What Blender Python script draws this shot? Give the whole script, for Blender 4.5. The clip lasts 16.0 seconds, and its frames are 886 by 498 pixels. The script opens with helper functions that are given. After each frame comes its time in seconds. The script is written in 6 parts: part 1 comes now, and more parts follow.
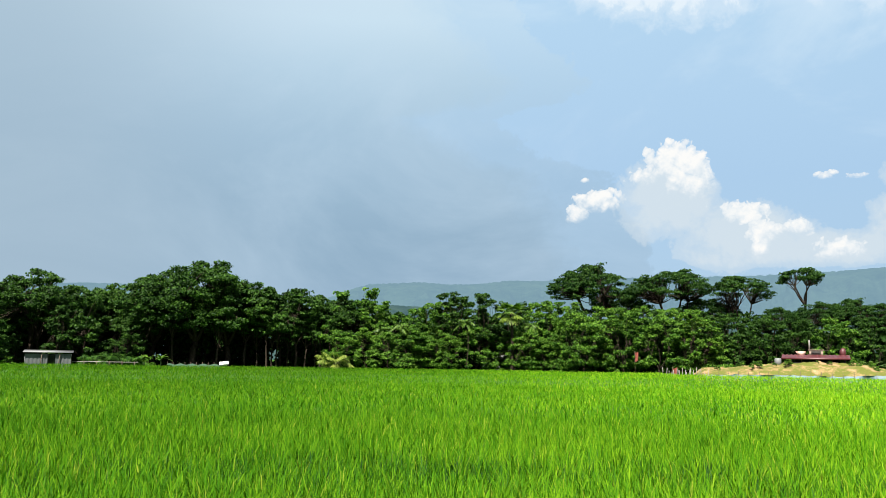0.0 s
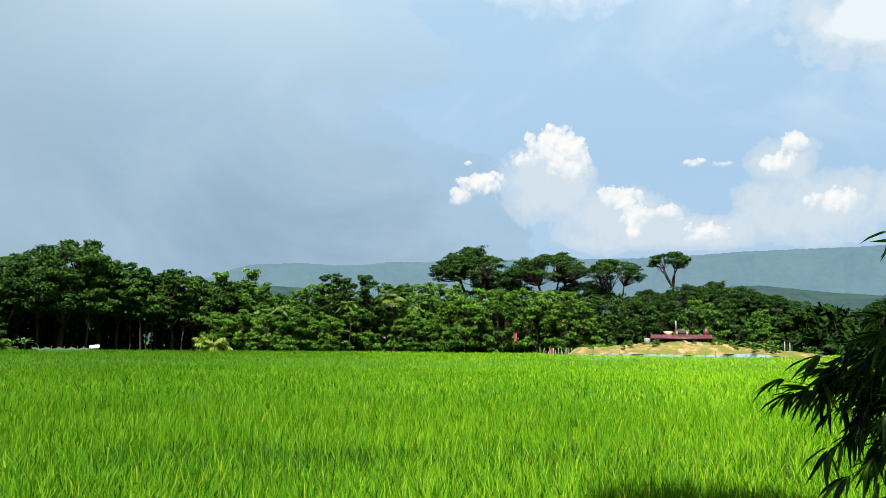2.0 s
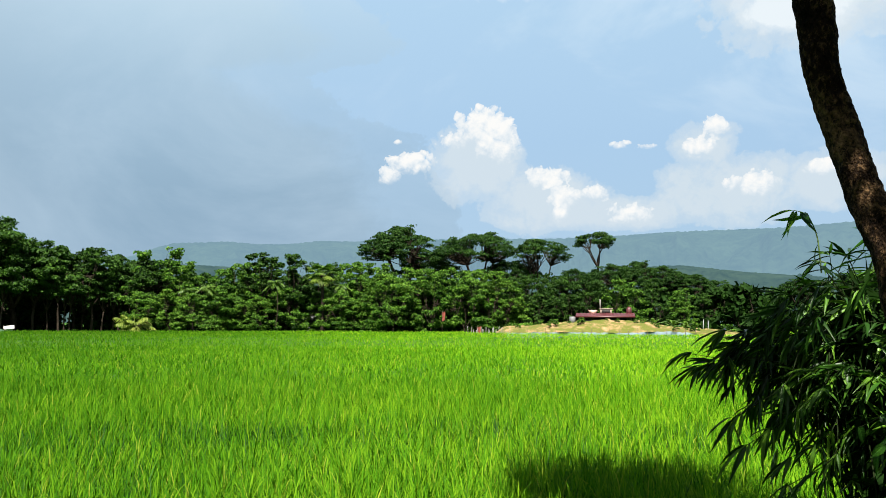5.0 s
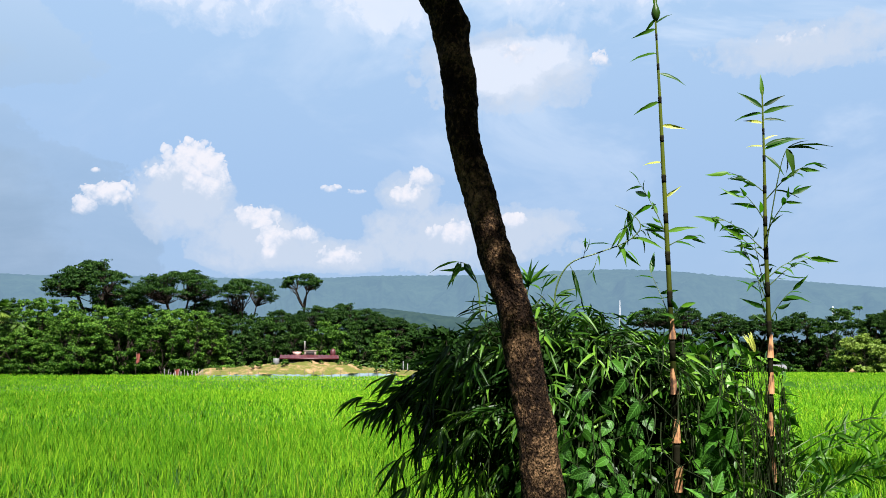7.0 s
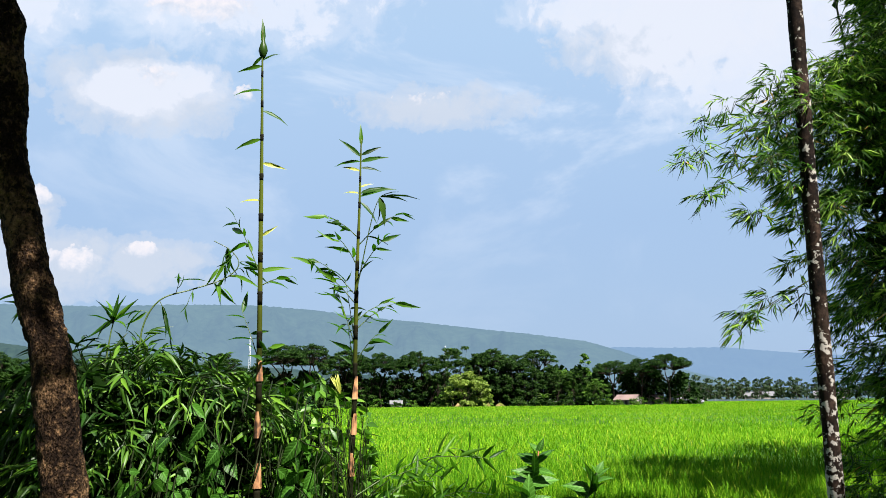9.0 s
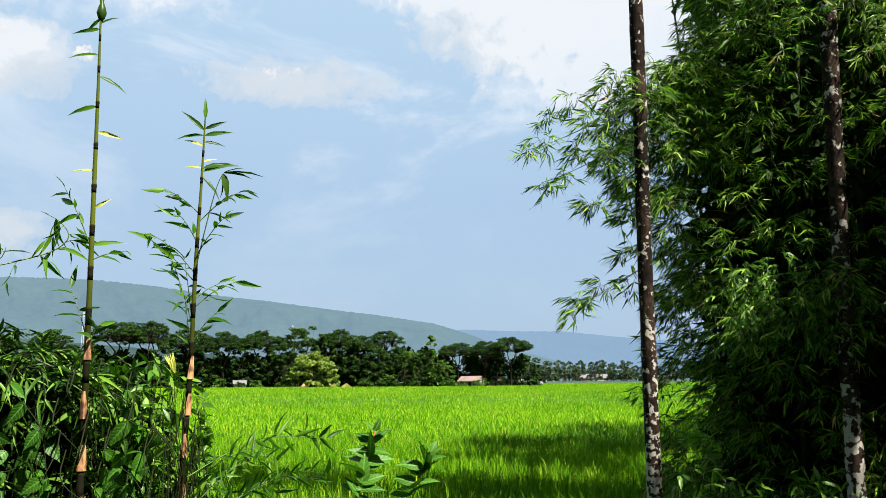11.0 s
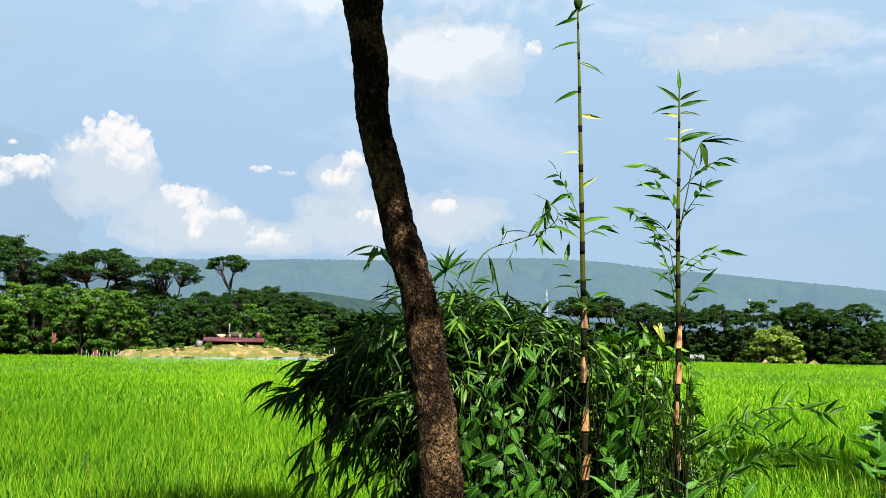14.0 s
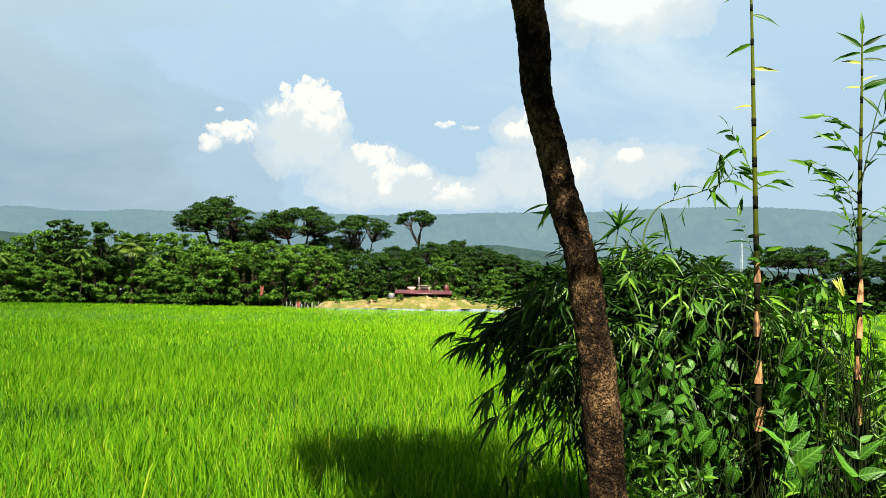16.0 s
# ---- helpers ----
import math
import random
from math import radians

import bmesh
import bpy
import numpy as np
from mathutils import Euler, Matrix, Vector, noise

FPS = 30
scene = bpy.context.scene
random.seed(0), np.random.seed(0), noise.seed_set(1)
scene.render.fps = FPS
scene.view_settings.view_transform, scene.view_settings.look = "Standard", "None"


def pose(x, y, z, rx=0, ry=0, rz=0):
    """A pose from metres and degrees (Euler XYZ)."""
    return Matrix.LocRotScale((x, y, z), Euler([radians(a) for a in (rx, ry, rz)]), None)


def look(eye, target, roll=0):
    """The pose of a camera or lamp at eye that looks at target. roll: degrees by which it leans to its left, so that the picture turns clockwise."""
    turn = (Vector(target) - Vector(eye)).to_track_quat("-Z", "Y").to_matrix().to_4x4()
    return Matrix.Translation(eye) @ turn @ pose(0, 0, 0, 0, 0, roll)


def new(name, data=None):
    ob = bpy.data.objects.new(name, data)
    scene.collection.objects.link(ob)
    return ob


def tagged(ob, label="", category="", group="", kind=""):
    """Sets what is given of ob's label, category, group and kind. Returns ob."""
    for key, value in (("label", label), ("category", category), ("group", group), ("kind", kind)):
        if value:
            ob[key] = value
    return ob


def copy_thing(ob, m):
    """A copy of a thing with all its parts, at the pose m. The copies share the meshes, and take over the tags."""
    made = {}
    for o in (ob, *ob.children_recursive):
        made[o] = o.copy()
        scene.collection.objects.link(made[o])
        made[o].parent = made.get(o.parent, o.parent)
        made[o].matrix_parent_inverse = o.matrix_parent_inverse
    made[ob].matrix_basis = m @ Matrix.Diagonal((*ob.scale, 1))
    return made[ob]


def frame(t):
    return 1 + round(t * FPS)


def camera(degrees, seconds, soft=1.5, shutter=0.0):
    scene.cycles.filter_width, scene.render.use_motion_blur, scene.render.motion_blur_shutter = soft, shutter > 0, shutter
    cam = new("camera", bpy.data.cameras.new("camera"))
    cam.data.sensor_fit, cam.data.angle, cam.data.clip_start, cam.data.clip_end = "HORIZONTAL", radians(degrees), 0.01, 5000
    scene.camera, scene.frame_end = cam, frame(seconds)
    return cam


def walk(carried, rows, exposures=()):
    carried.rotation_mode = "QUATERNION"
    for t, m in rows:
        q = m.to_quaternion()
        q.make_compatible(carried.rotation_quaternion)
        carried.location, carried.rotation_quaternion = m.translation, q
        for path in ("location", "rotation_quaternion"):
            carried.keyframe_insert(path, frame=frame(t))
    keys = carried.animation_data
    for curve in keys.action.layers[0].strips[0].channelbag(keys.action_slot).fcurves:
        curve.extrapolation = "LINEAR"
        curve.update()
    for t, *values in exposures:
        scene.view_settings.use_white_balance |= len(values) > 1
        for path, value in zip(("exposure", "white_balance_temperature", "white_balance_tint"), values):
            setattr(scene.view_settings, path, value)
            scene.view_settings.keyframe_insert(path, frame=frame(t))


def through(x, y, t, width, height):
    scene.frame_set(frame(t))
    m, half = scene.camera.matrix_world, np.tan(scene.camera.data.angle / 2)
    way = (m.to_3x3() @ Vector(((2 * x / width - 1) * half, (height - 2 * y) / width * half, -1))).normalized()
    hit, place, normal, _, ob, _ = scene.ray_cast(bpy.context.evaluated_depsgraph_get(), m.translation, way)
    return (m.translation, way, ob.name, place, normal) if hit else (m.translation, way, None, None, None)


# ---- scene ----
cam = camera(55.1, 16.0, soft=0.5)
# seconds, eye, yaw to the left of +y, pitch up, roll
PATH = [
    (0, (0.001, 0.166, 2.149), 2.50, 7.51, 0.89),
    (0.5, (0.041, 0.076, 2.193), -0.08, 7.31, 1.03),
    (1, (0.100, -0.019, 2.219), -2.22, 7.05, 0.82),
    (1.5, (0.073, -0.083, 2.230), -4.01, 6.69, 0.57),
    (2, (0.046, -0.115, 2.251), -5.42, 6.33, 0.49),
    (2.5, (0.069, -0.113, 2.246), -6.74, 6.03, 0.36),
    (3, (0.106, -0.092, 2.243), -7.98, 5.71, 0.29),
    (3.5, (0.117, -0.071, 2.244), -8.95, 5.45, 0.28),
    (6, (0.102, -0.188, 2.224), -13.17, 4.85, 0.05),
    (6.5, (0.211, -0.149, 2.250), -18.45, 6.01, -0.13),
    (7, (0.304, -0.181, 2.255), -29.81, 7.81, 0.10),
    (7.5, (0.423, -0.214, 2.285), -39.33, 9.65, -0.00),
    (8, (0.514, -0.215, 2.277), -45.35, 10.27, 0.02),
    (8.5, (0.543, -0.210, 2.283), -49.47, 10.55, -0.37),
    (9, (0.558, -0.235, 2.285), -54.39, 10.15, -0.60),
    (9.5, (0.561, -0.251, 2.286), -58.11, 9.69, -0.83),
    (10, (0.557, -0.266, 2.285), -60.98, 9.40, -0.87),
    (10.2, (0.558, -0.276, 2.285), -61.77, 9.30, -0.80),
    (11.25, (0.540, -0.290, 2.285), -64.80, 8.75, -0.20),
    (12.3, (0.513, -0.290, 2.283), -60.19, 8.29, 0.39),
    (12.5, (0.497, -0.264, 2.280), -58.23, 8.13, 0.60),
    (13, (0.460, -0.216, 2.275), -51.56, 7.71, 0.51),
    (13.5, (0.431, -0.186, 2.268), -42.25, 7.44, 0.90),
    (14, (0.408, -0.172, 2.258), -34.56, 6.89, 0.98),
    (14.5, (0.352, -0.236, 2.262), -31.18, 6.25, 1.14),
    (15, (0.297, -0.351, 2.255), -27.96, 4.87, 1.36),
    (15.5, (0.317, -0.412, 2.265), -25.66, 3.83, 1.36),
    (16, (0.328, -0.452, 2.267), -22.16, 3.47, 1.09),
]
walk(cam, [(t, pose(*eye, 90 + pitch, 0, yaw) @ pose(0, 0, 0, 0, 0, roll)) for t, eye, yaw, pitch, roll in PATH],
     [(0.0, 1.72, 6500, 10), (6.2, 1.72, 6500, 10), (7.2, 1.58, 6050, 18), (8.0, 1.47, 6250, 17), (8.5, 1.48, 6150, 18), (9.0, 1.66, 6300, 18), (9.3, 1.69, 6300, 18), (10.2, 1.72, 6650, 14), (12.5, 1.72, 6650, 14), (13.4, 1.69, 6400, 14), (14.0, 1.72, 6500, 13), (15.0, 1.84, 6900, 10), (16.0, 1.85, 7000, 8)])

# ---- light ----
SUN_AZ, SUN_EL = 195.0, 56.0   # degrees clockwise from +y, and above the horizon


def polar(az, dist, z=0.0):
    """A place by its bearing from the origin (degrees clockwise from +y) and distance."""
    return Vector((dist * math.sin(radians(az)), dist * math.cos(radians(az)), z))


class Nodes:
    """Short-hand for building a node tree."""

    def __init__(self, tree):
        self.tree = tree

    def __call__(self, kind, *inputs, named={}, operation=""):
        node = self.tree.nodes.new("ShaderNode" + kind)
        if operation:
            node.operation = operation
        for n, value in list(enumerate(inputs)) + list(named.items()):
            if value is None:
                continue
            if isinstance(value, bpy.types.Node):
                value = value.outputs[0]
            if isinstance(value, bpy.types.NodeSocket):
                self.tree.links.new(value, node.inputs[n])
            else:
                node.inputs[n].default_value = value
        return node

    def math(self, op, a, b=0.0, c=0.0):
        return self("Math", a, b, c, operation=op).outputs[0]

    def ramp(self, value, stops, mode="LINEAR"):
        node = self("ValToRGB", value)
        node.color_ramp.interpolation = mode
        els = node.color_ramp.elements
        while len(els) < len(stops):
            els.new(0.5)
        for el, (at, colour) in zip(els, stops):
            el.position, el.color = at, (*colour, 1) if len(colour) == 3 else colour
        return node.outputs[0]

    def mix(self, fac, a, b, blend="MIX"):
        node = self("Mix")
        node.data_type, node.blend_type = "RGBA", blend
        for n, value in ((0, fac), (6, a), (7, b)):
            if isinstance(value, bpy.types.NodeSocket):
                self.tree.links.new(value, node.inputs[n])
            else:
                node.inputs[n].default_value = (*value, 1) if n > 0 and len(value) == 3 else value
        return node.outputs[2]

    def noise(self, vec, scale, detail=4.0, rough=0.55, warp=0.0):
        node = self("TexNoise", named={"Vector": vec, "Scale": scale, "Detail": detail, "Roughness": rough, "Distortion": warp})
        return node.outputs[0]


def build_sky():
    world = bpy.data.worlds.new("sky")
    scene.world = world
    world.use_nodes = True
    tree = world.node_tree
    tree.nodes.clear()
    n = Nodes(tree)
    clear = n("TexSky")
    clear.sky_type, clear.sun_disc = "NISHITA", False
    clear.sun_elevation, clear.sun_rotation = radians(SUN_EL), radians(SUN_AZ)
    clear.air_density, clear.dust_density, clear.ozone_density = 1.2, 2.0, 1.2
    sky = clear.outputs[0]
    ray = n("TexCoord").outputs["Generated"]
    x, y, z = n("SeparateXYZ", ray).outputs
    az = n.math("MULTIPLY", n.math("ARCTAN2", x, y), 57.2958)
    el = n.math("MULTIPLY", n.math("ARCSINE", z), 57.2958)
    flat = n("CombineXYZ", az, el, 0.0).outputs[0]
    stretched = n("CombineXYZ", az, n.math("MULTIPLY", el, 1.8), 3.0).outputs[0]
    wide = n.noise(stretched, 0.06, 6.0, 0.6, 0.5)
    fine = n.noise(flat, 0.45, 9.0, 0.6, 0.3)

    def billows(place):
        """Rounded swellings with creases between them, at three sizes."""
        total = -0.32
        for scale, weight in ((0.5, 2.4), (1.15, 1.4), (2.6, 0.8)):
            total = n.math("ADD", n.math("MULTIPLY", n.math("ABSOLUTE", n.math("SUBTRACT", n.noise(place, scale, 2.0, 0.5, 0.4), 0.5)), weight), total)
        return total

    lumps = billows(flat)
    relief = n.math("SUBTRACT", lumps, billows(n("VectorMath", flat, (-0.2, 0.35, 0.0), operation="ADD").outputs[0]))
    height = n.math("MULTIPLY", el, 1 / 40)
    # high thin cloud over the northern sky; the south and the zenith stay clear
    veil = n.ramp(height, [(0.0, (4.6, 6.6, 8.6)), (0.3, (4.6, 6.8, 9.2)), (0.6, (5.4, 7.8, 10.0)), (1.0, (6.2, 8.3, 10.0))])
    north = n.math("MULTIPLY", n.ramp(n.math("DIVIDE", n.math("ABSOLUTE", n.math("SUBTRACT", az, 25.0)), 180.0), [(0.42, (1, 1, 1)), (0.62, (0, 0, 0))], "EASE"),
                   n.ramp(n.math("DIVIDE", el, 90.0), [(0.36, (1, 1, 1)), (0.6, (0, 0, 0))], "EASE"))
    colour = n.mix(n.math("MULTIPLY", north, 0.88), sky, veil)
    white = n.ramp(wide, [(0.46, (0, 0, 0)), (0.62, (1, 1, 1))], "EASE")
    east = n.ramp(n.math("DIVIDE", n.math("ADD", az, 10.0), 100.0), [(0.25, (0.25,) * 3), (0.6, (1, 1, 1)), (0.95, (1, 1, 1))])
    high = n.ramp(height, [(0.2, (0.1,) * 3), (0.34, (0.5,) * 3), (0.55, (1, 1, 1))])
    thin = n.math("MULTIPLY", n.math("MULTIPLY", white, high), n.math("MULTIPLY", north, east))
    colour = n.mix(n.math("MULTIPLY", thin, 0.8), colour, (8.6, 9.8, 10.5))
    # the dark rain cloud to the north-west: its ragged edge stands at a bearing that changes with height
    rim = n.ramp(n.math("DIVIDE", el, 30.0), [(0.0, (0.83,) * 3), (0.3, (0.7,) * 3), (0.42, (0.62,) * 3), (0.455, (0.5,) * 3), (0.54, (0.36,) * 3), (0.575, (0.53,) * 3), (0.62, (0.6,) * 3), (0.73, (0.46,) * 3), (1.0, (0.3,) * 3)])
    rim = n.math("SUBTRACT", n.math("MULTIPLY", rim, 30.0), 10.0)
    inside = n.math("ADD", n.math("SUBTRACT", rim, az), n.math("ADD", n.math("MULTIPLY", n.math("SUBTRACT", fine, 0.5), 5.0), n.math("MULTIPLY", lumps, 1.6)))
    torn = n.ramp(inside, [(0.0, (0, 0, 0)), (0.6, (0.4,) * 3), (1.0, (0.5,) * 3)], "EASE")
    deep = n.ramp(n.math("DIVIDE", inside, 9.0), [(0.0, (0, 0, 0)), (1.0, (1, 1, 1))], "EASE")
    rain = n.math("MULTIPLY", n.math("MAXIMUM", torn, deep), n.ramp(n.math("DIVIDE", n.math("ADD", az, 90.0), 60.0), [(0.2, (0, 0, 0)), (0.6, (1, 1, 1))], "EASE"))
    grey = n.ramp(height, [(0.02, (2.7, 4.1, 5.5)), (0.2, (3.0, 4.5, 5.9)), (0.36, (3.9, 5.6, 7.1)), (0.48, (5.1, 6.9, 8.3)), (0.56, (6.3, 8.0, 9.2)), (1.0, (7.4, 8.8, 9.4))])
    grey = n.mix(n.ramp(wide, [(0.42, (0, 0, 0)), (0.7, (0.45,) * 3)]), grey, (6.0, 7.6, 9.0))
    grey = n.mix(n.ramp(n.math("DIVIDE", n.math("ADD", az, 40.0), 40.0), [(0.2, (0.75,) * 3), (0.75, (0.0,) * 3)], "EASE"), grey, (3.9, 5.2, 6.3))
    colour = n.mix(n.math("MULTIPLY", n.math("MULTIPLY", rain, 0.93), north), colour, grey)

    def heaped(heaps, lift=0.0, width=1.0):
        """How far inside a group of rounded clouds a direction lies: bearing, height, half-width, half-height and weight."""
        most = None
        for a, e, ra, re, solid in heaps:
            da = n.math("DIVIDE", n.math("SUBTRACT", az, a - 0.2 * lift * ra), ra * width)
            de = n.math("DIVIDE", n.math("SUBTRACT", el, e + lift * re), re * width)
            r2 = n.math("ADD", n.math("MULTIPLY", da, da), n.math("MULTIPLY", de, de))
            one = n.math("MULTIPLY", n.math("SUBTRACT", 1.2, r2), solid)
            most = one if most is None else n.math("SMOOTH_MAX", most, one, 0.2)
        return n.math("MAXIMUM", most, -2.0)

    wisp = n.math("MULTIPLY", n.math("SUBTRACT", fine, 0.5), 2.0)
    # soft grey bodies
    soft = n.math("ADD", heaped([(12.6, 10.6, 3.4, 2.8, 1.0), (17.0, 8.2, 4.4, 2.2, 1.0), (22.5, 7.2, 5.0, 1.2, 0.9), (29.0, 8.6, 5.0, 2.4, 0.9), (34.0, 19.6, 6.5, 2.8, 0.9), (35.0, 8.8, 4.6, 1.8, 0.8),
                                 (54.5, 19.6, 7.0, 1.6, 0.7), (27.6, 11.6, 2.2, 1.6, 0.9), (71.0, 23.5, 9.0, 3.5, 0.9)]), n.math("ADD", wisp, n.math("MULTIPLY", lumps, 0.5)))
    colour = n.mix(n.ramp(soft, [(0.0, (0, 0, 0)), (0.3, (0.45,) * 3), (0.9, (0.88,) * 3)], "EASE"), colour, (7.1, 8.1, 8.8))
    # broad white sheets overhead and to the east
    sheet = n.math("ADD", heaped([(78.0, 23.6, 11.0, 6.0, 1.0), (68.0, 26.0, 7.0, 2.6, 0.8), (13.5, 25.0, 7.0, 2.6, 0.7), (25.5, 25.0, 4.0, 3.0, 0.7), (41.0, 26.5, 9.0, 3.2, 0.6), (33.4, 19.6, 3.4, 1.5, 1.0), (36.6, 20.6, 2.6, 1.2, 0.8)]), n.math("MULTIPLY", wisp, 1.5))
    colour = n.mix(n.ramp(n.math("ADD", sheet, 0.45), [(0.0, (0, 0, 0)), (0.6, (0.3,) * 3), (1.0, (0.75,) * 3)], "EASE"), colour, (9.4, 10.1, 10.5))
    # heaped white clouds: crisp sunlit tops that melt into the grey below
    heaps = [(13.0, 13.1, 2.0, 1.5, 1.0), (14.2, 12.0, 1.5, 1.7, 0.9), (11.0, 12.2, 1.2, 0.7, 0.7), (8.1, 10.7, 1.6, 0.9, 1.0), (6.6, 9.9, 0.9, 0.7, 0.9), (7.15, 12.1, 0.45, 0.22, 0.7), (17.2, 9.7, 1.6, 0.85, 1.0), (18.4, 8.4, 1.2, 0.9, 0.95),
             (18.1, 7.4, 0.6, 0.9, 0.9), (20.4, 8.7, 1.0, 0.6, 0.8), (22.8, 7.1, 1.8, 0.8, 0.75), (28.3, 12.6, 0.9, 0.8, 1.0)]
    more = [(27.2, 11.4, 1.2, 0.8, 0.95), (22.2, 11.75, 0.9, 0.3, 0.7), (23.6, 11.6, 0.8, 0.25, 0.7), (34.9, 20.6, 1.5, 0.8, 0.6), (40.6, 20.1, 0.8, 0.6, 0.9), (34.6, 9.7, 1.1, 0.6, 0.9), (30.6, 8.9, 1.6, 0.9, 0.8),
            (37.4, 25.4, 4.0, 1.4, 0.9), (53.5, 20.2, 2.6, 0.6, 0.4)]
    bright = n.math("SMOOTH_MAX", heaped(heaps), heaped(more), 0.2)
    fade = n.math("SMOOTH_MAX", heaped(heaps, 0.5, 1.25), heaped(more, 0.5, 1.25), 0.2)
    body = n.math("ADD", bright, n.math("ADD", n.math("MULTIPLY", wisp, 0.55), n.math("MULTIPLY", lumps, 1.5)))
    cover = n.math("MULTIPLY", n.ramp(body, [(0.22, (0, 0, 0)), (0.42, (0.75,) * 3), (0.75, (1, 1, 1))], "EASE"), n.ramp(n.math("ADD", fade, n.math("MULTIPLY", lumps, 0.8)), [(0.0, (0.0,) * 3), (0.9, (1, 1, 1))], "EASE"))
    lit = n.math("ADD", n.math("MULTIPLY", relief, 0.8), n.math("ADD", 0.5, n.math("MULTIPLY", n.math("SUBTRACT", fade, 0.7), 0.5)))
    puff = n.ramp(lit, [(0.1, (7.2, 8.2, 9.0)), (0.5, (8.9, 9.4, 9.7)), (0.85, (10.2, 10.2, 10.0))])
    colour = n.mix(cover, colour, puff)
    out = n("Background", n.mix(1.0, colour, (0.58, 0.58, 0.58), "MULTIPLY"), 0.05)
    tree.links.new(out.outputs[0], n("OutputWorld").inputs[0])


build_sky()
sun = new("sun", bpy.data.lights.new("sun", "SUN"))
sun.data.energy, sun.data.angle, sun.data.color = 5.0, radians(0.6), (1.0, 0.94, 0.84)
sun.matrix_world = look(polar(SUN_AZ, 30, 30 * math.tan(radians(SUN_EL))), (0, 0, 0))


# ---- materials ----
def material(name, rough=0.6, **extra):
    mat = bpy.data.materials.new(name)
    mat.use_nodes = True
    n = Nodes(mat.node_tree)
    shader = mat.node_tree.nodes["Principled BSDF"]
    shader.inputs["Roughness"].default_value = rough
    for key, value in extra.items():
        shader.inputs[key].default_value = value
    return mat, n, shader


def wire(n, socket, shader, key):
    n.tree.links.new(socket, shader.inputs[key])


def bump(n, height, shader, strength=0.4, distance=0.01):
    node = n("Bump", named={"Strength": strength, "Distance": distance, "Height": height})
    wire(n, node.outputs[0], shader, "Normal")


def leaf_material(name, dark, mid, light, through=0.35, rough=0.45, patch=0.25, per_object=False, blotch=None, shine=0.2, west_to_east=False):
    """Leaves: colour differs leaf by leaf and in larger drifts; some light passes through."""
    mat = bpy.data.materials.new(name)
    mat.use_nodes = True
    tree = mat.node_tree
    tree.nodes.clear()
    n = Nodes(tree)
    pick = n("ObjectInfo").outputs["Random"] if per_object else n("NewGeometry").outputs["Random Per Island"]
    place = n("NewGeometry").outputs["Position"]
    drift = n.noise(place, patch, 3.0)
    mixed = n.math("ADD", n.math("MULTIPLY", pick, 0.6), n.math("MULTIPLY", n.math("SUBTRACT", drift, 0.12), 0.65))
    colour = n.ramp(mixed, [(0.15, dark), (0.5, mid), (0.9, light)])
    if blotch:
        share, tint = blotch
        colour = n.mix(n.ramp(pick, [(1 - share - 0.01, (0, 0, 0)), (1 - share, (1, 1, 1))], "CONSTANT"), colour, tint)
    if west_to_east:
        # the western part of the field is darker green, the eastern part paler and yellower
        x = n.math("ADD", n("SeparateXYZ", place).outputs[0], n.math("MULTIPLY", n.math("SUBTRACT", n.noise(place, 0.12, 3.0), 0.5), 16.0))
        east_tint = n.ramp(n.math("DIVIDE", n.math("ADD", x, 25.0), 60.0), [(0.1, (0.62, 0.68, 0.7)), (0.42, (0.98, 0.99, 0.98)), (0.58, (1.5, 1.4, 1.35)), (0.95, (1.95, 1.7, 1.9))])
        colour = n.mix(1.0, colour, east_tint, "MULTIPLY")
    gloss = n("BsdfPrincipled", named={"Base Color": colour, "Roughness": rough, "Specular IOR Level": shine})
    glow = n("BsdfTranslucent", n.mix(1.0, colour, (1.1, 1.65, 0.55), "MULTIPLY"))
    out = n("MixShader", through, gloss.outputs[0], glow.outputs[0])
    tree.links.new(out.outputs[0], n("OutputMaterial").inputs[0])
    return mat


def veined_material(name, dark, light, through=0.3):
    """A broad leaf: pale midrib and slanting side veins with quilted relief, laid out along its own axes."""
    mat = bpy.data.materials.new(name)
    mat.use_nodes = True
    tree = mat.node_tree
    tree.nodes.clear()
    n = Nodes(tree)
    x, y, z = n("SeparateXYZ", n("TexCoord").outputs["Object"]).outputs
    across = n.math("ABSOLUTE", x)
    phase = n.math("MULTIPLY", n.math("SUBTRACT", y, n.math("MULTIPLY", across, 0.9)), 6.5)
    wave = n.math("PINGPONG", phase, 0.5)
    vein = n.ramp(wave, [(0.0, (1, 1, 1)), (0.16, (0, 0, 0))], "EASE")
    rib = n.ramp(across, [(0.012, (1, 1, 1)), (0.035, (0, 0, 0))])
    pick = n("ObjectInfo").outputs["Random"]
    colour = n.mix(pick, dark, light)
    colour = n.mix(n.math("MULTIPLY", n.math("MAXIMUM", n.math("MULTIPLY", vein, 0.75), rib), 0.48), colour, [min(1, c * 2.2 + 0.03) for c in light])
    shader = n("BsdfPrincipled", named={"Base Color": colour, "Roughness": 0.45, "Specular IOR Level": 0.13})
    relief = n("Bump", named={"Strength": 0.3, "Distance": 0.004, "Height": wave})
    tree.links.new(relief.outputs[0], shader.inputs["Normal"])
    glow = n("BsdfTranslucent", n.mix(1.0, colour, (1.25, 1.65, 0.5), "MULTIPLY"))
    out = n("MixShader", through, shader.outputs[0], glow.outputs[0])
    tree.links.new(out.outputs[0], n("OutputMaterial").inputs[0])
    return mat


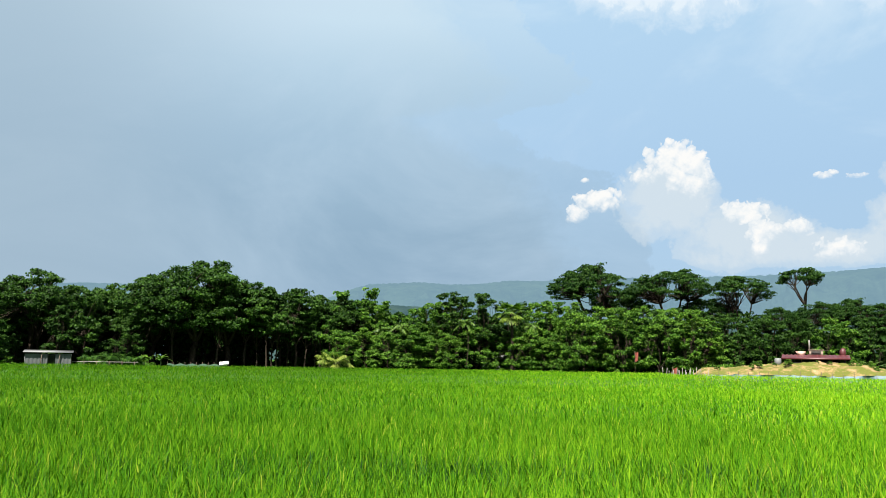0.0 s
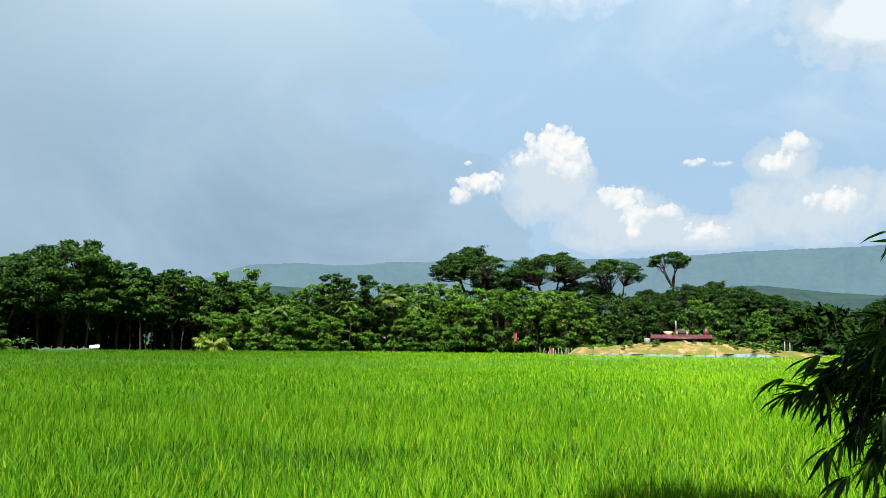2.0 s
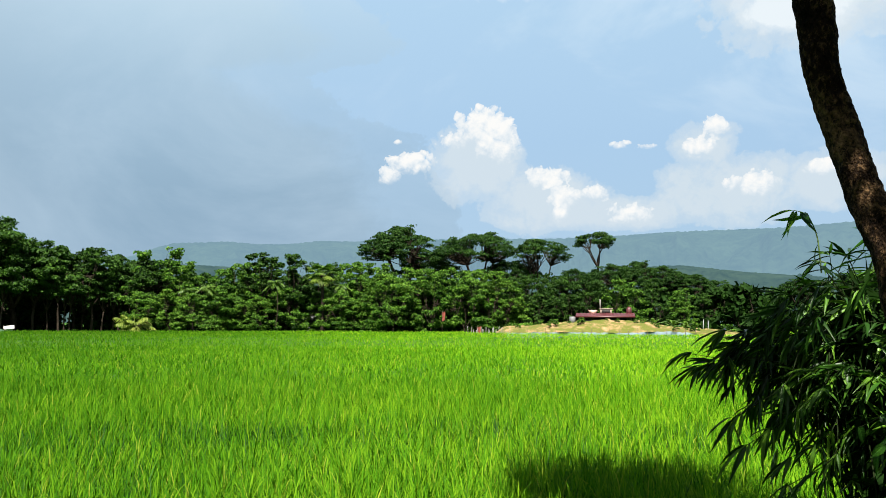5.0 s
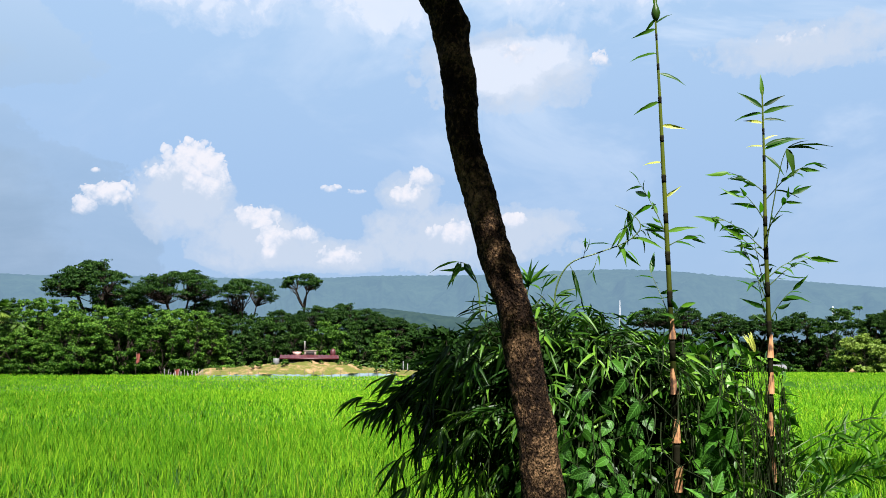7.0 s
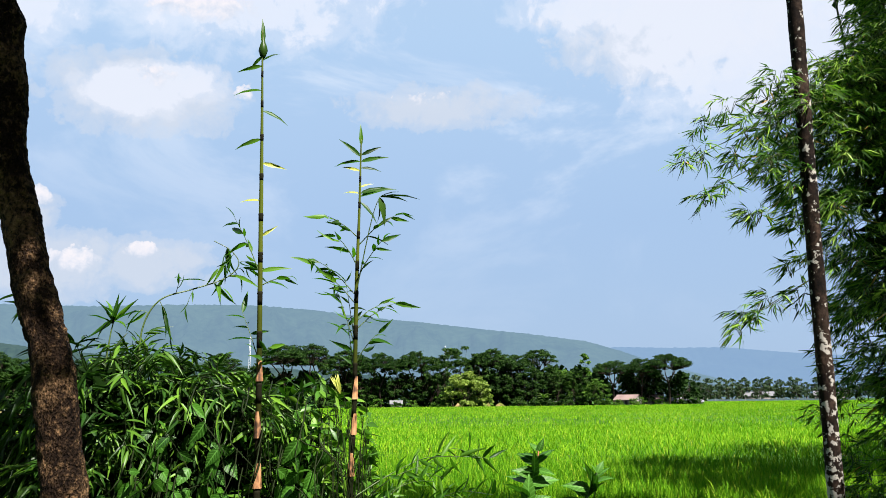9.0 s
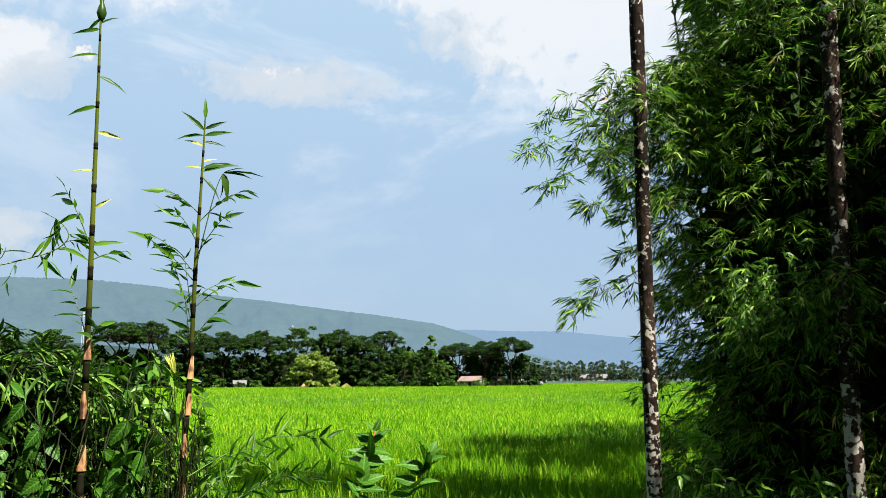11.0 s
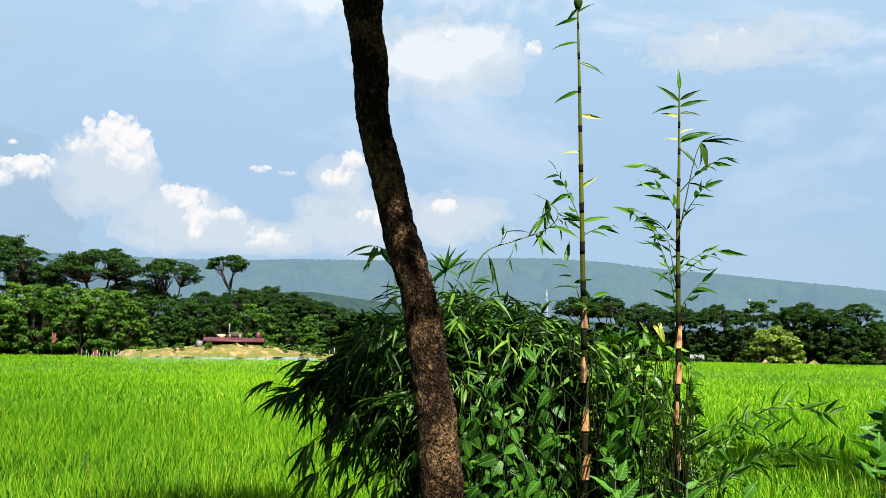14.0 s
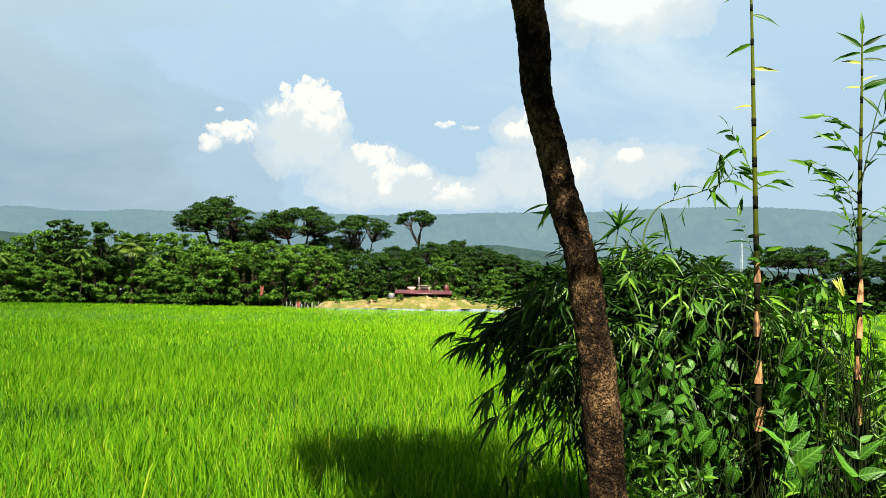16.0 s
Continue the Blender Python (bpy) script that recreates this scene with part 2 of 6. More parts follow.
def plain(name, colour, rough=0.6, grain=6.0, spread=0.25, relief=0.3, metal=0.0, depth=0.01):
    """A painted or weathered surface: the colour drifts at two scales, with a fine relief."""
    mat, n, shader = material(name, rough, Metallic=metal)
    place = n("NewGeometry").outputs["Position"]
    coarse, fine = n.noise(place, grain * 0.2, 3.0), n.noise(place, grain * 3, 5.0, 0.7)
    both = n.math("ADD", n.math("MULTIPLY", coarse, 0.6), n.math("MULTIPLY", fine, 0.4))
    lo, hi = [c * (1 - spread) for c in colour], [min(1, c * (1 + spread)) for c in colour]
    wire(n, n.ramp(both, [(0.3, lo), (0.7, hi)]), shader, "Base Color")
    bump(n, fine, shader, relief, depth)
    return mat


RICE = leaf_material("rice leaf", (0.014, 0.066, 0.002), (0.042, 0.134, 0.003), (0.125, 0.235, 0.008), 0.3, 0.65, 0.09, blotch=(0.035, (0.17, 0.22, 0.02)), shine=0.03, west_to_east=True)
GRASS = leaf_material("rank grass blade", (0.003, 0.018, 0.002), (0.009, 0.046, 0.004), (0.022, 0.085, 0.006), 0.15, 0.5, 0.3, shine=0.06)
GROVE = leaf_material("grove leaf", (0.003, 0.011, 0.0015), (0.011, 0.036, 0.004), (0.042, 0.098, 0.010), 0.14, 0.55, 0.12, shine=0.1)
GROVE_BRIGHT = leaf_material("bright grove leaf", (0.005, 0.02, 0.002), (0.03, 0.088, 0.007), (0.11, 0.205, 0.022), 0.2, 0.55, 0.12, shine=0.1)
GROVE_YELLOW = leaf_material("yellow-green grove leaf", (0.06, 0.1, 0.012), (0.105, 0.165, 0.018), (0.15, 0.215, 0.028), 0.2, 0.55, 0.12)
# the far row's haze is painted into this greyer, paler leaf colour
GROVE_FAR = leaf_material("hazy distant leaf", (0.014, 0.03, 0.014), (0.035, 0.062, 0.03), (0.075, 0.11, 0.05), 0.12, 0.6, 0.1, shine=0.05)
RAIN_LEAF = leaf_material("rain tree leaf", (0.003, 0.012, 0.002), (0.010, 0.034, 0.005), (0.034, 0.08, 0.010), 0.12, 0.6, 0.1, shine=0.08)
COCO_LEAF = leaf_material("yellowing palm leaf", (0.04, 0.065, 0.008), (0.1, 0.14, 0.02), (0.21, 0.24, 0.05), 0.25, 0.45, 0.2)
PALM_LEAF = leaf_material("palm leaf", (0.014, 0.04, 0.006), (0.045, 0.095, 0.012), (0.11, 0.165, 0.03), 0.2, 0.42, 0.2)
BAMBOO_LEAF = leaf_material("bamboo leaf", (0.003, 0.011, 0.0015), (0.034, 0.1, 0.008), (0.22, 0.36, 0.04), 0.24, 0.45, 0.8, blotch=(0.014, (0.3, 0.18, 0.05)), shine=0.12)
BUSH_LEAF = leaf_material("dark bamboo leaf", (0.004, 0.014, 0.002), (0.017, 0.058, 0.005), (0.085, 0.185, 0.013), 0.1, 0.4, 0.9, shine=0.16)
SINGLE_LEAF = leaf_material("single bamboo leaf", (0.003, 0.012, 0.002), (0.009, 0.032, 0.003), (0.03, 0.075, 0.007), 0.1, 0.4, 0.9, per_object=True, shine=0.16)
SHOOT_LEAF = leaf_material("shoot leaf", (0.006, 0.028, 0.002), (0.022, 0.08, 0.005), (0.075, 0.18, 0.011), 0.3, 0.4, 0.9, per_object=True, shine=0.15)
WEED_LEAF = leaf_material("weed leaf", (0.008, 0.034, 0.002), (0.036, 0.112, 0.007), (0.11, 0.225, 0.016), 0.18, 0.42, 0.9, shine=0.25)
VINE_LEAF = veined_material("vine leaf", (0.005, 0.026, 0.002), (0.034, 0.115, 0.007), 0.1)
# near-black leaf colour: the shade inside bushes and groves is painted in
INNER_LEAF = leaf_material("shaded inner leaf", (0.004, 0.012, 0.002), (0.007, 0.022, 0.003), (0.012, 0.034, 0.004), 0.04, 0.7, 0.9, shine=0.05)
BROAD_LEAF = veined_material("broad leaf", (0.011, 0.046, 0.003), (0.038, 0.12, 0.009), 0.16)


def bark(name, dark, mid, light, scale=18.0, flecks=None, relief=0.02, lower=0.0):
    """Bark with upright furrows, lichen flecks and drifts of dirt."""
    mat, n, shader = material(name, 0.9)
    shader.inputs["Specular IOR Level"].default_value = 0.06
    place = n("TexCoord").outputs["Object"]
    long = n("VectorMath", place, (1.0, 1.0, 0.7), operation="MULTIPLY").outputs[0]
    cracks = n("TexVoronoi", named={"Vector": long, "Scale": scale * 2.2, "Randomness": 1.0}).outputs["Distance"]
    rough = n.noise(long, scale, 7.0, 0.72, 0.4)
    drift = n.noise(place, scale * 0.12, 4.0)
    both = n.math("ADD", n.math("MULTIPLY", rough, 0.65), n.math("MULTIPLY", drift, 0.45))
    colour = n.ramp(both, [(0.42, dark), (0.54, mid), (0.73, light)])
    if flecks:
        size, low, tint = flecks
        patch = n.noise(place, size, 4.0, 0.6)
        if lower:
            # the pale flecks grow denser towards the foot
            patch = n.math("ADD", patch, n.math("MULTIPLY", n.math("MAXIMUM", n.math("SUBTRACT", lower, n("SeparateXYZ", place).outputs[2]), 0.0), 0.07))
        colour = n.mix(n.ramp(patch, [(low, (0, 0, 0)), (low + 0.03, (1, 1, 1))]), colour, tint)
    wire(n, colour, shader, "Base Color")
    bump(n, n.math("ADD", rough, n.math("MULTIPLY", cracks, 0.5)), shader, 0.9, relief)
    return mat


TRUNK_BARK = bark("dark rough bark", (0.003, 0.0018, 0.0012), (0.024, 0.0145, 0.008), (0.3, 0.185, 0.088), 62.0, (60.0, 0.6, (0.02, 0.013, 0.008)), 0.07)
ARECA_BARK = bark("lichened palm bark", (0.004, 0.0035, 0.003), (0.013, 0.009, 0.0065), (0.06, 0.04, 0.028), 14.0, (12.0, 0.572, (0.3, 0.29, 0.25)), 0.006, 2.6)
GROVE_BARK = bark("grove bark", (0.010, 0.008, 0.006), (0.026, 0.02, 0.015), (0.06, 0.05, 0.038), 3.0, None, 0.03)
# the dark twig and the clump's culm have shade put into their colour
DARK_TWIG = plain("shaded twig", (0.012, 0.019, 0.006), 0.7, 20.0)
TWIG = plain("green twig", (0.05, 0.09, 0.018), 0.5, 20.0)
CULM_SHADE = plain("shaded bamboo culm", (0.03, 0.042, 0.012), 0.45, 10.0)
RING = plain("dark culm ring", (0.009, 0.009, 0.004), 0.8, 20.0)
for dull in (DARK_TWIG, CULM_SHADE, RING):
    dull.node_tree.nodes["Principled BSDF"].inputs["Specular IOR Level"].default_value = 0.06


def sheath_material():
    """Papery culm sheaths: reddish brown below, bleached buff towards the frayed tip."""
    mat, n, shader = material("dry bamboo sheath", 0.7)
    place = n("TexCoord").outputs["Object"]
    streak = n.noise(n("VectorMath", place, (70.0, 70.0, 9.0), operation="MULTIPLY").outputs[0], 1.0, 4.0, 0.6)
    patch = n.noise(place, 13.0, 3.0)
    both = n.math("ADD", n.math("MULTIPLY", streak, 0.5), n.math("MULTIPLY", patch, 0.6))
    wire(n, n.ramp(both, [(0.4, (0.018, 0.008, 0.004)), (0.49, (0.11, 0.05, 0.02)), (0.57, (0.36, 0.18, 0.07)), (0.7, (0.5, 0.32, 0.15))]), shader, "Base Color")
    bump(n, streak, shader, 0.6, 0.003)
    return mat


SHEATH = sheath_material()
YOUNG = plain("yellow young leaves", (0.27, 0.31, 0.035), 0.5, 30.0)


def culm_material():
    """A young bamboo culm: olive green, darkening and browning below."""
    mat, n, shader = material("young bamboo culm", 0.45)
    shader.inputs["Specular IOR Level"].default_value = 0.09
    place = n("TexCoord").outputs["Object"]
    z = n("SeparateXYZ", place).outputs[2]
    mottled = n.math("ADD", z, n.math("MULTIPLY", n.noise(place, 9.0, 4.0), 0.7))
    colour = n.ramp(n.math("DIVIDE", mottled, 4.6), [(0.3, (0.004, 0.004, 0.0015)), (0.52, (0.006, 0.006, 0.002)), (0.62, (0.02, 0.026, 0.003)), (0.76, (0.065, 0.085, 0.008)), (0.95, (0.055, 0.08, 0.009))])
    wire(n, colour, shader, "Base Color")
    bump(n, n.noise(place, 60.0, 3.0), shader, 0.15, 0.004)
    return mat


CULM = culm_material()


def soil_material(name, dark, light, green, share, patch=0.9):
    mat, n, shader = material(name, 0.9)
    shader.inputs["Specular IOR Level"].default_value = 0.1
    place = n("NewGeometry").outputs["Position"]
    coarse, fine = n.noise(place, 0.5, 5.0), n.noise(place, 9.0, 6.0, 0.7)
    colour = n.ramp(n.math("ADD", n.math("MULTIPLY", coarse, 0.5), n.math("MULTIPLY", fine, 0.5)), [(0.35, dark), (0.65, light)])
    colour = n.mix(n.ramp(n.noise(place, patch, 5.0, 0.65), [(share, (1, 1, 1)), (share + 0.16, (0, 0, 0))]), colour, green)
    wire(n, colour, shader, "Base Color")
    bump(n, fine, shader, 0.7, 0.04)
    return mat


GROUND = soil_material("field ground", (0.012, 0.022, 0.004), (0.03, 0.06, 0.007), (0.025, 0.075, 0.005), 0.55)
BANK = soil_material("bank soil", (0.02, 0.015, 0.009), (0.055, 0.042, 0.024), (0.018, 0.05, 0.007), 0.55)
MOUND = soil_material("mound soil", (0.12, 0.075, 0.035), (0.3, 0.2, 0.105), (0.08, 0.09, 0.018), 0.455, 0.5)


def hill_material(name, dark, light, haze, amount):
    """Distant wooded slopes; the haze before them is mixed in as a bluish glow."""
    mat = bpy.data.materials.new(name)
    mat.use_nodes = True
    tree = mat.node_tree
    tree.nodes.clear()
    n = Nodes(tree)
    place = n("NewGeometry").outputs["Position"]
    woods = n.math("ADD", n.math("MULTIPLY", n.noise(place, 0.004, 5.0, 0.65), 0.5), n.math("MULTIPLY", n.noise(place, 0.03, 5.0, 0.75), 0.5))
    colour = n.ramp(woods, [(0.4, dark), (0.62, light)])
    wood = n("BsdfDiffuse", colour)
    haze_glow = n("Emission", haze, 1.0)
    out = n("MixShader", amount, wood.outputs[0], haze_glow.outputs[0])
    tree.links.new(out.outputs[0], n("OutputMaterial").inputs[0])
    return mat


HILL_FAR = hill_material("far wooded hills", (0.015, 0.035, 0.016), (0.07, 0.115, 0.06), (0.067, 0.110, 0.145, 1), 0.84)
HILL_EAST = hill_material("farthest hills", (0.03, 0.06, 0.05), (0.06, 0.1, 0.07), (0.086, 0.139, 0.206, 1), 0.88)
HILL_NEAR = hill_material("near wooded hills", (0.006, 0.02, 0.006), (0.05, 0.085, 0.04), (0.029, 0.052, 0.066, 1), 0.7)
RUST_TIN = plain("rusty corrugated tin", (0.17, 0.125, 0.11), 0.6, 3.0, 0.4)
GREY_TIN = plain("grey corrugated tin", (0.13, 0.135, 0.14), 0.5, 3.0, 0.3)
RED_TIN = plain("red painted tin", (0.06, 0.01, 0.012), 0.5, 3.0, 0.4)
PALE_WALL = plain("pale limewashed wall", (0.16, 0.152, 0.14), 0.8, 2.0, 0.2)
DARK_WOOD = plain("dark weathered wood", (0.07, 0.05, 0.035), 0.8, 6.0, 0.4)
BLUE_NET = plain("pale blue net", (0.08, 0.125, 0.145), 0.7, 3.0, 0.3)
WHITE_CLOTH = plain("white cloth", (0.36, 0.36, 0.35), 0.8, 5.0, 0.1)
RED_CLOTH = plain("faded red cloth", (0.13, 0.028, 0.016), 0.8, 5.0, 0.4)
# near-black colour stands for the unlit depth of openings and under roofs
DARK_HOLE = plain("dark interior boards", (0.025, 0.022, 0.02), 0.9, 5.0)
PALE_METAL = plain("pale galvanised steel", (0.15, 0.16, 0.165), 0.5, 3.0, 0.1, 0.1)
BROWN_DRY = leaf_material("dry brown leaf", (0.1, 0.06, 0.03), (0.2, 0.12, 0.06), (0.3, 0.2, 0.1), 0.2, 0.7, 0.3)
RED_STEM = plain("reddish stem", (0.24, 0.05, 0.02), 0.6, 40.0)


# ---- mesh helpers ----
class Geo:
    """Gathers triangles and quads for one mesh."""

    def __init__(self):
        self.verts, self.faces, self.count = [], [], 0

    def add(self, verts, faces):
        verts, faces = np.asarray(verts, float).reshape(-1, 3), np.asarray(faces, int)
        if len(verts) and len(faces):
            self.verts.append(verts)
            self.faces.append(faces + self.count)
            self.count += len(verts)
        return self

    def batch(self, verts, faces, where, along, up, size):
        """Copies of one small shape: y along, z up, sized (n, 3)."""
        where, along, up = (np.asarray(v, float).reshape(-1, 3) for v in (where, along, up))
        if not len(where):
            return self
        along = along / np.maximum(np.linalg.norm(along, axis=1, keepdims=True), 1e-9)
        side = np.cross(along, up)
        side /= np.maximum(np.linalg.norm(side, axis=1, keepdims=True), 1e-9)
        top = np.cross(side, along)
        size = np.broadcast_to(np.asarray(size, float).reshape(-1, 1) if np.ndim(size) == 1 else size, (len(where), 3))
        verts, faces = np.asarray(verts, float), np.asarray(faces, int)
        v = where[:, None] + verts[None, :, :1] * (side * size[:, :1])[:, None] + verts[None, :, 1:2] * (along * size[:, 1:2])[:, None] + verts[None, :, 2:] * (top * size[:, 2:])[:, None]
        f = faces[None] + (np.arange(len(where)) * len(verts))[:, None, None]
        return self.add(v.reshape(-1, 3), f.reshape(-1, faces.shape[1]))

    def tube(self, path, radii, sides=6, caps=True):
        path = np.asarray(path, float)
        radii = np.broadcast_to(np.asarray(radii, float), len(path))
        ahead = np.gradient(path, axis=0)
        ahead /= np.maximum(np.linalg.norm(ahead, axis=1, keepdims=True), 1e-9)
        ref = np.array([1.0, 0.13, 0.07]) if abs(ahead[:, 0]).mean() < 0.8 else np.array([0.1, 0.2, 1.0])
        u = np.cross(ahead, ref)
        u /= np.linalg.norm(u, axis=1, keepdims=True)
        w = np.cross(ahead, u)
        a = np.arange(sides) * 2 * np.pi / sides
        ring = path[:, None] + radii[:, None, None] * (np.cos(a)[None, :, None] * u[:, None] + np.sin(a)[None, :, None] * w[:, None])
        k, s = np.meshgrid(np.arange(len(path) - 1), np.arange(sides), indexing="ij")
        s2 = (s + 1) % sides
        quads = np.stack([k * sides + s, k * sides + s2, (k + 1) * sides + s2, (k + 1) * sides + s], -1).reshape(-1, 4)
        base = self.count
        self.add(ring.reshape(-1, 3), quads)
        if caps:
            for row, flip in ((0, -1), (len(path) - 1, 1)):
                ids = (base + row * sides + np.arange(sides))[::flip]
                self.faces.append(np.stack([np.full(sides - 2, ids[0]), ids[1:-1], ids[2:]], -1))
        return self

    def box(self, centre, size, turn=0.0):
        c, s = math.cos(radians(turn)), math.sin(radians(turn))
        v = [(c * x * size[0] / 2 - s * y * size[1] / 2 + centre[0], s * x * size[0] / 2 + c * y * size[1] / 2 + centre[1], z * size[2] / 2 + centre[2])
             for x in (-1, 1) for y in (-1, 1) for z in (-1, 1)]
        return self.add(v, [(0, 1, 3, 2), (4, 6, 7, 5), (0, 4, 5, 1), (2, 3, 7, 6), (0, 2, 6, 4), (1, 5, 7, 3)])

    def mesh(self, name, smooth=True):
        mesh = bpy.data.meshes.new(name)
        verts = np.concatenate(self.verts).astype(np.float32)
        mesh.vertices.add(len(verts))
        mesh.vertices.foreach_set("co", verts.ravel())
        sizes = np.concatenate([np.full(len(f), f.shape[1]) for f in self.faces])
        loops = np.concatenate([f.ravel() for f in self.faces]).astype(np.int32)
        mesh.loops.add(len(loops))
        mesh.loops.foreach_set("vertex_index", loops)
        mesh.polygons.add(len(sizes))
        mesh.polygons.foreach_set("loop_start", np.r_[0, np.cumsum(sizes)[:-1]].astype(np.int32))
        mesh.polygons.foreach_set("loop_total", sizes.astype(np.int32))
        mesh.polygons.foreach_set("use_smooth", np.full(len(sizes), smooth))
        mesh.update(calc_edges=True)
        mesh.validate()
        return mesh


def thing(name, label, category, group="", kind="", at=(0, 0, 0)):
    ob = new(name)
    ob.location = at
    return tagged(ob, label, category, group, kind)


def part(name, geo, mat, parent=None, label="", smooth=True):
    data = geo if isinstance(geo, bpy.types.Mesh) else geo.mesh(name, smooth)
    if not data.materials:
        data.materials.append(mat)
    ob = new(name, data)
    ob.parent = parent
    return tagged(ob, label)


def unit(v):
    v = np.asarray(v, float)
    return v / np.maximum(np.linalg.norm(v, axis=-1, keepdims=True), 1e-9)


# leaf shapes: y along, x across, z up, of length 1 and width 1
LANCE = (np.array([(0, 0, 0), (-0.38, 0.22, 0.03), (0, 0.26, 0), (0.38, 0.22, 0.03), (-0.42, 0.52, 0.0), (0, 0.56, -0.06), (0.42, 0.52, 0.0), (0, 1, -0.2)]),
         np.array([(0, 2, 1), (0, 3, 2), (1, 2, 5), (1, 5, 4), (2, 3, 6), (2, 6, 5), (4, 5, 7), (5, 6, 7)]))
LANCE_FAR = (np.array([(0, 0, 0), (-0.45, 0.35, 0.04), (0.45, 0.35, 0.04), (0, 1, -0.15)]), np.array([(0, 2, 1), (1, 2, 3)]))
CARD = (np.array([(-0.5, 0, 0), (0.5, 0.05, 0.12), (0.42, 1, -0.1), (-0.55, 0.9, 0.08)]), np.array([(0, 1, 2, 3)]))

# ---- ground, bank, field ----
def field_edge(az):
    """How far the rice reaches from the origin, by bearing."""
    return np.interp(az, [-60, 10, 13, 15, 29, 32, 66.5, 68.5, 110], [151, 151, 138, 128, 128, 232, 236, 470, 470])


def bank_edge(x):
    """The line (y by x) along which the raised bank ends and the rice begins."""
    return np.interp(x, [-40, -6, 0, 2, 3, 5, 6, 8, 12, 30, 80], [2.2, 2.4, 3.4, 3.6, 4.4, 4.6, 3.2, 2.6, 2.2, 1.5, -3])


def ground_height(x, y):
    off = bank_edge(x) - y
    rise = np.clip(off / 1.4 + 0.35, 0, 1)
    return 0.62 * rise * rise * (3 - 2 * rise)


def build_ground():
    ring = np.r_[0, np.linspace(0.5, 14, 40), np.geomspace(15, 4900, 26)]
    turns = np.radians(np.arange(0, 360, 3.0))
    r, a = np.meshgrid(ring[1:], turns, indexing="ij")
    x, y = r * np.sin(a), r * np.cos(a)
    z = ground_height(x, y) + 0.02 * np.sin(3 * x) * np.cos(2.3 * y)
    k, s = np.meshgrid(np.arange(len(ring) - 2), np.arange(len(turns)), indexing="ij")
    s2, m = (s + 1) % len(turns), len(turns)
    quads = np.stack([k * m + s, (k + 1) * m + s, (k + 1) * m + s2, k * m + s2], -1).reshape(-1, 4)
    geo = Geo().add(np.stack([x, y, z], -1), quads)
    geo.add([(0, 0, 0.62)] + [(p[0], p[1], p[2]) for p in np.stack([x[0], y[0], z[0]], -1)], [(0, 1 + (i + 1) % m, 1 + i) for i in range(m)])
    data = geo.mesh("ground")
    data.materials.append(GROUND)
    data.materials.append(BANK)
    spots = np.empty(len(data.polygons) * 3)
    data.polygons.foreach_get("center", spots)
    data.polygons.foreach_set("material_index", (spots.reshape(-1, 3)[:, 2] > 0.12).astype(np.int32))
    tagged(new("ground", data), "flat green paddy land with a low earth bank", "ground", kind="structure")


build_ground()


def in_field(x, y):
    return (y > bank_edge(x) - 0.15) & (np.hypot(x, y) < field_edge(np.degrees(np.arctan2(x, y))))


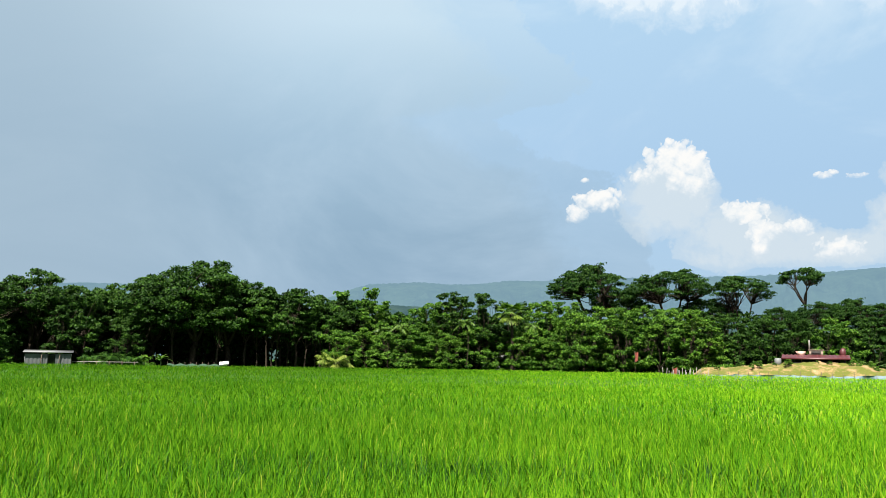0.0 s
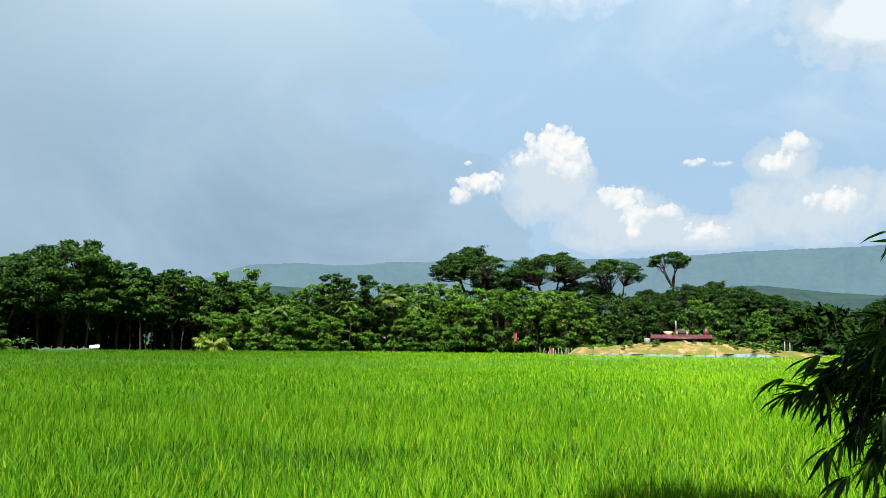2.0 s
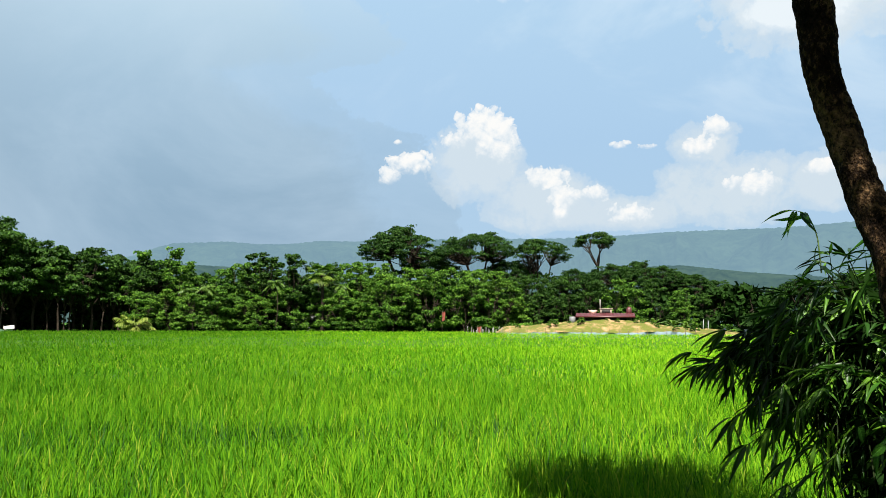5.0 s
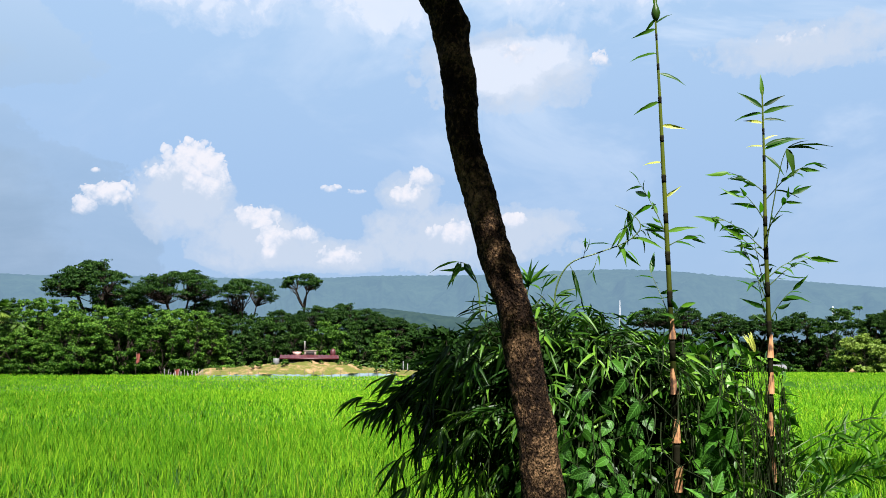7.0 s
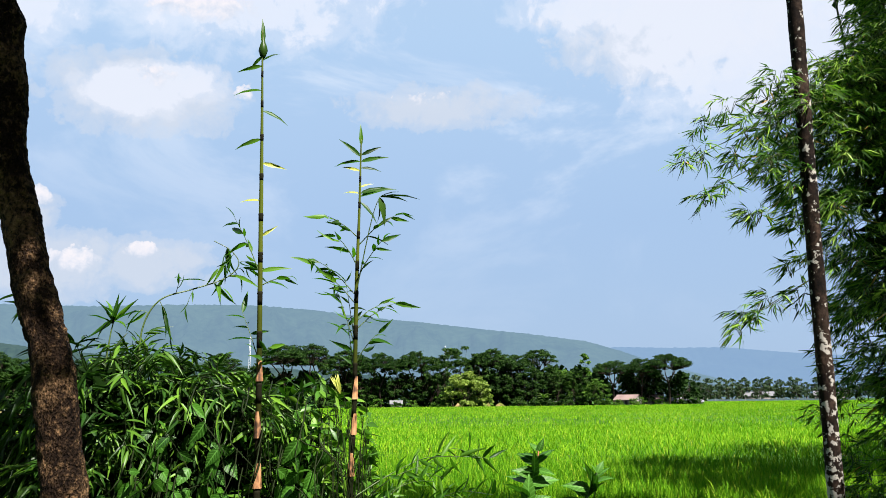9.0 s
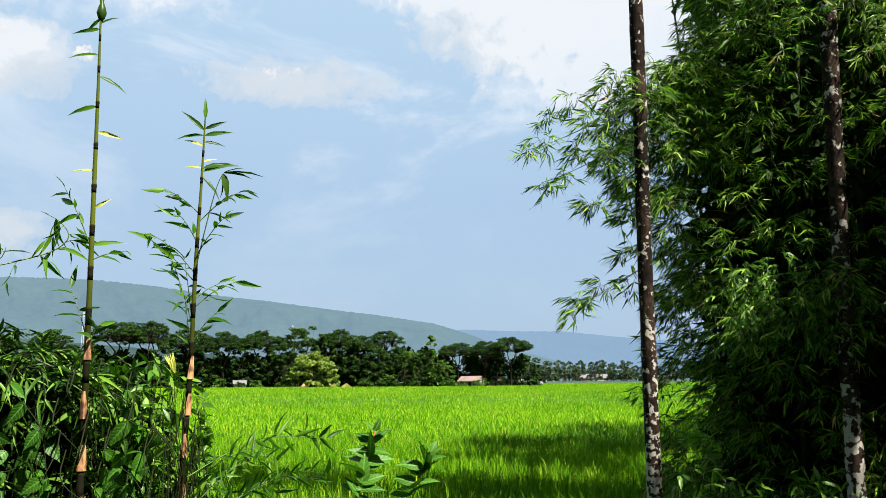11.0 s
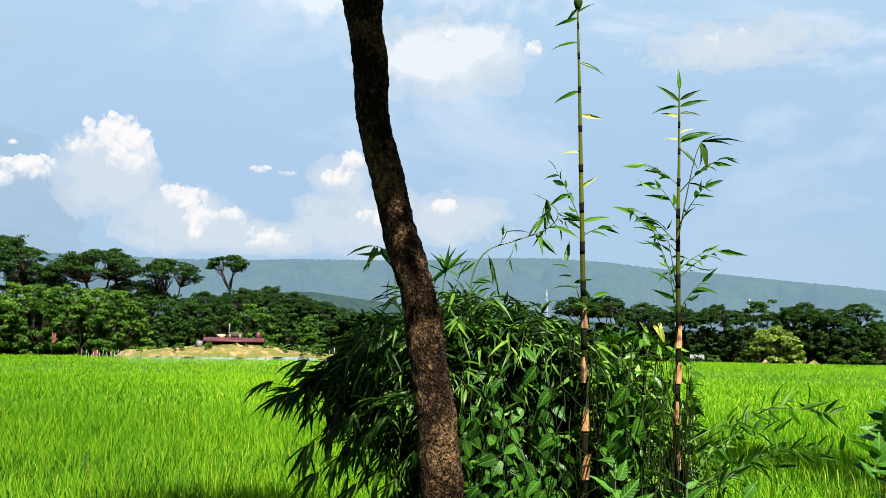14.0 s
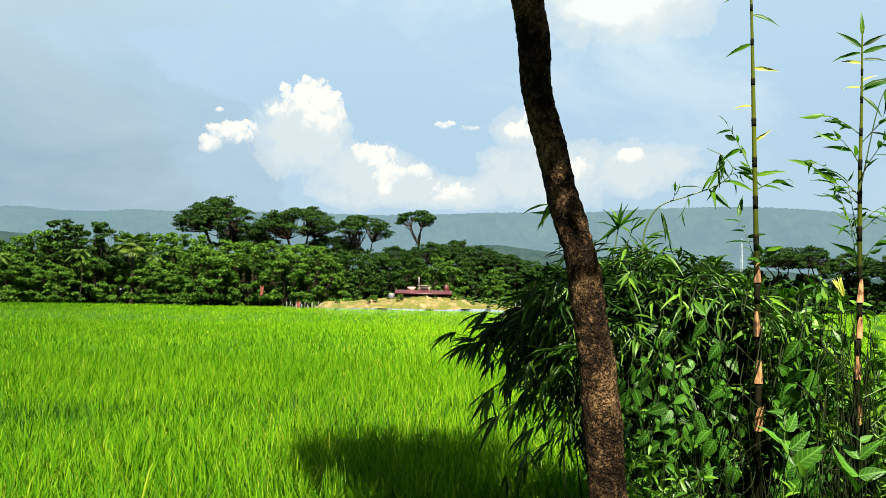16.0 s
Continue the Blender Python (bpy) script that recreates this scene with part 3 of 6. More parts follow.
def build_rice():
    rng = np.random.default_rng(5)
    # y along, x across, z up: the tips bend over
    tall = (np.array([(-0.5, 0, 0), (0.5, 0, 0), (-0.55, 0.45, 0.0), (0.55, 0.45, 0.0), (-0.42, 0.8, -0.09), (0.42, 0.8, -0.09), (0, 0.98, -0.26)]),
            np.array([(0, 1, 3), (0, 3, 2), (2, 3, 5), (2, 5, 4), (4, 5, 6)]))
    short = (np.array([(-0.5, 0, 0), (0.5, 0, 0), (-0.45, 0.6, 0.0), (0.45, 0.6, 0.0), (0, 1, -0.2)]), np.array([(0, 1, 3), (0, 3, 2), (2, 3, 4)]))
    tuft = (np.array([(-0.5, 0, 0), (0.5, 0, 0), (0.05, 1, -0.1)]), np.array([(0, 1, 2)]))
    geo = Geo()
    # nearest and farthest reach, blades, widths, bearings, and the shape
    bands = [(3.0, 10, 100000, 0.0085, (-40, 98), tall), (10, 24, 210000, 0.0115, (-40, 98), short), (24, 55, 230000, 0.02, (-40, 92), short),
             (55, 152, 210000, 0.055, (-40, 85), tuft), (150, 240, 80000, 0.12, (28, 80), tuft), (238, 470, 45000, 0.3, (66, 84), tuft)]
    for near, far, count, width, (left, right), shape in bands:
        r = np.sqrt(rng.uniform(near**2, far**2, count))
        a = np.radians(rng.uniform(left, right, count))
        x, y = r * np.sin(a), r * np.cos(a)
        if far < 56:
            # blades stand in planted hills, some taller than their neighbours
            step = 0.23
            row, column = np.round(x / step), np.round(y / step)
            x = row * step + rng.normal(0, 0.05, count)
            y = column * step + rng.normal(0, 0.05, count)
            hill = np.sin(row * 12.9898 + column * 78.233) * 43758.5453
            hill = (hill - np.floor(hill) - 0.5) * 0.16
        else:
            hill = np.zeros(count)
        keep = in_field(x, y)
        x, y, hill = x[keep], y[keep], hill[keep]
        m = len(x)
        swell = 0.06 * np.sin(x * 0.21 + 0.9 * np.sin(y * 0.13)) * np.sin(y * 0.17 + 1.3) + 0.05 * np.sin(x * 0.9 + y * 0.5) * np.sin(y * 0.7 - 0.3 * x)
        high = 0.78 + swell + hill + rng.normal(0, 0.08, m)
        length = np.clip(rng.normal(0.38, 0.11, m), 0.16, 0.65)
        lean = rng.uniform(0.02, 0.6, m) ** 1.5 if far < 11 else rng.uniform(0.05, 0.7, m) ** 1.2 if far < 25 else rng.uniform(0.1, 0.8, m)
        length = length * (1.0 if far < 11 else 0.8 if far < 25 else 0.58)
        turn = rng.uniform(0, 2 * np.pi, m)
        along = np.stack([np.sin(turn) * lean, np.cos(turn) * lean, np.ones(m)], -1)
        foot = np.stack([x, y, high - length * rng.uniform(0.75, 1.0, m)], -1)
        face = np.stack([rng.normal(0, 0.6, m) - 0.7 * np.sin(turn), rng.normal(0, 0.6, m) - 0.7 * np.cos(turn) - 0.4, np.zeros(m) + 0.5], -1)
        geo.batch(*shape, foot, along, face, np.stack([width * rng.uniform(0.6, 1.3, m), length, length], -1))
    part("rice", geo, RICE)
    tagged(bpy.data.objects["rice"], "dense bright green rice plants filling the paddy field", "rice", kind="stuff")


build_rice()


def build_rank_grass():
    """Dark rank blades that stand a little above the rice near the bank."""
    rng = np.random.default_rng(6)
    blade = (np.array([(-0.5, 0, 0), (0.5, 0, 0), (-0.5, 0.5, 0.0), (0.5, 0.5, 0.0), (-0.35, 0.82, -0.06), (0.35, 0.82, -0.06), (0, 1, -0.18)]),
             np.array([(0, 1, 3), (0, 3, 2), (2, 3, 5), (2, 5, 4), (4, 5, 6)]))
    m = 17000
    tuft = rng.integers(0, 2800, m)
    spots = np.stack([np.sqrt(rng.uniform(4.6**2, 13**2, 2800)), np.radians(rng.uniform(-32, 72, 2800))], -1)[tuft]
    x, y = spots[:, 0] * np.sin(spots[:, 1]) + rng.normal(0, 0.16, m), spots[:, 0] * np.cos(spots[:, 1]) + rng.normal(0, 0.16, m)
    keep = in_field(x, y)
    x, y = x[keep], y[keep]
    m = len(x)
    turn, lean = rng.uniform(0, 2 * np.pi, m), rng.uniform(0.02, 0.25, m)
    high = rng.uniform(0.68, 0.97, m)
    geo = Geo().batch(*blade, np.stack([x, y, np.zeros(m)], -1), np.stack([np.sin(turn) * lean, np.cos(turn) * lean, np.ones(m)], -1),
                      np.stack([rng.normal(0, 1, m), rng.normal(0, 1, m), np.zeros(m)], -1), np.stack([rng.uniform(0.008, 0.014, m), high, high], -1))
    part("rank_grass", geo, GRASS)
    tagged(bpy.data.objects["rank_grass"], "dark green rank grass blades among the rice", "grass", kind="stuff")


build_rank_grass()


# ---- hills ----
def build_hills(name, label, profile, far, near, mat, seed, ripple):
    """A wooded ridge: its skyline is given as bearing and height angle; slopes fall towards the field."""
    az = np.arange(profile[0][0], profile[-1][0] + 0.01, 0.12)
    top = np.interp(az, [p[0] for p in profile], [p[1] for p in profile])
    rows = np.linspace(0, 1, 26)
    noise.seed_set(seed)
    verts = []
    for k in rows:
        for b, e in zip(az, top):
            dist = far + (near - far) * k
            crest = far * math.tan(radians(e)) + 2.2
            wob = noise.fractal(Vector((b * 0.35, k * 2.2, seed)), 0.9, 2.1, 5)
            small = noise.fractal(Vector((b * 3.4, k * 9, seed)), 0.7, 2.0, 4)
            h = crest * ((1 - k) ** 1.25) * (1 + ripple * wob * min(1, 4 * k) ** 2 * (1 - k)) + small * crest * 0.011 * (1 - k)
            verts.append(tuple(polar(b, dist, max(h, -2))))
    m = len(az)
    k, s = np.meshgrid(np.arange(len(rows) - 1), np.arange(m - 1), indexing="ij")
    geo = Geo().add(verts, np.stack([k * m + s, k * m + s + 1, (k + 1) * m + s + 1, (k + 1) * m + s], -1).reshape(-1, 4))
    back = [tuple(polar(b, far * 1.05, -3)) for b in az]
    geo.add([verts[i] for i in range(m)] + back, [(i, m + i, m + i + 1, i + 1) for i in range(m - 1)])
    part(name, geo, mat)
    tagged(bpy.data.objects[name], label, "hills", kind="structure")


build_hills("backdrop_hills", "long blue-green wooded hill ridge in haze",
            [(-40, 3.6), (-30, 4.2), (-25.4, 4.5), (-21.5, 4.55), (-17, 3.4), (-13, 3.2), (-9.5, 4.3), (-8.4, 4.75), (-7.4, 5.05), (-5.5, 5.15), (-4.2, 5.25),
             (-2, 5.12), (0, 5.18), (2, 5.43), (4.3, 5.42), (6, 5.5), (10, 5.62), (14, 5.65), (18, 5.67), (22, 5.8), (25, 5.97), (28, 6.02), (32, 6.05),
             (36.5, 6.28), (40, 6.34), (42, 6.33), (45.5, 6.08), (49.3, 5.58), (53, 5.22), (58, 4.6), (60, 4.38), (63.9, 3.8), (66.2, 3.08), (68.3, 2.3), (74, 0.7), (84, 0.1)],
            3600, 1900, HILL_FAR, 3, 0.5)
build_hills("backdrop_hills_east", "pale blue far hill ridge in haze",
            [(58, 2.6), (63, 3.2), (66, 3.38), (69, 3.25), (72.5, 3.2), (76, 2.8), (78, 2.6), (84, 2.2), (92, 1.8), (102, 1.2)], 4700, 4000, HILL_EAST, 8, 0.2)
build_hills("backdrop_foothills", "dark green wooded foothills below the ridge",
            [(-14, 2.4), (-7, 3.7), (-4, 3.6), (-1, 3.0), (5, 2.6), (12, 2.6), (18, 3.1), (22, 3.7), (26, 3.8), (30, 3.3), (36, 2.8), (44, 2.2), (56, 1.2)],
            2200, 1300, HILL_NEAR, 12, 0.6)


# ---- trees ----
def limb(rng, start, end, bend, count=7):
    t = np.linspace(0, 1, count)[:, None]
    start, end = np.asarray(start, float), np.asarray(end, float)
    side = rng.normal(0, 1, 3) * np.linalg.norm(end - start) * bend
    return start + (end - start) * t + side * np.sin(t * np.pi) * np.array([1, 1, 0.4])


def puff(rng, centre, radii, count, up=0.6):
    """Leaf places on and in a flattened clump, thicker on its upper shell, and the way each leaf faces."""
    d = unit(rng.normal(0, 1, (count, 3)))
    d[:, 2] = np.where((d[:, 2] < 0) & (rng.random(count) < up), -d[:, 2], d[:, 2])
    r = rng.uniform(0.55, 1.08, (count, 1)) ** 0.7
    return np.asarray(centre) + d * r * np.asarray(radii), unit(d + rng.normal(0, 0.45, (count, 3)) + (0, 0, 0.35))


HIGH = {}
GROUPS = {"broadleaf_tree": "broadleaf trees round the field",
          "spreading_tree": "great spreading trees",
          "grove_tree": "trees of the dark grove",
          "rain_tree": "rain trees",
          "leafy_tree": "bright leafy trees at the field edge",
          "slender_tree": "slender trees",
          "undergrowth_tree": "undergrowth of the groves",
          "distant_tree": "far row of trees",
          "shrub": "shrubs at the field edge"}


def make_tree(name, seed, high, spread, clear, shape, leaves, leaf, mat, label, category="tree", stem=0.03, clumps=40, flat=0.5, droop=0.0, fork=None):
    """A tree: a tapered trunk that forks into limbs, and a crown of many leaf clumps.
    clear: share of the height below the crown; shape: dome, umbrella, column or sparse."""
    rng = np.random.default_rng(seed)
    root = thing(name, label, category, GROUPS.get(name, ""))
    wood, crown = Geo(), Geo()
    size = spread * (0.5 / math.sqrt(clumps) + 0.045) * (1.0 if shape != "sparse" else 0.75)
    fork = high * (max(clear * 0.7, 0.12) if fork is None else fork)
    sway = rng.normal(0, 0.02, 2) * high
    trunk = limb(rng, (0, 0, -0.3), (sway[0], sway[1], fork), 0.03)
    wood.tube(trunk, np.linspace(stem * 1.25, stem * 0.8, 7) * high, 7)
    low, top = clear * high, high - size * flat * 0.8
    centres = [(0, 0, low + (top - low) * 0.94)]
    clumps = max(8, clumps // 3)
    tries = 0
    while len(centres) < clumps and tries < clumps * 40:
        tries += 1
        u = rng.uniform(-1, 1, 2)
        rr = math.hypot(*u)
        if rr > 1:
            continue
        h = rng.random()
        if shape == "umbrella":
            lid = 1 - 0.5 * rr**2.4
            z = lid * (1 - 0.75 * h**3.5 * (1 - 0.5 * rr))
        elif shape == "column":
            z = h
            u *= 1.05 - 0.55 * abs(h - 0.4) - 0.3 * max(0, h - 0.75)
        else:
            lid = math.sqrt(max(0, 1 - rr**2.6))
            z = 0.04 + 0.96 * lid * (1 - 0.9 * h**2.4)
        lump = 1 + rng.normal(0, 0.05)
        centres.append((u[0] * (spread / 2 - size * 0.6), u[1] * (spread / 2 - size * 0.6), low + (top - low) * min(1.02, z * lump)))
    # the lobes found so far each carry several small clumps
    lobes, centres = centres, []
    big = spread * (0.5 / math.sqrt(len(lobes)) + 0.03)
    size = big * 0.52
    for c in lobes:
        wide = big * rng.uniform(0.7, 1.2)
        for k in range(8):
            d = unit(rng.normal(0, 1, 3) + (0, 0, 0.35))
            centres.append(tuple(np.array(c) + d * wide * rng.uniform(0.5, 0.9) * (1, 1, max(flat, 0.4))))
    top_most = max(c[2] for c in centres)
    centres = [(x, y, z - max(0.0, top_most - top)) for x, y, z in centres]
    clumps = len(centres)
    hubs = []
    for a in rng.uniform(0, 2 * np.pi) + np.arange(4) * 1.57 + rng.normal(0, 0.25, 4):
        end = np.array([math.cos(a) * spread * 0.18, math.sin(a) * spread * 0.18, fork + (high - fork) * rng.uniform(0.35, 0.55)])
        path = limb(rng, trunk[-1], end, 0.06)
        wood.tube(path, np.linspace(stem * 0.65, stem * 0.38, 7) * high, 6)
        hubs.append(end)
    for c in centres:
        hub = min(hubs, key=lambda p: math.dist(p[:2], c[:2]) + 0.4 * abs(p[2] - c[2]))
        if rng.random() < (0.3 if shape in ("umbrella", "sparse") else 0.1):
            wood.tube(limb(rng, hub, np.array(c) - (0, 0, size * 0.15), 0.08, 5), np.linspace(stem * 0.24, stem * 0.06, 5) * high, 4, False)
        k = max(3, int(leaves / clumps * rng.uniform(0.6, 1.4)))
        radii = size * rng.uniform(0.6, 1.25) * np.array([1, 1, flat])
        where, face = puff(rng, c, radii, k)
        along = unit(np.cross(face, rng.normal(0, 1, (k, 3))) - (0, 0, droop))
        grow = leaf * rng.uniform(0.5, 1.4, (k, 1))
        crown.batch(*CARD, where, along, face, np.concatenate([grow * 0.7, grow, grow], 1))
    part("trunk", wood, GROVE_BARK, root)
    part("crown", crown, mat, root, smooth=False)
    HIGH[root.name] = float(np.quantile(np.concatenate(crown.verts)[:, 2], 0.998))
    return root


def frond(geo, rng, base, out, length, sag, width, count=16, leaf_len=0.55):
    """A feather frond: an arching rib with leaflets to both sides."""
    t = np.linspace(0, 1, 9)
    out = unit(out)
    rib = np.asarray(base) + out * (t * length)[:, None] - np.array([0, 0, 1.0]) * (sag * t**2 * length)[:, None]
    geo.tube(rib, np.linspace(0.03, 0.008, 9) * width, 4, False)
    s = np.linspace(0.18, 0.98, count)
    spot = np.stack([np.interp(s, t, rib[:, k]) for k in range(3)], -1)
    ahead = unit(np.stack([np.gradient(spot[:, k]) for k in range(3)], -1))
    side = unit(np.cross(ahead, (0, 0, 1)))
    for hand in (-1, 1):
        along = unit(ahead * 0.7 + side * hand + np.array([0, 0, -0.55]) + rng.normal(0, 0.08, (count, 3)))
        lens = length * leaf_len * 0.55 * (0.45 + np.sin(np.pi * np.clip(s, 0, 0.93)))
        geo.batch(*LANCE_FAR, spot, along, np.tile((0.0, 0, 1), (count, 1)), np.stack([np.full(count, 0.09 * width), lens, lens], -1))


def make_palm(name, seed, high, count, length, sag, label, mat, stem=0.12, leaflets=16):
    rng = np.random.default_rng(seed)
    root = thing(name, label, "palm", "palms at the field edge")
    if high > 0.8:
        part("trunk", Geo().tube(limb(rng, (0, 0, -0.2), (rng.normal(0, 0.2), rng.normal(0, 0.2), high), 0.03), np.linspace(stem * 1.2, stem * 0.8, 7), 8), GROVE_BARK, root)
    for k in range(count):
        geo = Geo()
        a = k * 2.4 + rng.normal(0, 0.15)
        rise = 1.5 - 1.9 * k / count
        frond(geo, rng, (0, 0, high), (math.cos(a), math.sin(a), max(rise, -0.5)), length * rng.uniform(0.85, 1.1), sag * rng.uniform(0.6, 1.2), 2.2, leaflets)
        part("frond", geo, mat, root, smooth=False)
    return root


def make_fan_palm(name, seed, high, label):
    """A fan palm: round pleated blades on short stalks."""
    rng = np.random.default_rng(seed)
    root = thing(name, label, "palm")
    part("trunk", Geo().tube(limb(rng, (0, 0, -0.2), (0.1, 0, high), 0.01), np.linspace(0.28, 0.2, 7), 8), GROVE_BARK, root)
    for k in range(20):
        geo = Geo()
        a, rise = k * 2.4, 1.3 - 2.2 * k / 20
        out = unit((math.cos(a), math.sin(a), rise))
        tip = np.array([0.1, 0, high]) + out * 1.1
        geo.tube([(0.1, 0, high), tip], [0.03, 0.02], 4, False)
        side = unit(np.cross(out, (0.01, 0, 1)))
        fan = np.linspace(-1.25, 1.25, 13)
        ways = out * np.cos(fan)[:, None] + side * np.sin(fan)[:, None] - np.array([0, 0, 0.25])
        geo.batch(*LANCE_FAR, np.tile(tip, (13, 1)), ways, np.tile(np.cross(side, out), (13, 1)), np.tile((0.3, 1.6, 1.6), (13, 1)))
        part("fan", geo, PALM_LEAF if k < 13 else GROVE_YELLOW, root, smooth=False)
    return root


def make_banana(name, seed, high, label):
    rng = np.random.default_rng(seed)
    root = thing(name, label, "plant", "banana plants")
    part("stem", Geo().tube([(0, 0, -0.1), (0.05, 0, high * 0.55)], [0.12, 0.08], 7), TWIG, root)
    for k in range(9):
        a = k * 2.4 + rng.normal(0, 0.2)
        rise, n = 1.9 - 1.7 * k / 9, 7
        t = np.linspace(0, 1, n)
        out = unit((math.cos(a), math.sin(a), rise))
        rib = np.array([0, 0, high * 0.5]) + out * (t * high * 0.62)[:, None] - np.array([0, 0, 1]) * (0.3 * high * t**2.2)[:, None]
        side = unit(np.cross(out, (0, 0, 1)))
        wide = 0.27 * np.sin(np.pi * (0.08 + 0.9 * t)) * high * 0.25
        v = np.concatenate([rib - side * wide[:, None] - (0, 0, 0.06), rib, rib + side * wide[:, None] - (0, 0, 0.06)])
        f = [(i, i + 1, n + i + 1, n + i) for i in range(n - 1)] + [(n + i, n + i + 1, 2 * n + i + 1, 2 * n + i) for i in range(n - 1)]
        part("leaf", Geo().add(v, f), PALM_LEAF, root)
    return root


def set_at(ob, az, dist, turn=0.0, size=1.0, z=0.0, first=False):
    """Places a thing by bearing and distance; the first goes there itself, others are copies."""
    m = Matrix.Translation(polar(az, dist, z)) @ pose(0, 0, 0, 0, 0, turn) @ Matrix.Scale(size, 4)
    if first:
        ob.matrix_basis = m
        return ob
    return copy_thing(ob, m @ Matrix.Scale(1 / ob.scale[0], 4))


used = set()


def plant(ob, az, dist, size=1.0, turn=None, z=0.0):
    turn = (az * 53 + dist * 17) % 360 if turn is None else turn
    first = ob.name not in used
    used.add(ob.name)
    return set_at(ob, az, dist, turn, size, z, first)


BROAD = [make_tree("broadleaf_tree", 11, 15, 12, 0.12, "dome", 13000, 0.27, GROVE, "dark green broadleaf tree with a dense domed crown", clumps=190, stem=0.016),
         make_tree("broadleaf_tree", 12, 13, 10, 0.1, "dome", 11000, 0.27, GROVE, "dark green broadleaf tree with a dense uneven crown", clumps=160, stem=0.016),
         make_tree("broadleaf_tree", 13, 14, 8, 0.15, "column", 9500, 0.25, GROVE, "dark green upright broadleaf tree at the field edge", clumps=140, stem=0.014),
         make_tree("spreading_tree", 14, 18, 21, 0.34, "dome", 30000, 0.29, GROVE, "great spreading dark green tree over the grove", clumps=260, flat=0.42)]
SHADE = [make_tree("grove_tree", 16, 14, 10, 0.45, "dome", 9500, 0.27, GROVE, "dark grove tree with a high crown over bare shade", clumps=140, stem=0.014),
         make_tree("grove_tree", 17, 14, 8, 0.5, "dome", 7000, 0.27, GROVE, "dark grove tree on a bare trunk", clumps=110, stem=0.012)]
RAIN = [make_tree("rain_tree", 21, 20, 16.5, 0.5, "umbrella", 28000, 0.23, RAIN_LEAF, "dark rain tree with a dense layered crown", clumps=330, flat=0.32, stem=0.02),
        make_tree("rain_tree", 22, 20, 18, 0.62, "umbrella", 22000, 0.23, RAIN_LEAF, "dark rain tree with open limbs under a flat crown", clumps=270, flat=0.28, stem=0.02, fork=0.45),
        make_tree("rain_tree", 23, 20, 12.5, 0.72, "umbrella", 12000, 0.22, RAIN_LEAF, "umbrella-shaped rain tree on forked bare limbs", clumps=150, flat=0.3, stem=0.016, fork=0.42),
        make_tree("rain_tree", 24, 20, 8.4, 0.76, "umbrella", 6500, 0.23, RAIN_LEAF, "tall thin rain tree with a small flat crown", clumps=70, flat=0.36, stem=0.014, fork=0.65)]
BRIGHT = [make_tree("leafy_tree", 31, 11, 8, 0.04, "dome", 15000, 0.21, GROVE_BRIGHT, "bright green leafy tree at the field edge", clumps=240, stem=0.014),
          make_tree("leafy_tree", 32, 11, 6.5, 0.04, "column", 14000, 0.2, GROVE_BRIGHT, "bright green bushy tree at the field edge", clumps=240, stem=0.013),
          make_tree("leafy_tree", 33, 9, 9, 0.03, "dome", 14000, 0.21, GROVE_BRIGHT, "spreading bright green tree with low branches", clumps=240, stem=0.014)]
SPARSE = [make_tree("slender_tree", 41, 14, 6.5, 0.4, "sparse", 3000, 0.3, GROVE_BRIGHT, "slender tree with a thin open crown", clumps=40, stem=0.016, flat=0.5),
          make_tree("slender_tree", 42, 14, 5, 0.3, "column", 1000, 0.5, GROVE, "slender upright tree with dark foliage", clumps=28, stem=0.011)]
YELLOW = make_tree("round_tree", 51, 8, 11, 0.03, "dome", 11000, 0.34, GROVE_YELLOW, "round yellow-green tree at the field edge", clumps=240, stem=0.012)
THICKET = make_tree("undergrowth_tree", 55, 8, 10, 0.0, "dome", 750, 0.85, INNER_LEAF, "low grove tree with leaves painted dark for shade", clumps=60)
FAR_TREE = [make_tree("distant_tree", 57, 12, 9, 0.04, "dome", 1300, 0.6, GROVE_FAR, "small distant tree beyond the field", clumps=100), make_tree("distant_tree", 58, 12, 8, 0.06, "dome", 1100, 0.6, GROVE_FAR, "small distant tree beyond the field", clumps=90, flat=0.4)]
BUSH = [make_tree("shrub", 61, 3.2, 4.5, 0.0, "dome", 1000, 0.3, GROVE_BRIGHT, "green shrub at the edge of the field", "shrub", clumps=60),
        make_tree("shrub", 62, 2.6, 4.0, 0.0, "dome", 900, 0.28, GROVE, "dark green shrub at the edge of the field", "shrub", clumps=60),
        make_tree("shrub", 63, 3.0, 3.6, 0.0, "column", 1100, 0.26, BROWN_DRY, "dry brown shrub on the mound", "shrub", clumps=44)]
PLUME = make_tree("bamboo_plume", 71, 14, 3.6, 0.1, "column", 1900, 0.42, GROVE_BRIGHT, "tall feathery bamboo among the trees", "bamboo", clumps=70, droop=0.6, stem=0.008)
COCO = make_palm("coconut_palm", 81, 1.8, 15, 4.4, 0.5, "young coconut palm with arching yellow-green fronds", COCO_LEAF, 0.2, 22)
DARK_PALM = make_palm("young_palm", 85, 1.6, 13, 4.2, 0.55, "dark young palm with arching fronds in the shade", GROVE, 0.2, 20)
ARECA_FAR = make_palm("areca_palm", 82, 9.5, 11, 2.2, 0.7, "slim areca palm with drooping fronds", PALM_LEAF, 0.08, 12)
FAN = make_fan_palm("fan_palm", 83, 9.0, "fan palm with pale hanging blades")
BANANA = make_banana("banana_plant", 84, 4.2, "banana plant with broad arching leaves")


def grow(ob, az, dist, top):
    """Plants a tree whose tip stands at the height angle top, as seen from the path."""
    return plant(ob, az, dist, (2.2 + dist * math.tan(radians(top))) / HIGH[ob.name])


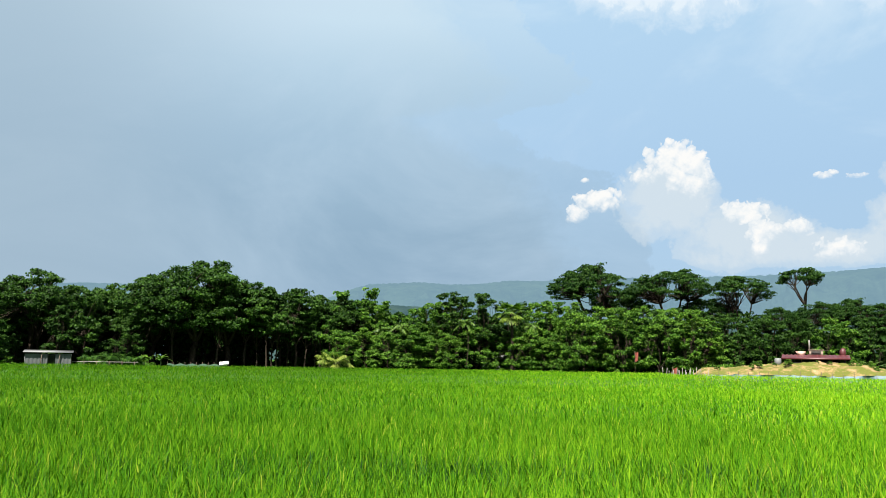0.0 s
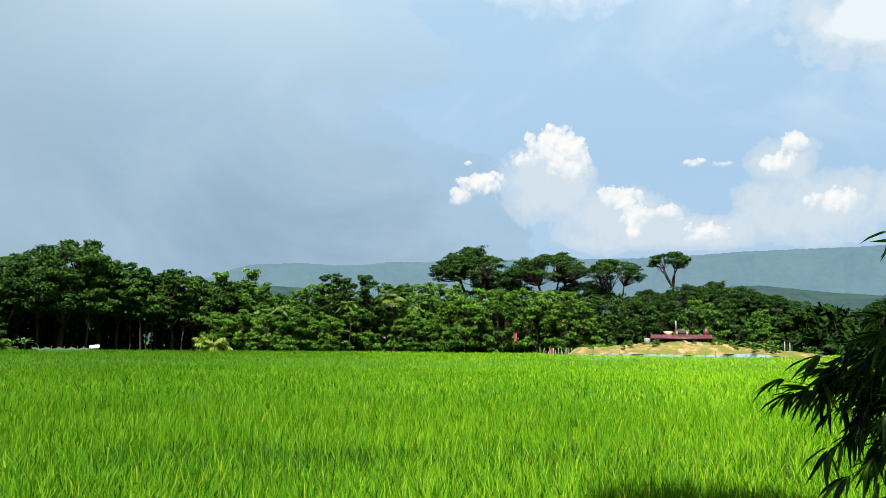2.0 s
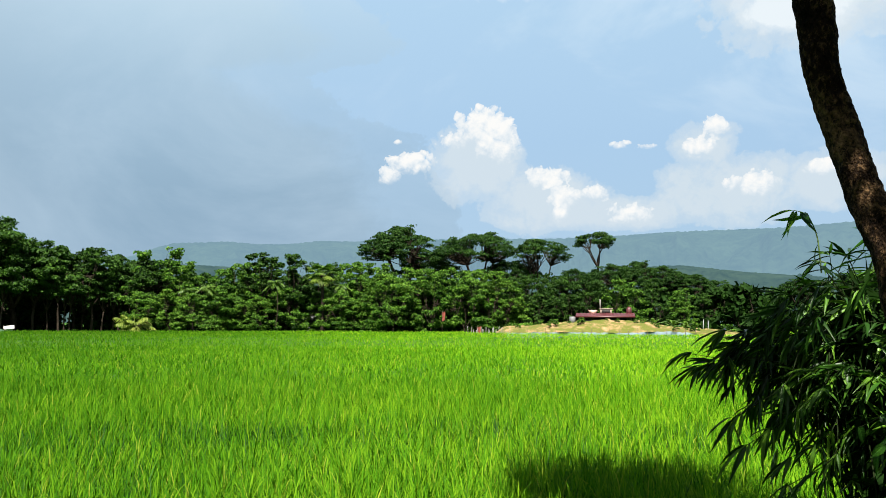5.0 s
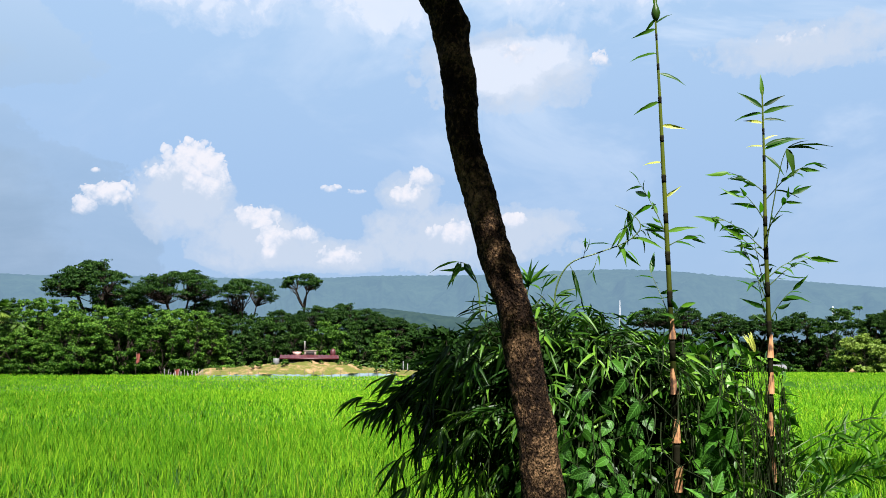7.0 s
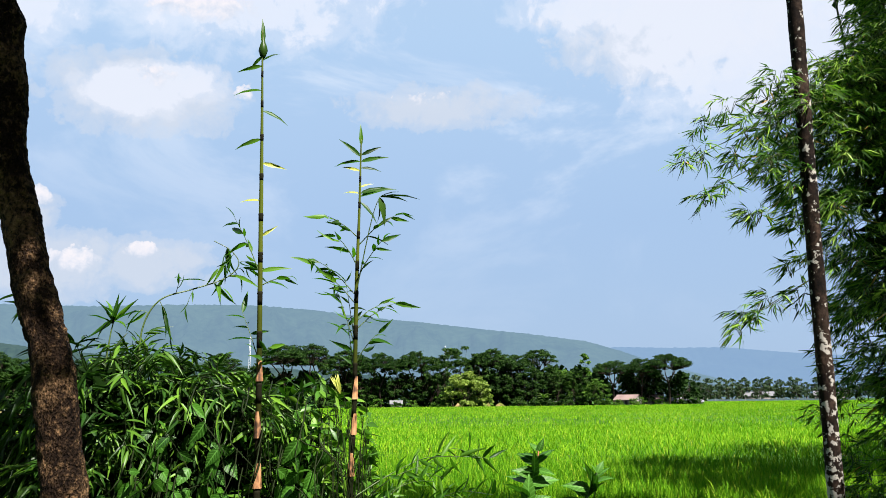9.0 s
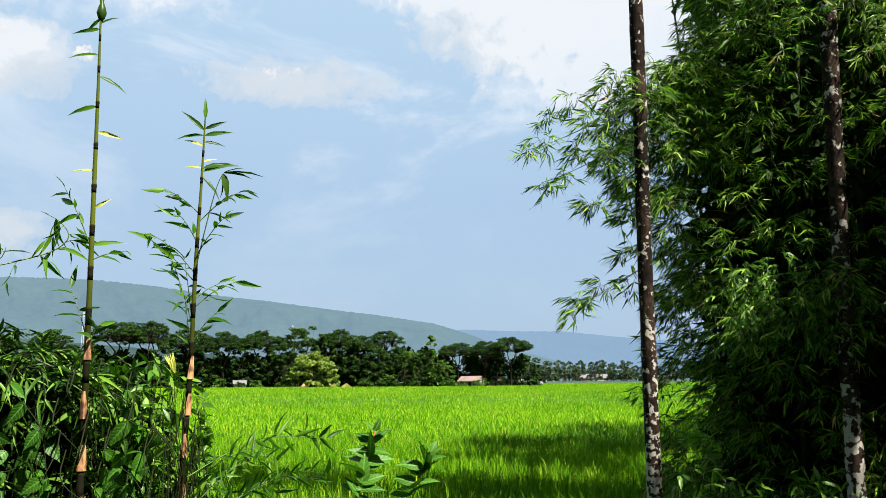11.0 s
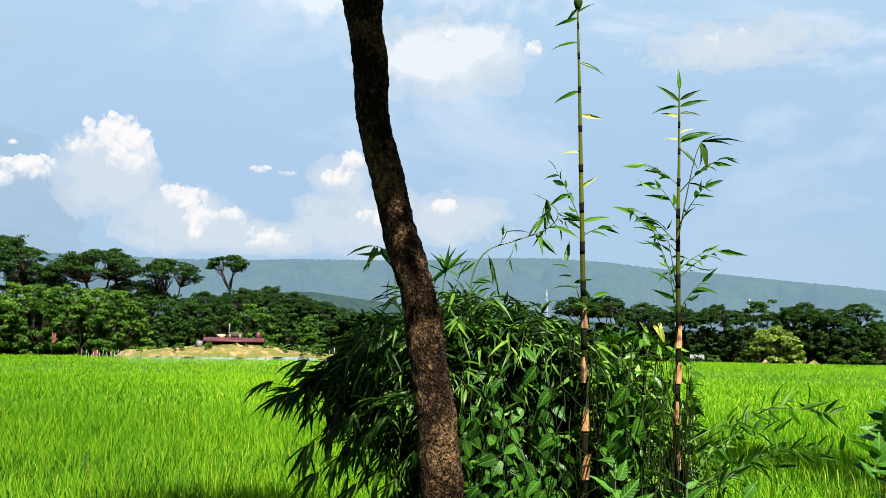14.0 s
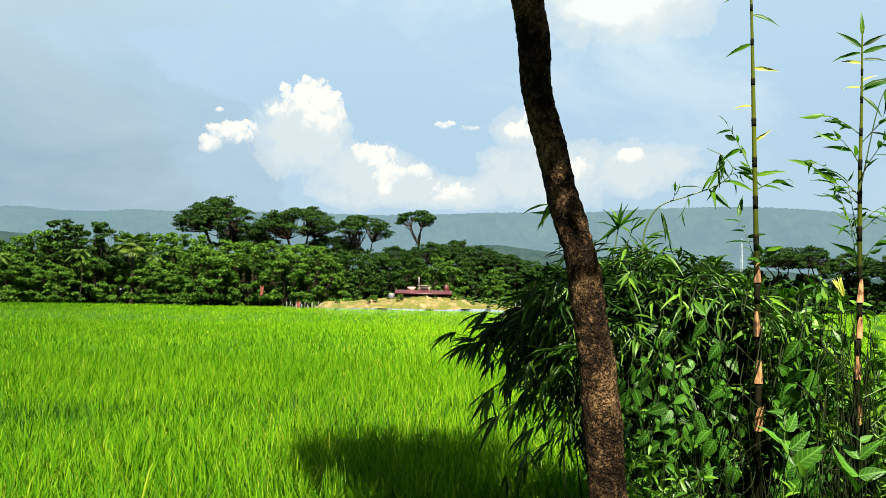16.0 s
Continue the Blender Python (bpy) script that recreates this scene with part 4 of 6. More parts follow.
def tree_line():
    # the western grove: bearing, distance, kind, height angle of the tip
    for az, d, ob, top in [(-28.0, 166, BROAD[3], 5.0), (-34, 164, BROAD[3], 4.8), (-23.4, 168, BROAD[1], 4.4), (-18.6, 164, BROAD[3], 6.2), (-16.6, 167, BROAD[3], 5.3), (-21.0, 168, BROAD[3], 5.4), (-21.6, 160, SHADE[0], 4.6), (-25.4, 160, BROAD[1], 3.9),
                           (-15.4, 164, SHADE[0], 4.9), (-14.0, 162, SHADE[1], 4.6), (-12.2, 162, SHADE[0], 4.55), (-17.2, 160, SHADE[1], 4.6), (-19.9, 160, SHADE[1], 4.9), (-13.2, 168, SHADE[0], 4.3), (-9.3, 160, SPARSE[0], 4.55), (-7.2, 163, SPARSE[0], 4.75), (-7.8, 164, BROAD[2], 4.0),
                           (-10.6, 164, SHADE[1], 4.2), (-7.0, 157, BRIGHT[1], 3.9), (-5.4, 162, BROAD[1], 3.0), (-4.0, 158, BRIGHT[0], 3.6), (-1.8, 158, BROAD[2], 4.55), (-8.8, 160, SHADE[0], 3.9),
                           (-2.7, 160, BRIGHT[0], 3.9)]:
        grow(ob, az, d, top)
    for az, d, ob, top in [(0.2, 157, BROAD[2], 4.5), (1.4, 161, BROAD[1], 3.9), (4.2, 157, BRIGHT[0], 4.05), (5.6, 160, BRIGHT[1], 4.0), (3.0, 163, BROAD[1], 3.9), (-0.8, 161, BROAD[1], 4.2),
                           (-38, 162, BROAD[1], 4.6), (-42, 162, BROAD[0], 4.8), (-30.8, 158, BROAD[1], 3.4), (-26.6, 158, BROAD[2], 3.0), (-22.8, 157, BROAD[1], 2.4), (-6.2, 158, BRIGHT[1], 3.0)]:
        grow(ob, az, d, top)
    # bright trees round the middle
    for az, d, ob, top in [(6.9, 147, BRIGHT[2], 3.3), (8.2, 151, BRIGHT[0], 3.7), (9.6, 147, BRIGHT[1], 3.6), (10.6, 152, BRIGHT[0], 3.7), (11.8, 147, BRIGHT[2], 3.2), (12.5, 153, BRIGHT[0], 3.6),
                           (13.5, 147, BRIGHT[1], 3.5), (14.6, 150, BRIGHT[0], 3.0), (15.4, 158, BROAD[1], 3.2), (5.6, 149, BRIGHT[1], 3.0), (9.0, 160, BROAD[0], 3.7), (12.0, 162, BROAD[0], 3.6), (6.6, 160, BROAD[1], 3.7), (14.2, 164, BROAD[1], 3.4)]:
        grow(ob, az, d, top)
    # rain trees that stand above the rest, and the dark rise behind the mound
    for az, d, ob, top in [(7.3, 186, RAIN[0], 6.5), (9.2, 192, RAIN[1], 4.6), (12.7, 186, RAIN[1], 6.05), (14.8, 192, RAIN[1], 4.2), (16.8, 186, RAIN[2], 5.7), (20.5, 190, RAIN[3], 6.05),
                           (17.6, 184, BROAD[1], 3.3), (19.2, 178, RAIN[0], 3.6), (21.4, 180, RAIN[0], 3.9), (23.2, 178, RAIN[0], 4.1), (25.0, 180, RAIN[0], 3.75), (26.6, 182, RAIN[0], 3.2),
                           (28.2, 186, RAIN[0], 2.8), (16.4, 168, BROAD[1], 3.2), (18.4, 166, BROAD[1], 3.1), (20.4, 166, BROAD[0], 2.9), (22.4, 164, BRIGHT[2], 2.9), (24.2, 166, BROAD[1], 2.9),
                           (26.0, 168, BRIGHT[0], 2.3), (27.6, 172, BROAD[1], 2.0), (30.0, 200, BROAD[1], 2.2), (29.6, 178, BRIGHT[0], 1.7), (31.5, 210, BROAD[1], 2.3)]:
        grow(ob, az, d, top)
    # the eastern row
    for az, d, ob, top in [(33, 250, RAIN[0], 2.9), (36.5, 250, RAIN[1], 3.1), (40, 252, RAIN[0], 3.2), (43.8, 250, RAIN[1], 3.75), (45.6, 252, RAIN[0], 3.8), (48.2, 254, RAIN[0], 3.4), (50.3, 250, RAIN[0], 3.2),
                           (52.5, 254, RAIN[0], 3.3), (55.1, 256, BROAD[0], 3.55), (57.6, 258, RAIN[0], 3.4), (59.4, 256, RAIN[0], 3.0), (60.8, 256, RAIN[2], 3.35), (63.8, 246, PLUME, 3.0),
                           (62.5, 250, BRIGHT[0], 2.0), (63.3, 246, BROAD[1], 2.0), (65.6, 250, RAIN[1], 2.5), (67.4, 252, RAIN[0], 2.6), (66.8, 262, BROAD[1], 1.8), (69.1, 250, RAIN[1], 2.85), (68.3, 258, BROAD[1], 1.9),
                           (53.6, 252, BROAD[1], 2.9)]:
        grow(ob, az, d, top)
    for az, d, ob, top in [(58.0, 262, BROAD[1], 2.9), (58.6, 252, BROAD[1], 2.8), (56.6, 254, BROAD[2], 3.1), (51.4, 252, BROAD[2], 2.8), (49.2, 250, BROAD[1], 2.6), (54.2, 248, BROAD[2], 2.5),
                           (34.5, 242, BROAD[1], 2.2), (38, 244, BROAD[1], 2.3), (42, 246, BROAD[1], 2.5), (46.6, 246, BROAD[1], 2.5), (61.4, 250, BROAD[1], 2.3), (60.2, 248, BROAD[1], 2.2), (64.6, 242, BRIGHT[2], 1.35), (62.0, 246, BROAD[2], 1.8)]:
        grow(ob, az, d, top)
    grow(YELLOW, 56.0, 240, 1.95)
    rng = np.random.default_rng(91)
    # low dark growth that closes the grove; the thicket's leaf colour carries painted shade
    for az in np.arange(-43, -8, 1.6):
        grow(SHADE[0], az + rng.normal(0, 0.3), 173 + rng.uniform(0, 6), rng.uniform(3.7, 4.3))
    for az in np.arange(-43, 2, 1.9):
        grow(THICKET, az + rng.normal(0, 0.3), 169 + rng.uniform(0, 4), rng.uniform(1.2, 1.9))
    for az in np.arange(-35, -6, 1.3):
        grow(THICKET, az + rng.normal(0, 0.3), 184 + rng.uniform(0, 6), rng.uniform(1.8, 2.5))
    for az in np.arange(-9, 16, 1.5):
        grow(BRIGHT[2], az + rng.normal(0, 0.3), 151 + rng.uniform(0, 5), rng.uniform(1.5, 2.4))
        grow(THICKET, az + rng.normal(0, 0.4), 166 + rng.uniform(0, 5), rng.uniform(2.5, 3.1))
    for az in np.arange(16, 31, 1.3):
        grow(THICKET, az + rng.normal(0, 0.4), 172 + rng.uniform(0, 5), rng.uniform(2.0, 2.7))
    for az in np.arange(32, 70, 1.5):
        grow(THICKET, az + rng.normal(0, 0.3), 255 + rng.uniform(0, 5), rng.uniform(1.7, 2.3))
    for az in np.arange(-42, 31, 2.3):
        grow(THICKET, az + rng.normal(0, 0.4), 176 + rng.uniform(0, 8), rng.uniform(1.8, 2.6))
    for az in (*np.arange(-41, -23, 2.9), *np.arange(-8, 15, 2.9)):
        grow(THICKET, az + rng.normal(0, 0.4), 166 + rng.uniform(0, 5), rng.uniform(1.0, 1.7))
    for az in np.arange(32, 68, 1.9):
        grow(THICKET, az + rng.normal(0, 0.4), 262 + rng.uniform(0, 8), rng.uniform(1.3, 2.0))
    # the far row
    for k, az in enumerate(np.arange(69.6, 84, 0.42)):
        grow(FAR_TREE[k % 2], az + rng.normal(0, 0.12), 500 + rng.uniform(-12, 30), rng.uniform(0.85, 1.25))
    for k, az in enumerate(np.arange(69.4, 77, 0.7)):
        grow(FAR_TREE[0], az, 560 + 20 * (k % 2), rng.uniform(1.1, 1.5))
    # shrubs and saplings along the edges
    for az in np.arange(-36, 13.5, 1.3):
        if not -20.5 < az < -9.5:
            plant(BUSH[int(rng.integers(0, 2))], az + rng.normal(0, 0.3), 154 + rng.uniform(0, 3), rng.uniform(0.45, 0.9))
    for az in np.arange(33, 68, 1.3):
        plant(BUSH[int(rng.integers(0, 2))], az + rng.normal(0, 0.4), 238 + rng.uniform(0, 5), rng.uniform(0.7, 1.3))
    for az in np.arange(-34, 1, 0.8):
        grow(SHADE[1] if az < -8 else SPARSE[1], az + rng.normal(0, 0.2), 163 + rng.uniform(0, 9), rng.uniform(2.8, 3.9))
    for az, d, size in [(67.3, 246, 0.9), (68.6, 250, 1.0), (69.6, 255, 1.0), (70.6, 256, 0.9), (65.9, 240, 0.7), (66.1, 242, 0.45), (67.0, 242, 0.55), (16.0, 140, 0.75), (17.2, 142, 0.6), (18.6, 143, 0.8), (28.8, 150, 0.7)]:
        plant(BUSH[0], az, d, size)
    for az, d, size in [(17.0, 139, 0.7), (17.7, 140, 0.8)]:
        plant(BUSH[2], az, d, size)
    # weeds over the top of the mound
    for k, az in enumerate(np.arange(15.2, 27.0, 0.42)):
        plant(BUSH[0 if k % 3 else 1], az + rng.normal(0, 0.15), 134 + rng.uniform(-1.5, 4), rng.uniform(0.14, 0.34), z=np.interp(az, [13.9, 14.6, 16, 18.5, 21, 23.5, 25, 26.5, 28], [0.5, 1.4, 1.5, 2.1, 2.6, 2.3, 1.5, 1.1, 1.0]))
    # palms and bananas
    for az, d, size in [(-9.6, 148, 0.85)]:
        plant(COCO, az, d, size)
    for az, d, size in [(-23.6, 152, 0.9), (-22.2, 153, 0.8), (-24.6, 153, 0.8)]:
        plant(DARK_PALM, az, d, size)
    for az, d, size in [(24.2, 142, 1.0), (25.4, 144, 0.95), (23.4, 144, 0.9), (61.1, 240, 1.3), (-20.6, 150, 0.8), (26.2, 146, 0.8)]:
        plant(BANANA, az, d, size)
    plant(FAN, 2.2, 152, 1.2)
    for az, d, size in [(-5.3, 153, 0.85), (-0.9, 152, 0.95), (3.4, 153, 0.9), (-6.4, 153, 0.8)]:
        plant(ARECA_FAR, az, d, size)


tree_line()

# unseen trees added behind the path to hold back sky light
for az, d, kind, size in [(118, 21, 0, 0.75), (136, 15, 1, 0.8), (150, 13, 0, 0.66), (166, 14, 1, 0.76), (182, 13, 0, 0.6), (197, 15, 1, 0.68), (212, 14, 0, 0.62), (228, 13, 1, 0.74), (244, 12, 0, 0.66), (259, 13, 1, 0.8),
                          (274, 12, 0, 0.66), (289, 14, 1, 0.78), (305, 17, 0, 0.7), (172, 24, 0, 1.0), (205, 25, 0, 0.95), (236, 23, 0, 1.0), (262, 24, 0, 1.0)]:
    plant(BROAD[kind], az, d, size, z=0.5)

# ---- the mound with its red-roofed shed ----
def build_mound():
    rng = np.random.default_rng(14)
    az, dist = np.linspace(13.9, 30.0, 90), np.linspace(129, 152, 26)
    top = np.interp(az, [13.9, 14.6, 16, 18.5, 21, 23.5, 25, 26.5, 28, 30], [0.75, 1.7, 1.8, 2.4, 2.9, 2.6, 1.8, 1.4, 1.3, 0.7])
    verts = []
    for k, d in enumerate(dist):
        up = math.sin(min(1, k / 8) * math.pi / 2) * (1 if k < 18 else (26 - k) / 8)
        for a, h in zip(az, top):
            lump = 0.28 * noise.fractal(Vector((a * 2.2, d * 0.6, 4)), 0.8, 2.0, 4)
            verts.append(tuple(polar(a, d, max(-0.2, h * up + lump * up))))
    m = len(az)
    k, s = np.meshgrid(np.arange(25), np.arange(m - 1), indexing="ij")
    part("mound", Geo().add(verts, np.stack([k * m + s, k * m + s + 1, (k + 1) * m + s + 1, (k + 1) * m + s], -1).reshape(-1, 4)), MOUND)
    tagged(bpy.data.objects["mound"], "low mound of bare sandy earth with weeds", "mound", kind="structure")


build_mound()


def build_shed():
    spot = polar(21.1, 137, 2.3)
    root = thing("shed", "low open shed with a long red tin roof on the mound", "shed", at=spot)
    root.rotation_euler = (0, 0, radians(-21))
    part("back_wall", Geo().box((0, 1.2, 0.5), (8.2, 0.12, 1.3)), DARK_HOLE, root)
    for x in (-3.9, -1.9, 0.3, 2.2, 3.9):
        part("post", Geo().box((x, -1.1, 0.45), (0.16, 0.16, 1.3)), PALE_WALL if x < -3 else DARK_WOOD, root)
    part("low_wall", Geo().box((-1.6, -1.0, 0.18), (3.6, 0.14, 0.6)), PALE_WALL, root)
    roof, n = Geo(), 64
    x = np.linspace(-4.6, 4.6, n)
    ridge = 0.05 * np.sin(np.arange(n) * np.pi / 2)
    for lift in (0.0, 0.05):
        front = np.stack([x, np.full(n, -1.7), 0.98 + ridge + lift], -1)
        back = np.stack([x, np.full(n, 1.5), 1.55 + ridge + lift], -1)
        roof.add(np.concatenate([front, back]), [(i, i + 1, n + i + 1, n + i) for i in range(n - 1)])
    roof.box((0, -1.7, 0.97), (9.2, 0.06, 0.22))
    part("roof", roof, RED_TIN, root)
    tank = thing("water_drum", "pale drum beside the red-roofed shed", "drum", at=polar(18.95, 136, 2.1))
    part("barrel", Geo().tube([(0, 0, 0), (0, 0, 1.1), (0, 0, 1.2)], [0.5, 0.5, 0.42], 14), GREY_TIN, tank)
    # machinery on the roof
    rig = thing("machine", "small machine with a pale cabin and exhaust pipe behind the shed", "machine", at=polar(20.9, 139.2, 2.0))
    rig.rotation_euler = (0, 0, radians(-21))
    part("bed", Geo().box((0, 0, 1.5), (4.6, 1.4, 0.35)), DARK_WOOD, rig)
    part("frame", Geo().box((0.2, 0, 0.7), (4.2, 0.9, 1.4)), DARK_HOLE, rig)
    part("cabin", Geo().box((0.6, 0, 2.1), (1.9, 1.2, 0.9)).box((0.6, 0, 2.6), (2.2, 1.4, 0.1)), plain("worn cream paint", (0.26, 0.2, 0.16), 0.6, 4.0, 0.3), rig)
    part("window", Geo().box((0.6, -0.63, 2.2), (1.3, 0.06, 0.4)), DARK_HOLE, rig)
    part("hopper", Geo().tube([(-1.5, 0, 1.6), (-1.5, 0, 2.4)], [0.35, 0.75], 4), plain("worn pink paint", (0.5, 0.3, 0.25), 0.6, 4.0, 0.3), rig)
    part("exhaust_pipe", Geo().tube([(-0.3, 0, 2.5), (-0.3, 0, 4.1)], 0.11, 8), PALE_WALL, rig)
    part("drum", Geo().tube([(4.2, -0.3, 1.2), (4.2, -0.3, 2.5), (4.3, -0.3, 2.9)], [0.45, 0.45, 0.2], 10), RED_TIN, rig)


build_shed()


def build_net_fence():
    root = thing("net_fence", "low pale blue net fence on thin stakes along the mound", "fence")
    az = np.arange(14.6, 27.2, 0.2)
    rng = np.random.default_rng(3)
    net, n = Geo(), len(az)
    high = np.interp(az, [14.6, 18, 22.5, 24, 25.5, 27.2], [0.8, 0.92, 0.88, 1.05, 1.15, 0.8]) + rng.normal(0, 0.04, n)
    low = [tuple(polar(a, 127.6, 0.1)) for a in az]
    top = [tuple(polar(a, 127.6 + rng.normal(0, 0.1), h)) for a, h in zip(az, high)]
    back = [tuple(polar(a, 127.64, h)) for a, h in zip(az, high)]
    net.add(low + top + back, [(i, i + 1, n + i + 1, n + i) for i in range(n - 1)] + [(n + i, n + i + 1, 2 * n + i + 1, 2 * n + i) for i in range(n - 1)])
    part("net", net, BLUE_NET, root)
    for a in np.arange(13.0, 27, 0.6):
        p = polar(a, 127.4)
        part("stake", Geo().tube([p, p + Vector((rng.normal(0, 0.05), 0, 1.25 + rng.uniform(0, 0.35)))], 0.035, 5), PALE_WALL if a < 15 else DARK_WOOD, root)


build_net_fence()


def tin_house(name, az, dist, size, turn, roof_mat, wall_mat, label, z=0.0):
    """A small gabled house: walls, a corrugated two-sided roof, a door and windows."""
    w, d, h = size
    root = thing(name, label, "house", "village houses", at=polar(az, dist, z))
    root.rotation_euler = (0, 0, radians(turn))
    walls = Geo()
    for x, y, sx, sy in ((0, -d / 2, w, 0.12), (0, d / 2, w, 0.12), (-w / 2, 0, 0.12, d - 0.12), (w / 2, 0, 0.12, d - 0.12)):
        walls.box((x, y, h / 2 - 0.1), (sx, sy, h + 0.2))
    rise = d * 0.28
    for x in (-w / 2, w / 2):
        walls.add([(x - 0.06, -d / 2, h), (x - 0.06, d / 2, h), (x - 0.06, 0, h + rise), (x + 0.06, -d / 2, h), (x + 0.06, d / 2, h), (x + 0.06, 0, h + rise)],
                  [(0, 1, 2), (3, 5, 4)])
    part("wall", walls, wall_mat, root)
    n = 40
    xs = np.linspace(-w / 2 - 0.4, w / 2 + 0.4, n)
    wave = 0.035 * np.sin(np.arange(n) * np.pi / 2)
    for side in (-1, 1):
        roof = Geo()
        for lift in (0.04, 0.1):
            low = np.stack([xs, np.full(n, side * (d / 2 + 0.4)), h - 0.22 + wave + lift], -1)
            top = np.stack([xs, np.full(n, 0.0), h + rise + wave + lift], -1)
            roof.add(np.concatenate([low, top]), [(i, i + 1, n + i + 1, n + i) for i in range(n - 1)])
        part("roof", roof, roof_mat, root)
    part("door", Geo().box((0.1 * w, -d / 2 - 0.05, 0.95), (0.9, 0.06, 1.9)), DARK_HOLE, root)
    for x in (-0.28 * w, 0.36 * w):
        part("window", Geo().box((x, -d / 2 - 0.05, 1.35), (0.8, 0.06, 0.8)), DARK_HOLE, root)
    return root


tin_house("tin_house", 66.5, 247, (6, 4.5, 2.2), -95, RUST_TIN, PALE_WALL, "pale village house with a rusty tin roof")
tin_house("tin_house", 68.0, 256, (6, 5, 2.0), -70, RUST_TIN, PALE_WALL, "small pale house with a rusty tin roof among trees")
tin_house("tin_house", 70.0, 262, (10, 4, 1.4), -65, GREY_TIN, PALE_WALL, "low whitewashed house at the end of the field")
tin_house("tin_house", 62.2, 250, (7, 4, 1.8), -60, GREY_TIN, PALE_WALL, "pale house half hidden behind trees")
tin_house("tin_house", 51.3, 247, (3, 3, 1.7), -50, GREY_TIN, PALE_WALL, "white house half hidden behind trees")
tin_house("tin_house", 2.0, 163, (10, 6, 2.8), 0, GREY_TIN, GREY_TIN, "grey tin house in the shade of the grove")
tin_house("tin_house", 74.5, 520, (16, 8, 3.4), -75, GREY_TIN, PALE_WALL, "long pale building beyond the far trees")
tin_house("tin_house", 78.5, 520, (16, 8, 3.4), -75, GREY_TIN, PALE_WALL, "long pale building beyond the far trees")


# darker copy of the grey tin: the front wall's shade is in the colour
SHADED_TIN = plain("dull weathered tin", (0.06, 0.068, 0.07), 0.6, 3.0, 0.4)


def build_tin_shed():
    root = thing("tin_shed", "small grey corrugated tin shed under the trees", "shed", at=polar(-27.1, 152.5))
    root.rotation_euler = (0, 0, radians(25))
    root.scale = (0.8, 0.8, 0.92)
    n = 48
    x = np.linspace(-4.2, 4.2, n)
    wave = 0.05 * np.sin(np.arange(n) * np.pi / 2)
    wall = Geo()
    for a, b in ((0, 24), (31, 48)):
        low, top = np.stack([x[a:b], -2 + wave[a:b], np.full(b - a, -0.1)], -1), np.stack([x[a:b], -2 + wave[a:b], np.full(b - a, 2.5)], -1)
        wall.add(np.concatenate([low, top, low + (0, 0.05, 0), top + (0, 0.05, 0)]), [(i, i + 1, b - a + i + 1, b - a + i) for i in range(b - a - 1)] + [(2 * (b - a) + i, 3 * (b - a) + i, 3 * (b - a) + i + 1, 2 * (b - a) + i + 1) for i in range(b - a - 1)])
    part("front_wall", wall, SHADED_TIN, root)
    part("side_wall", Geo().box((-4.2, 0, 1.2), (0.08, 4, 2.6)).box((4.2, 0, 1.2), (0.08, 4, 2.6)).box((0, 2, 1.2), (8.4, 0.08, 2.6)), GREY_TIN, root)
    part("roof", Geo().add([(-4.6, -2.6, 2.72), (4.6, -2.6, 2.72), (4.6, 2.4, 3.1), (-4.6, 2.4, 3.1), (-4.6, -2.6, 2.82), (4.6, -2.6, 2.82), (4.6, 2.4, 3.2), (-4.6, 2.4, 3.2)],
                           [(0, 1, 2, 3), (4, 7, 6, 5), (0, 4, 5, 1), (1, 5, 6, 2), (2, 6, 7, 3), (3, 7, 4, 0)]), GREY_TIN, root)
    for px in (-1.4, 1.9):
        part("post", Geo().tube([(px, -2.3, -0.1), (px + 0.3, -2.3, 2.75)], 0.09, 6), DARK_WOOD, root)
    rail = thing("rail_fence", "rough grey wooden rail fence beside the shed", "fence", at=polar(-25.4, 151.5))
    for px in np.arange(-1.2, 10, 2.1):
        part("post", Geo().tube([(px, 0, -0.1), (px, 0, 1.3)], 0.06, 5), DARK_WOOD, rail)
    part("rail", Geo().box((4.3, 0.07, 1.15), (11, 0.05, 0.12)), PALE_WALL, rail)


build_tin_shed()


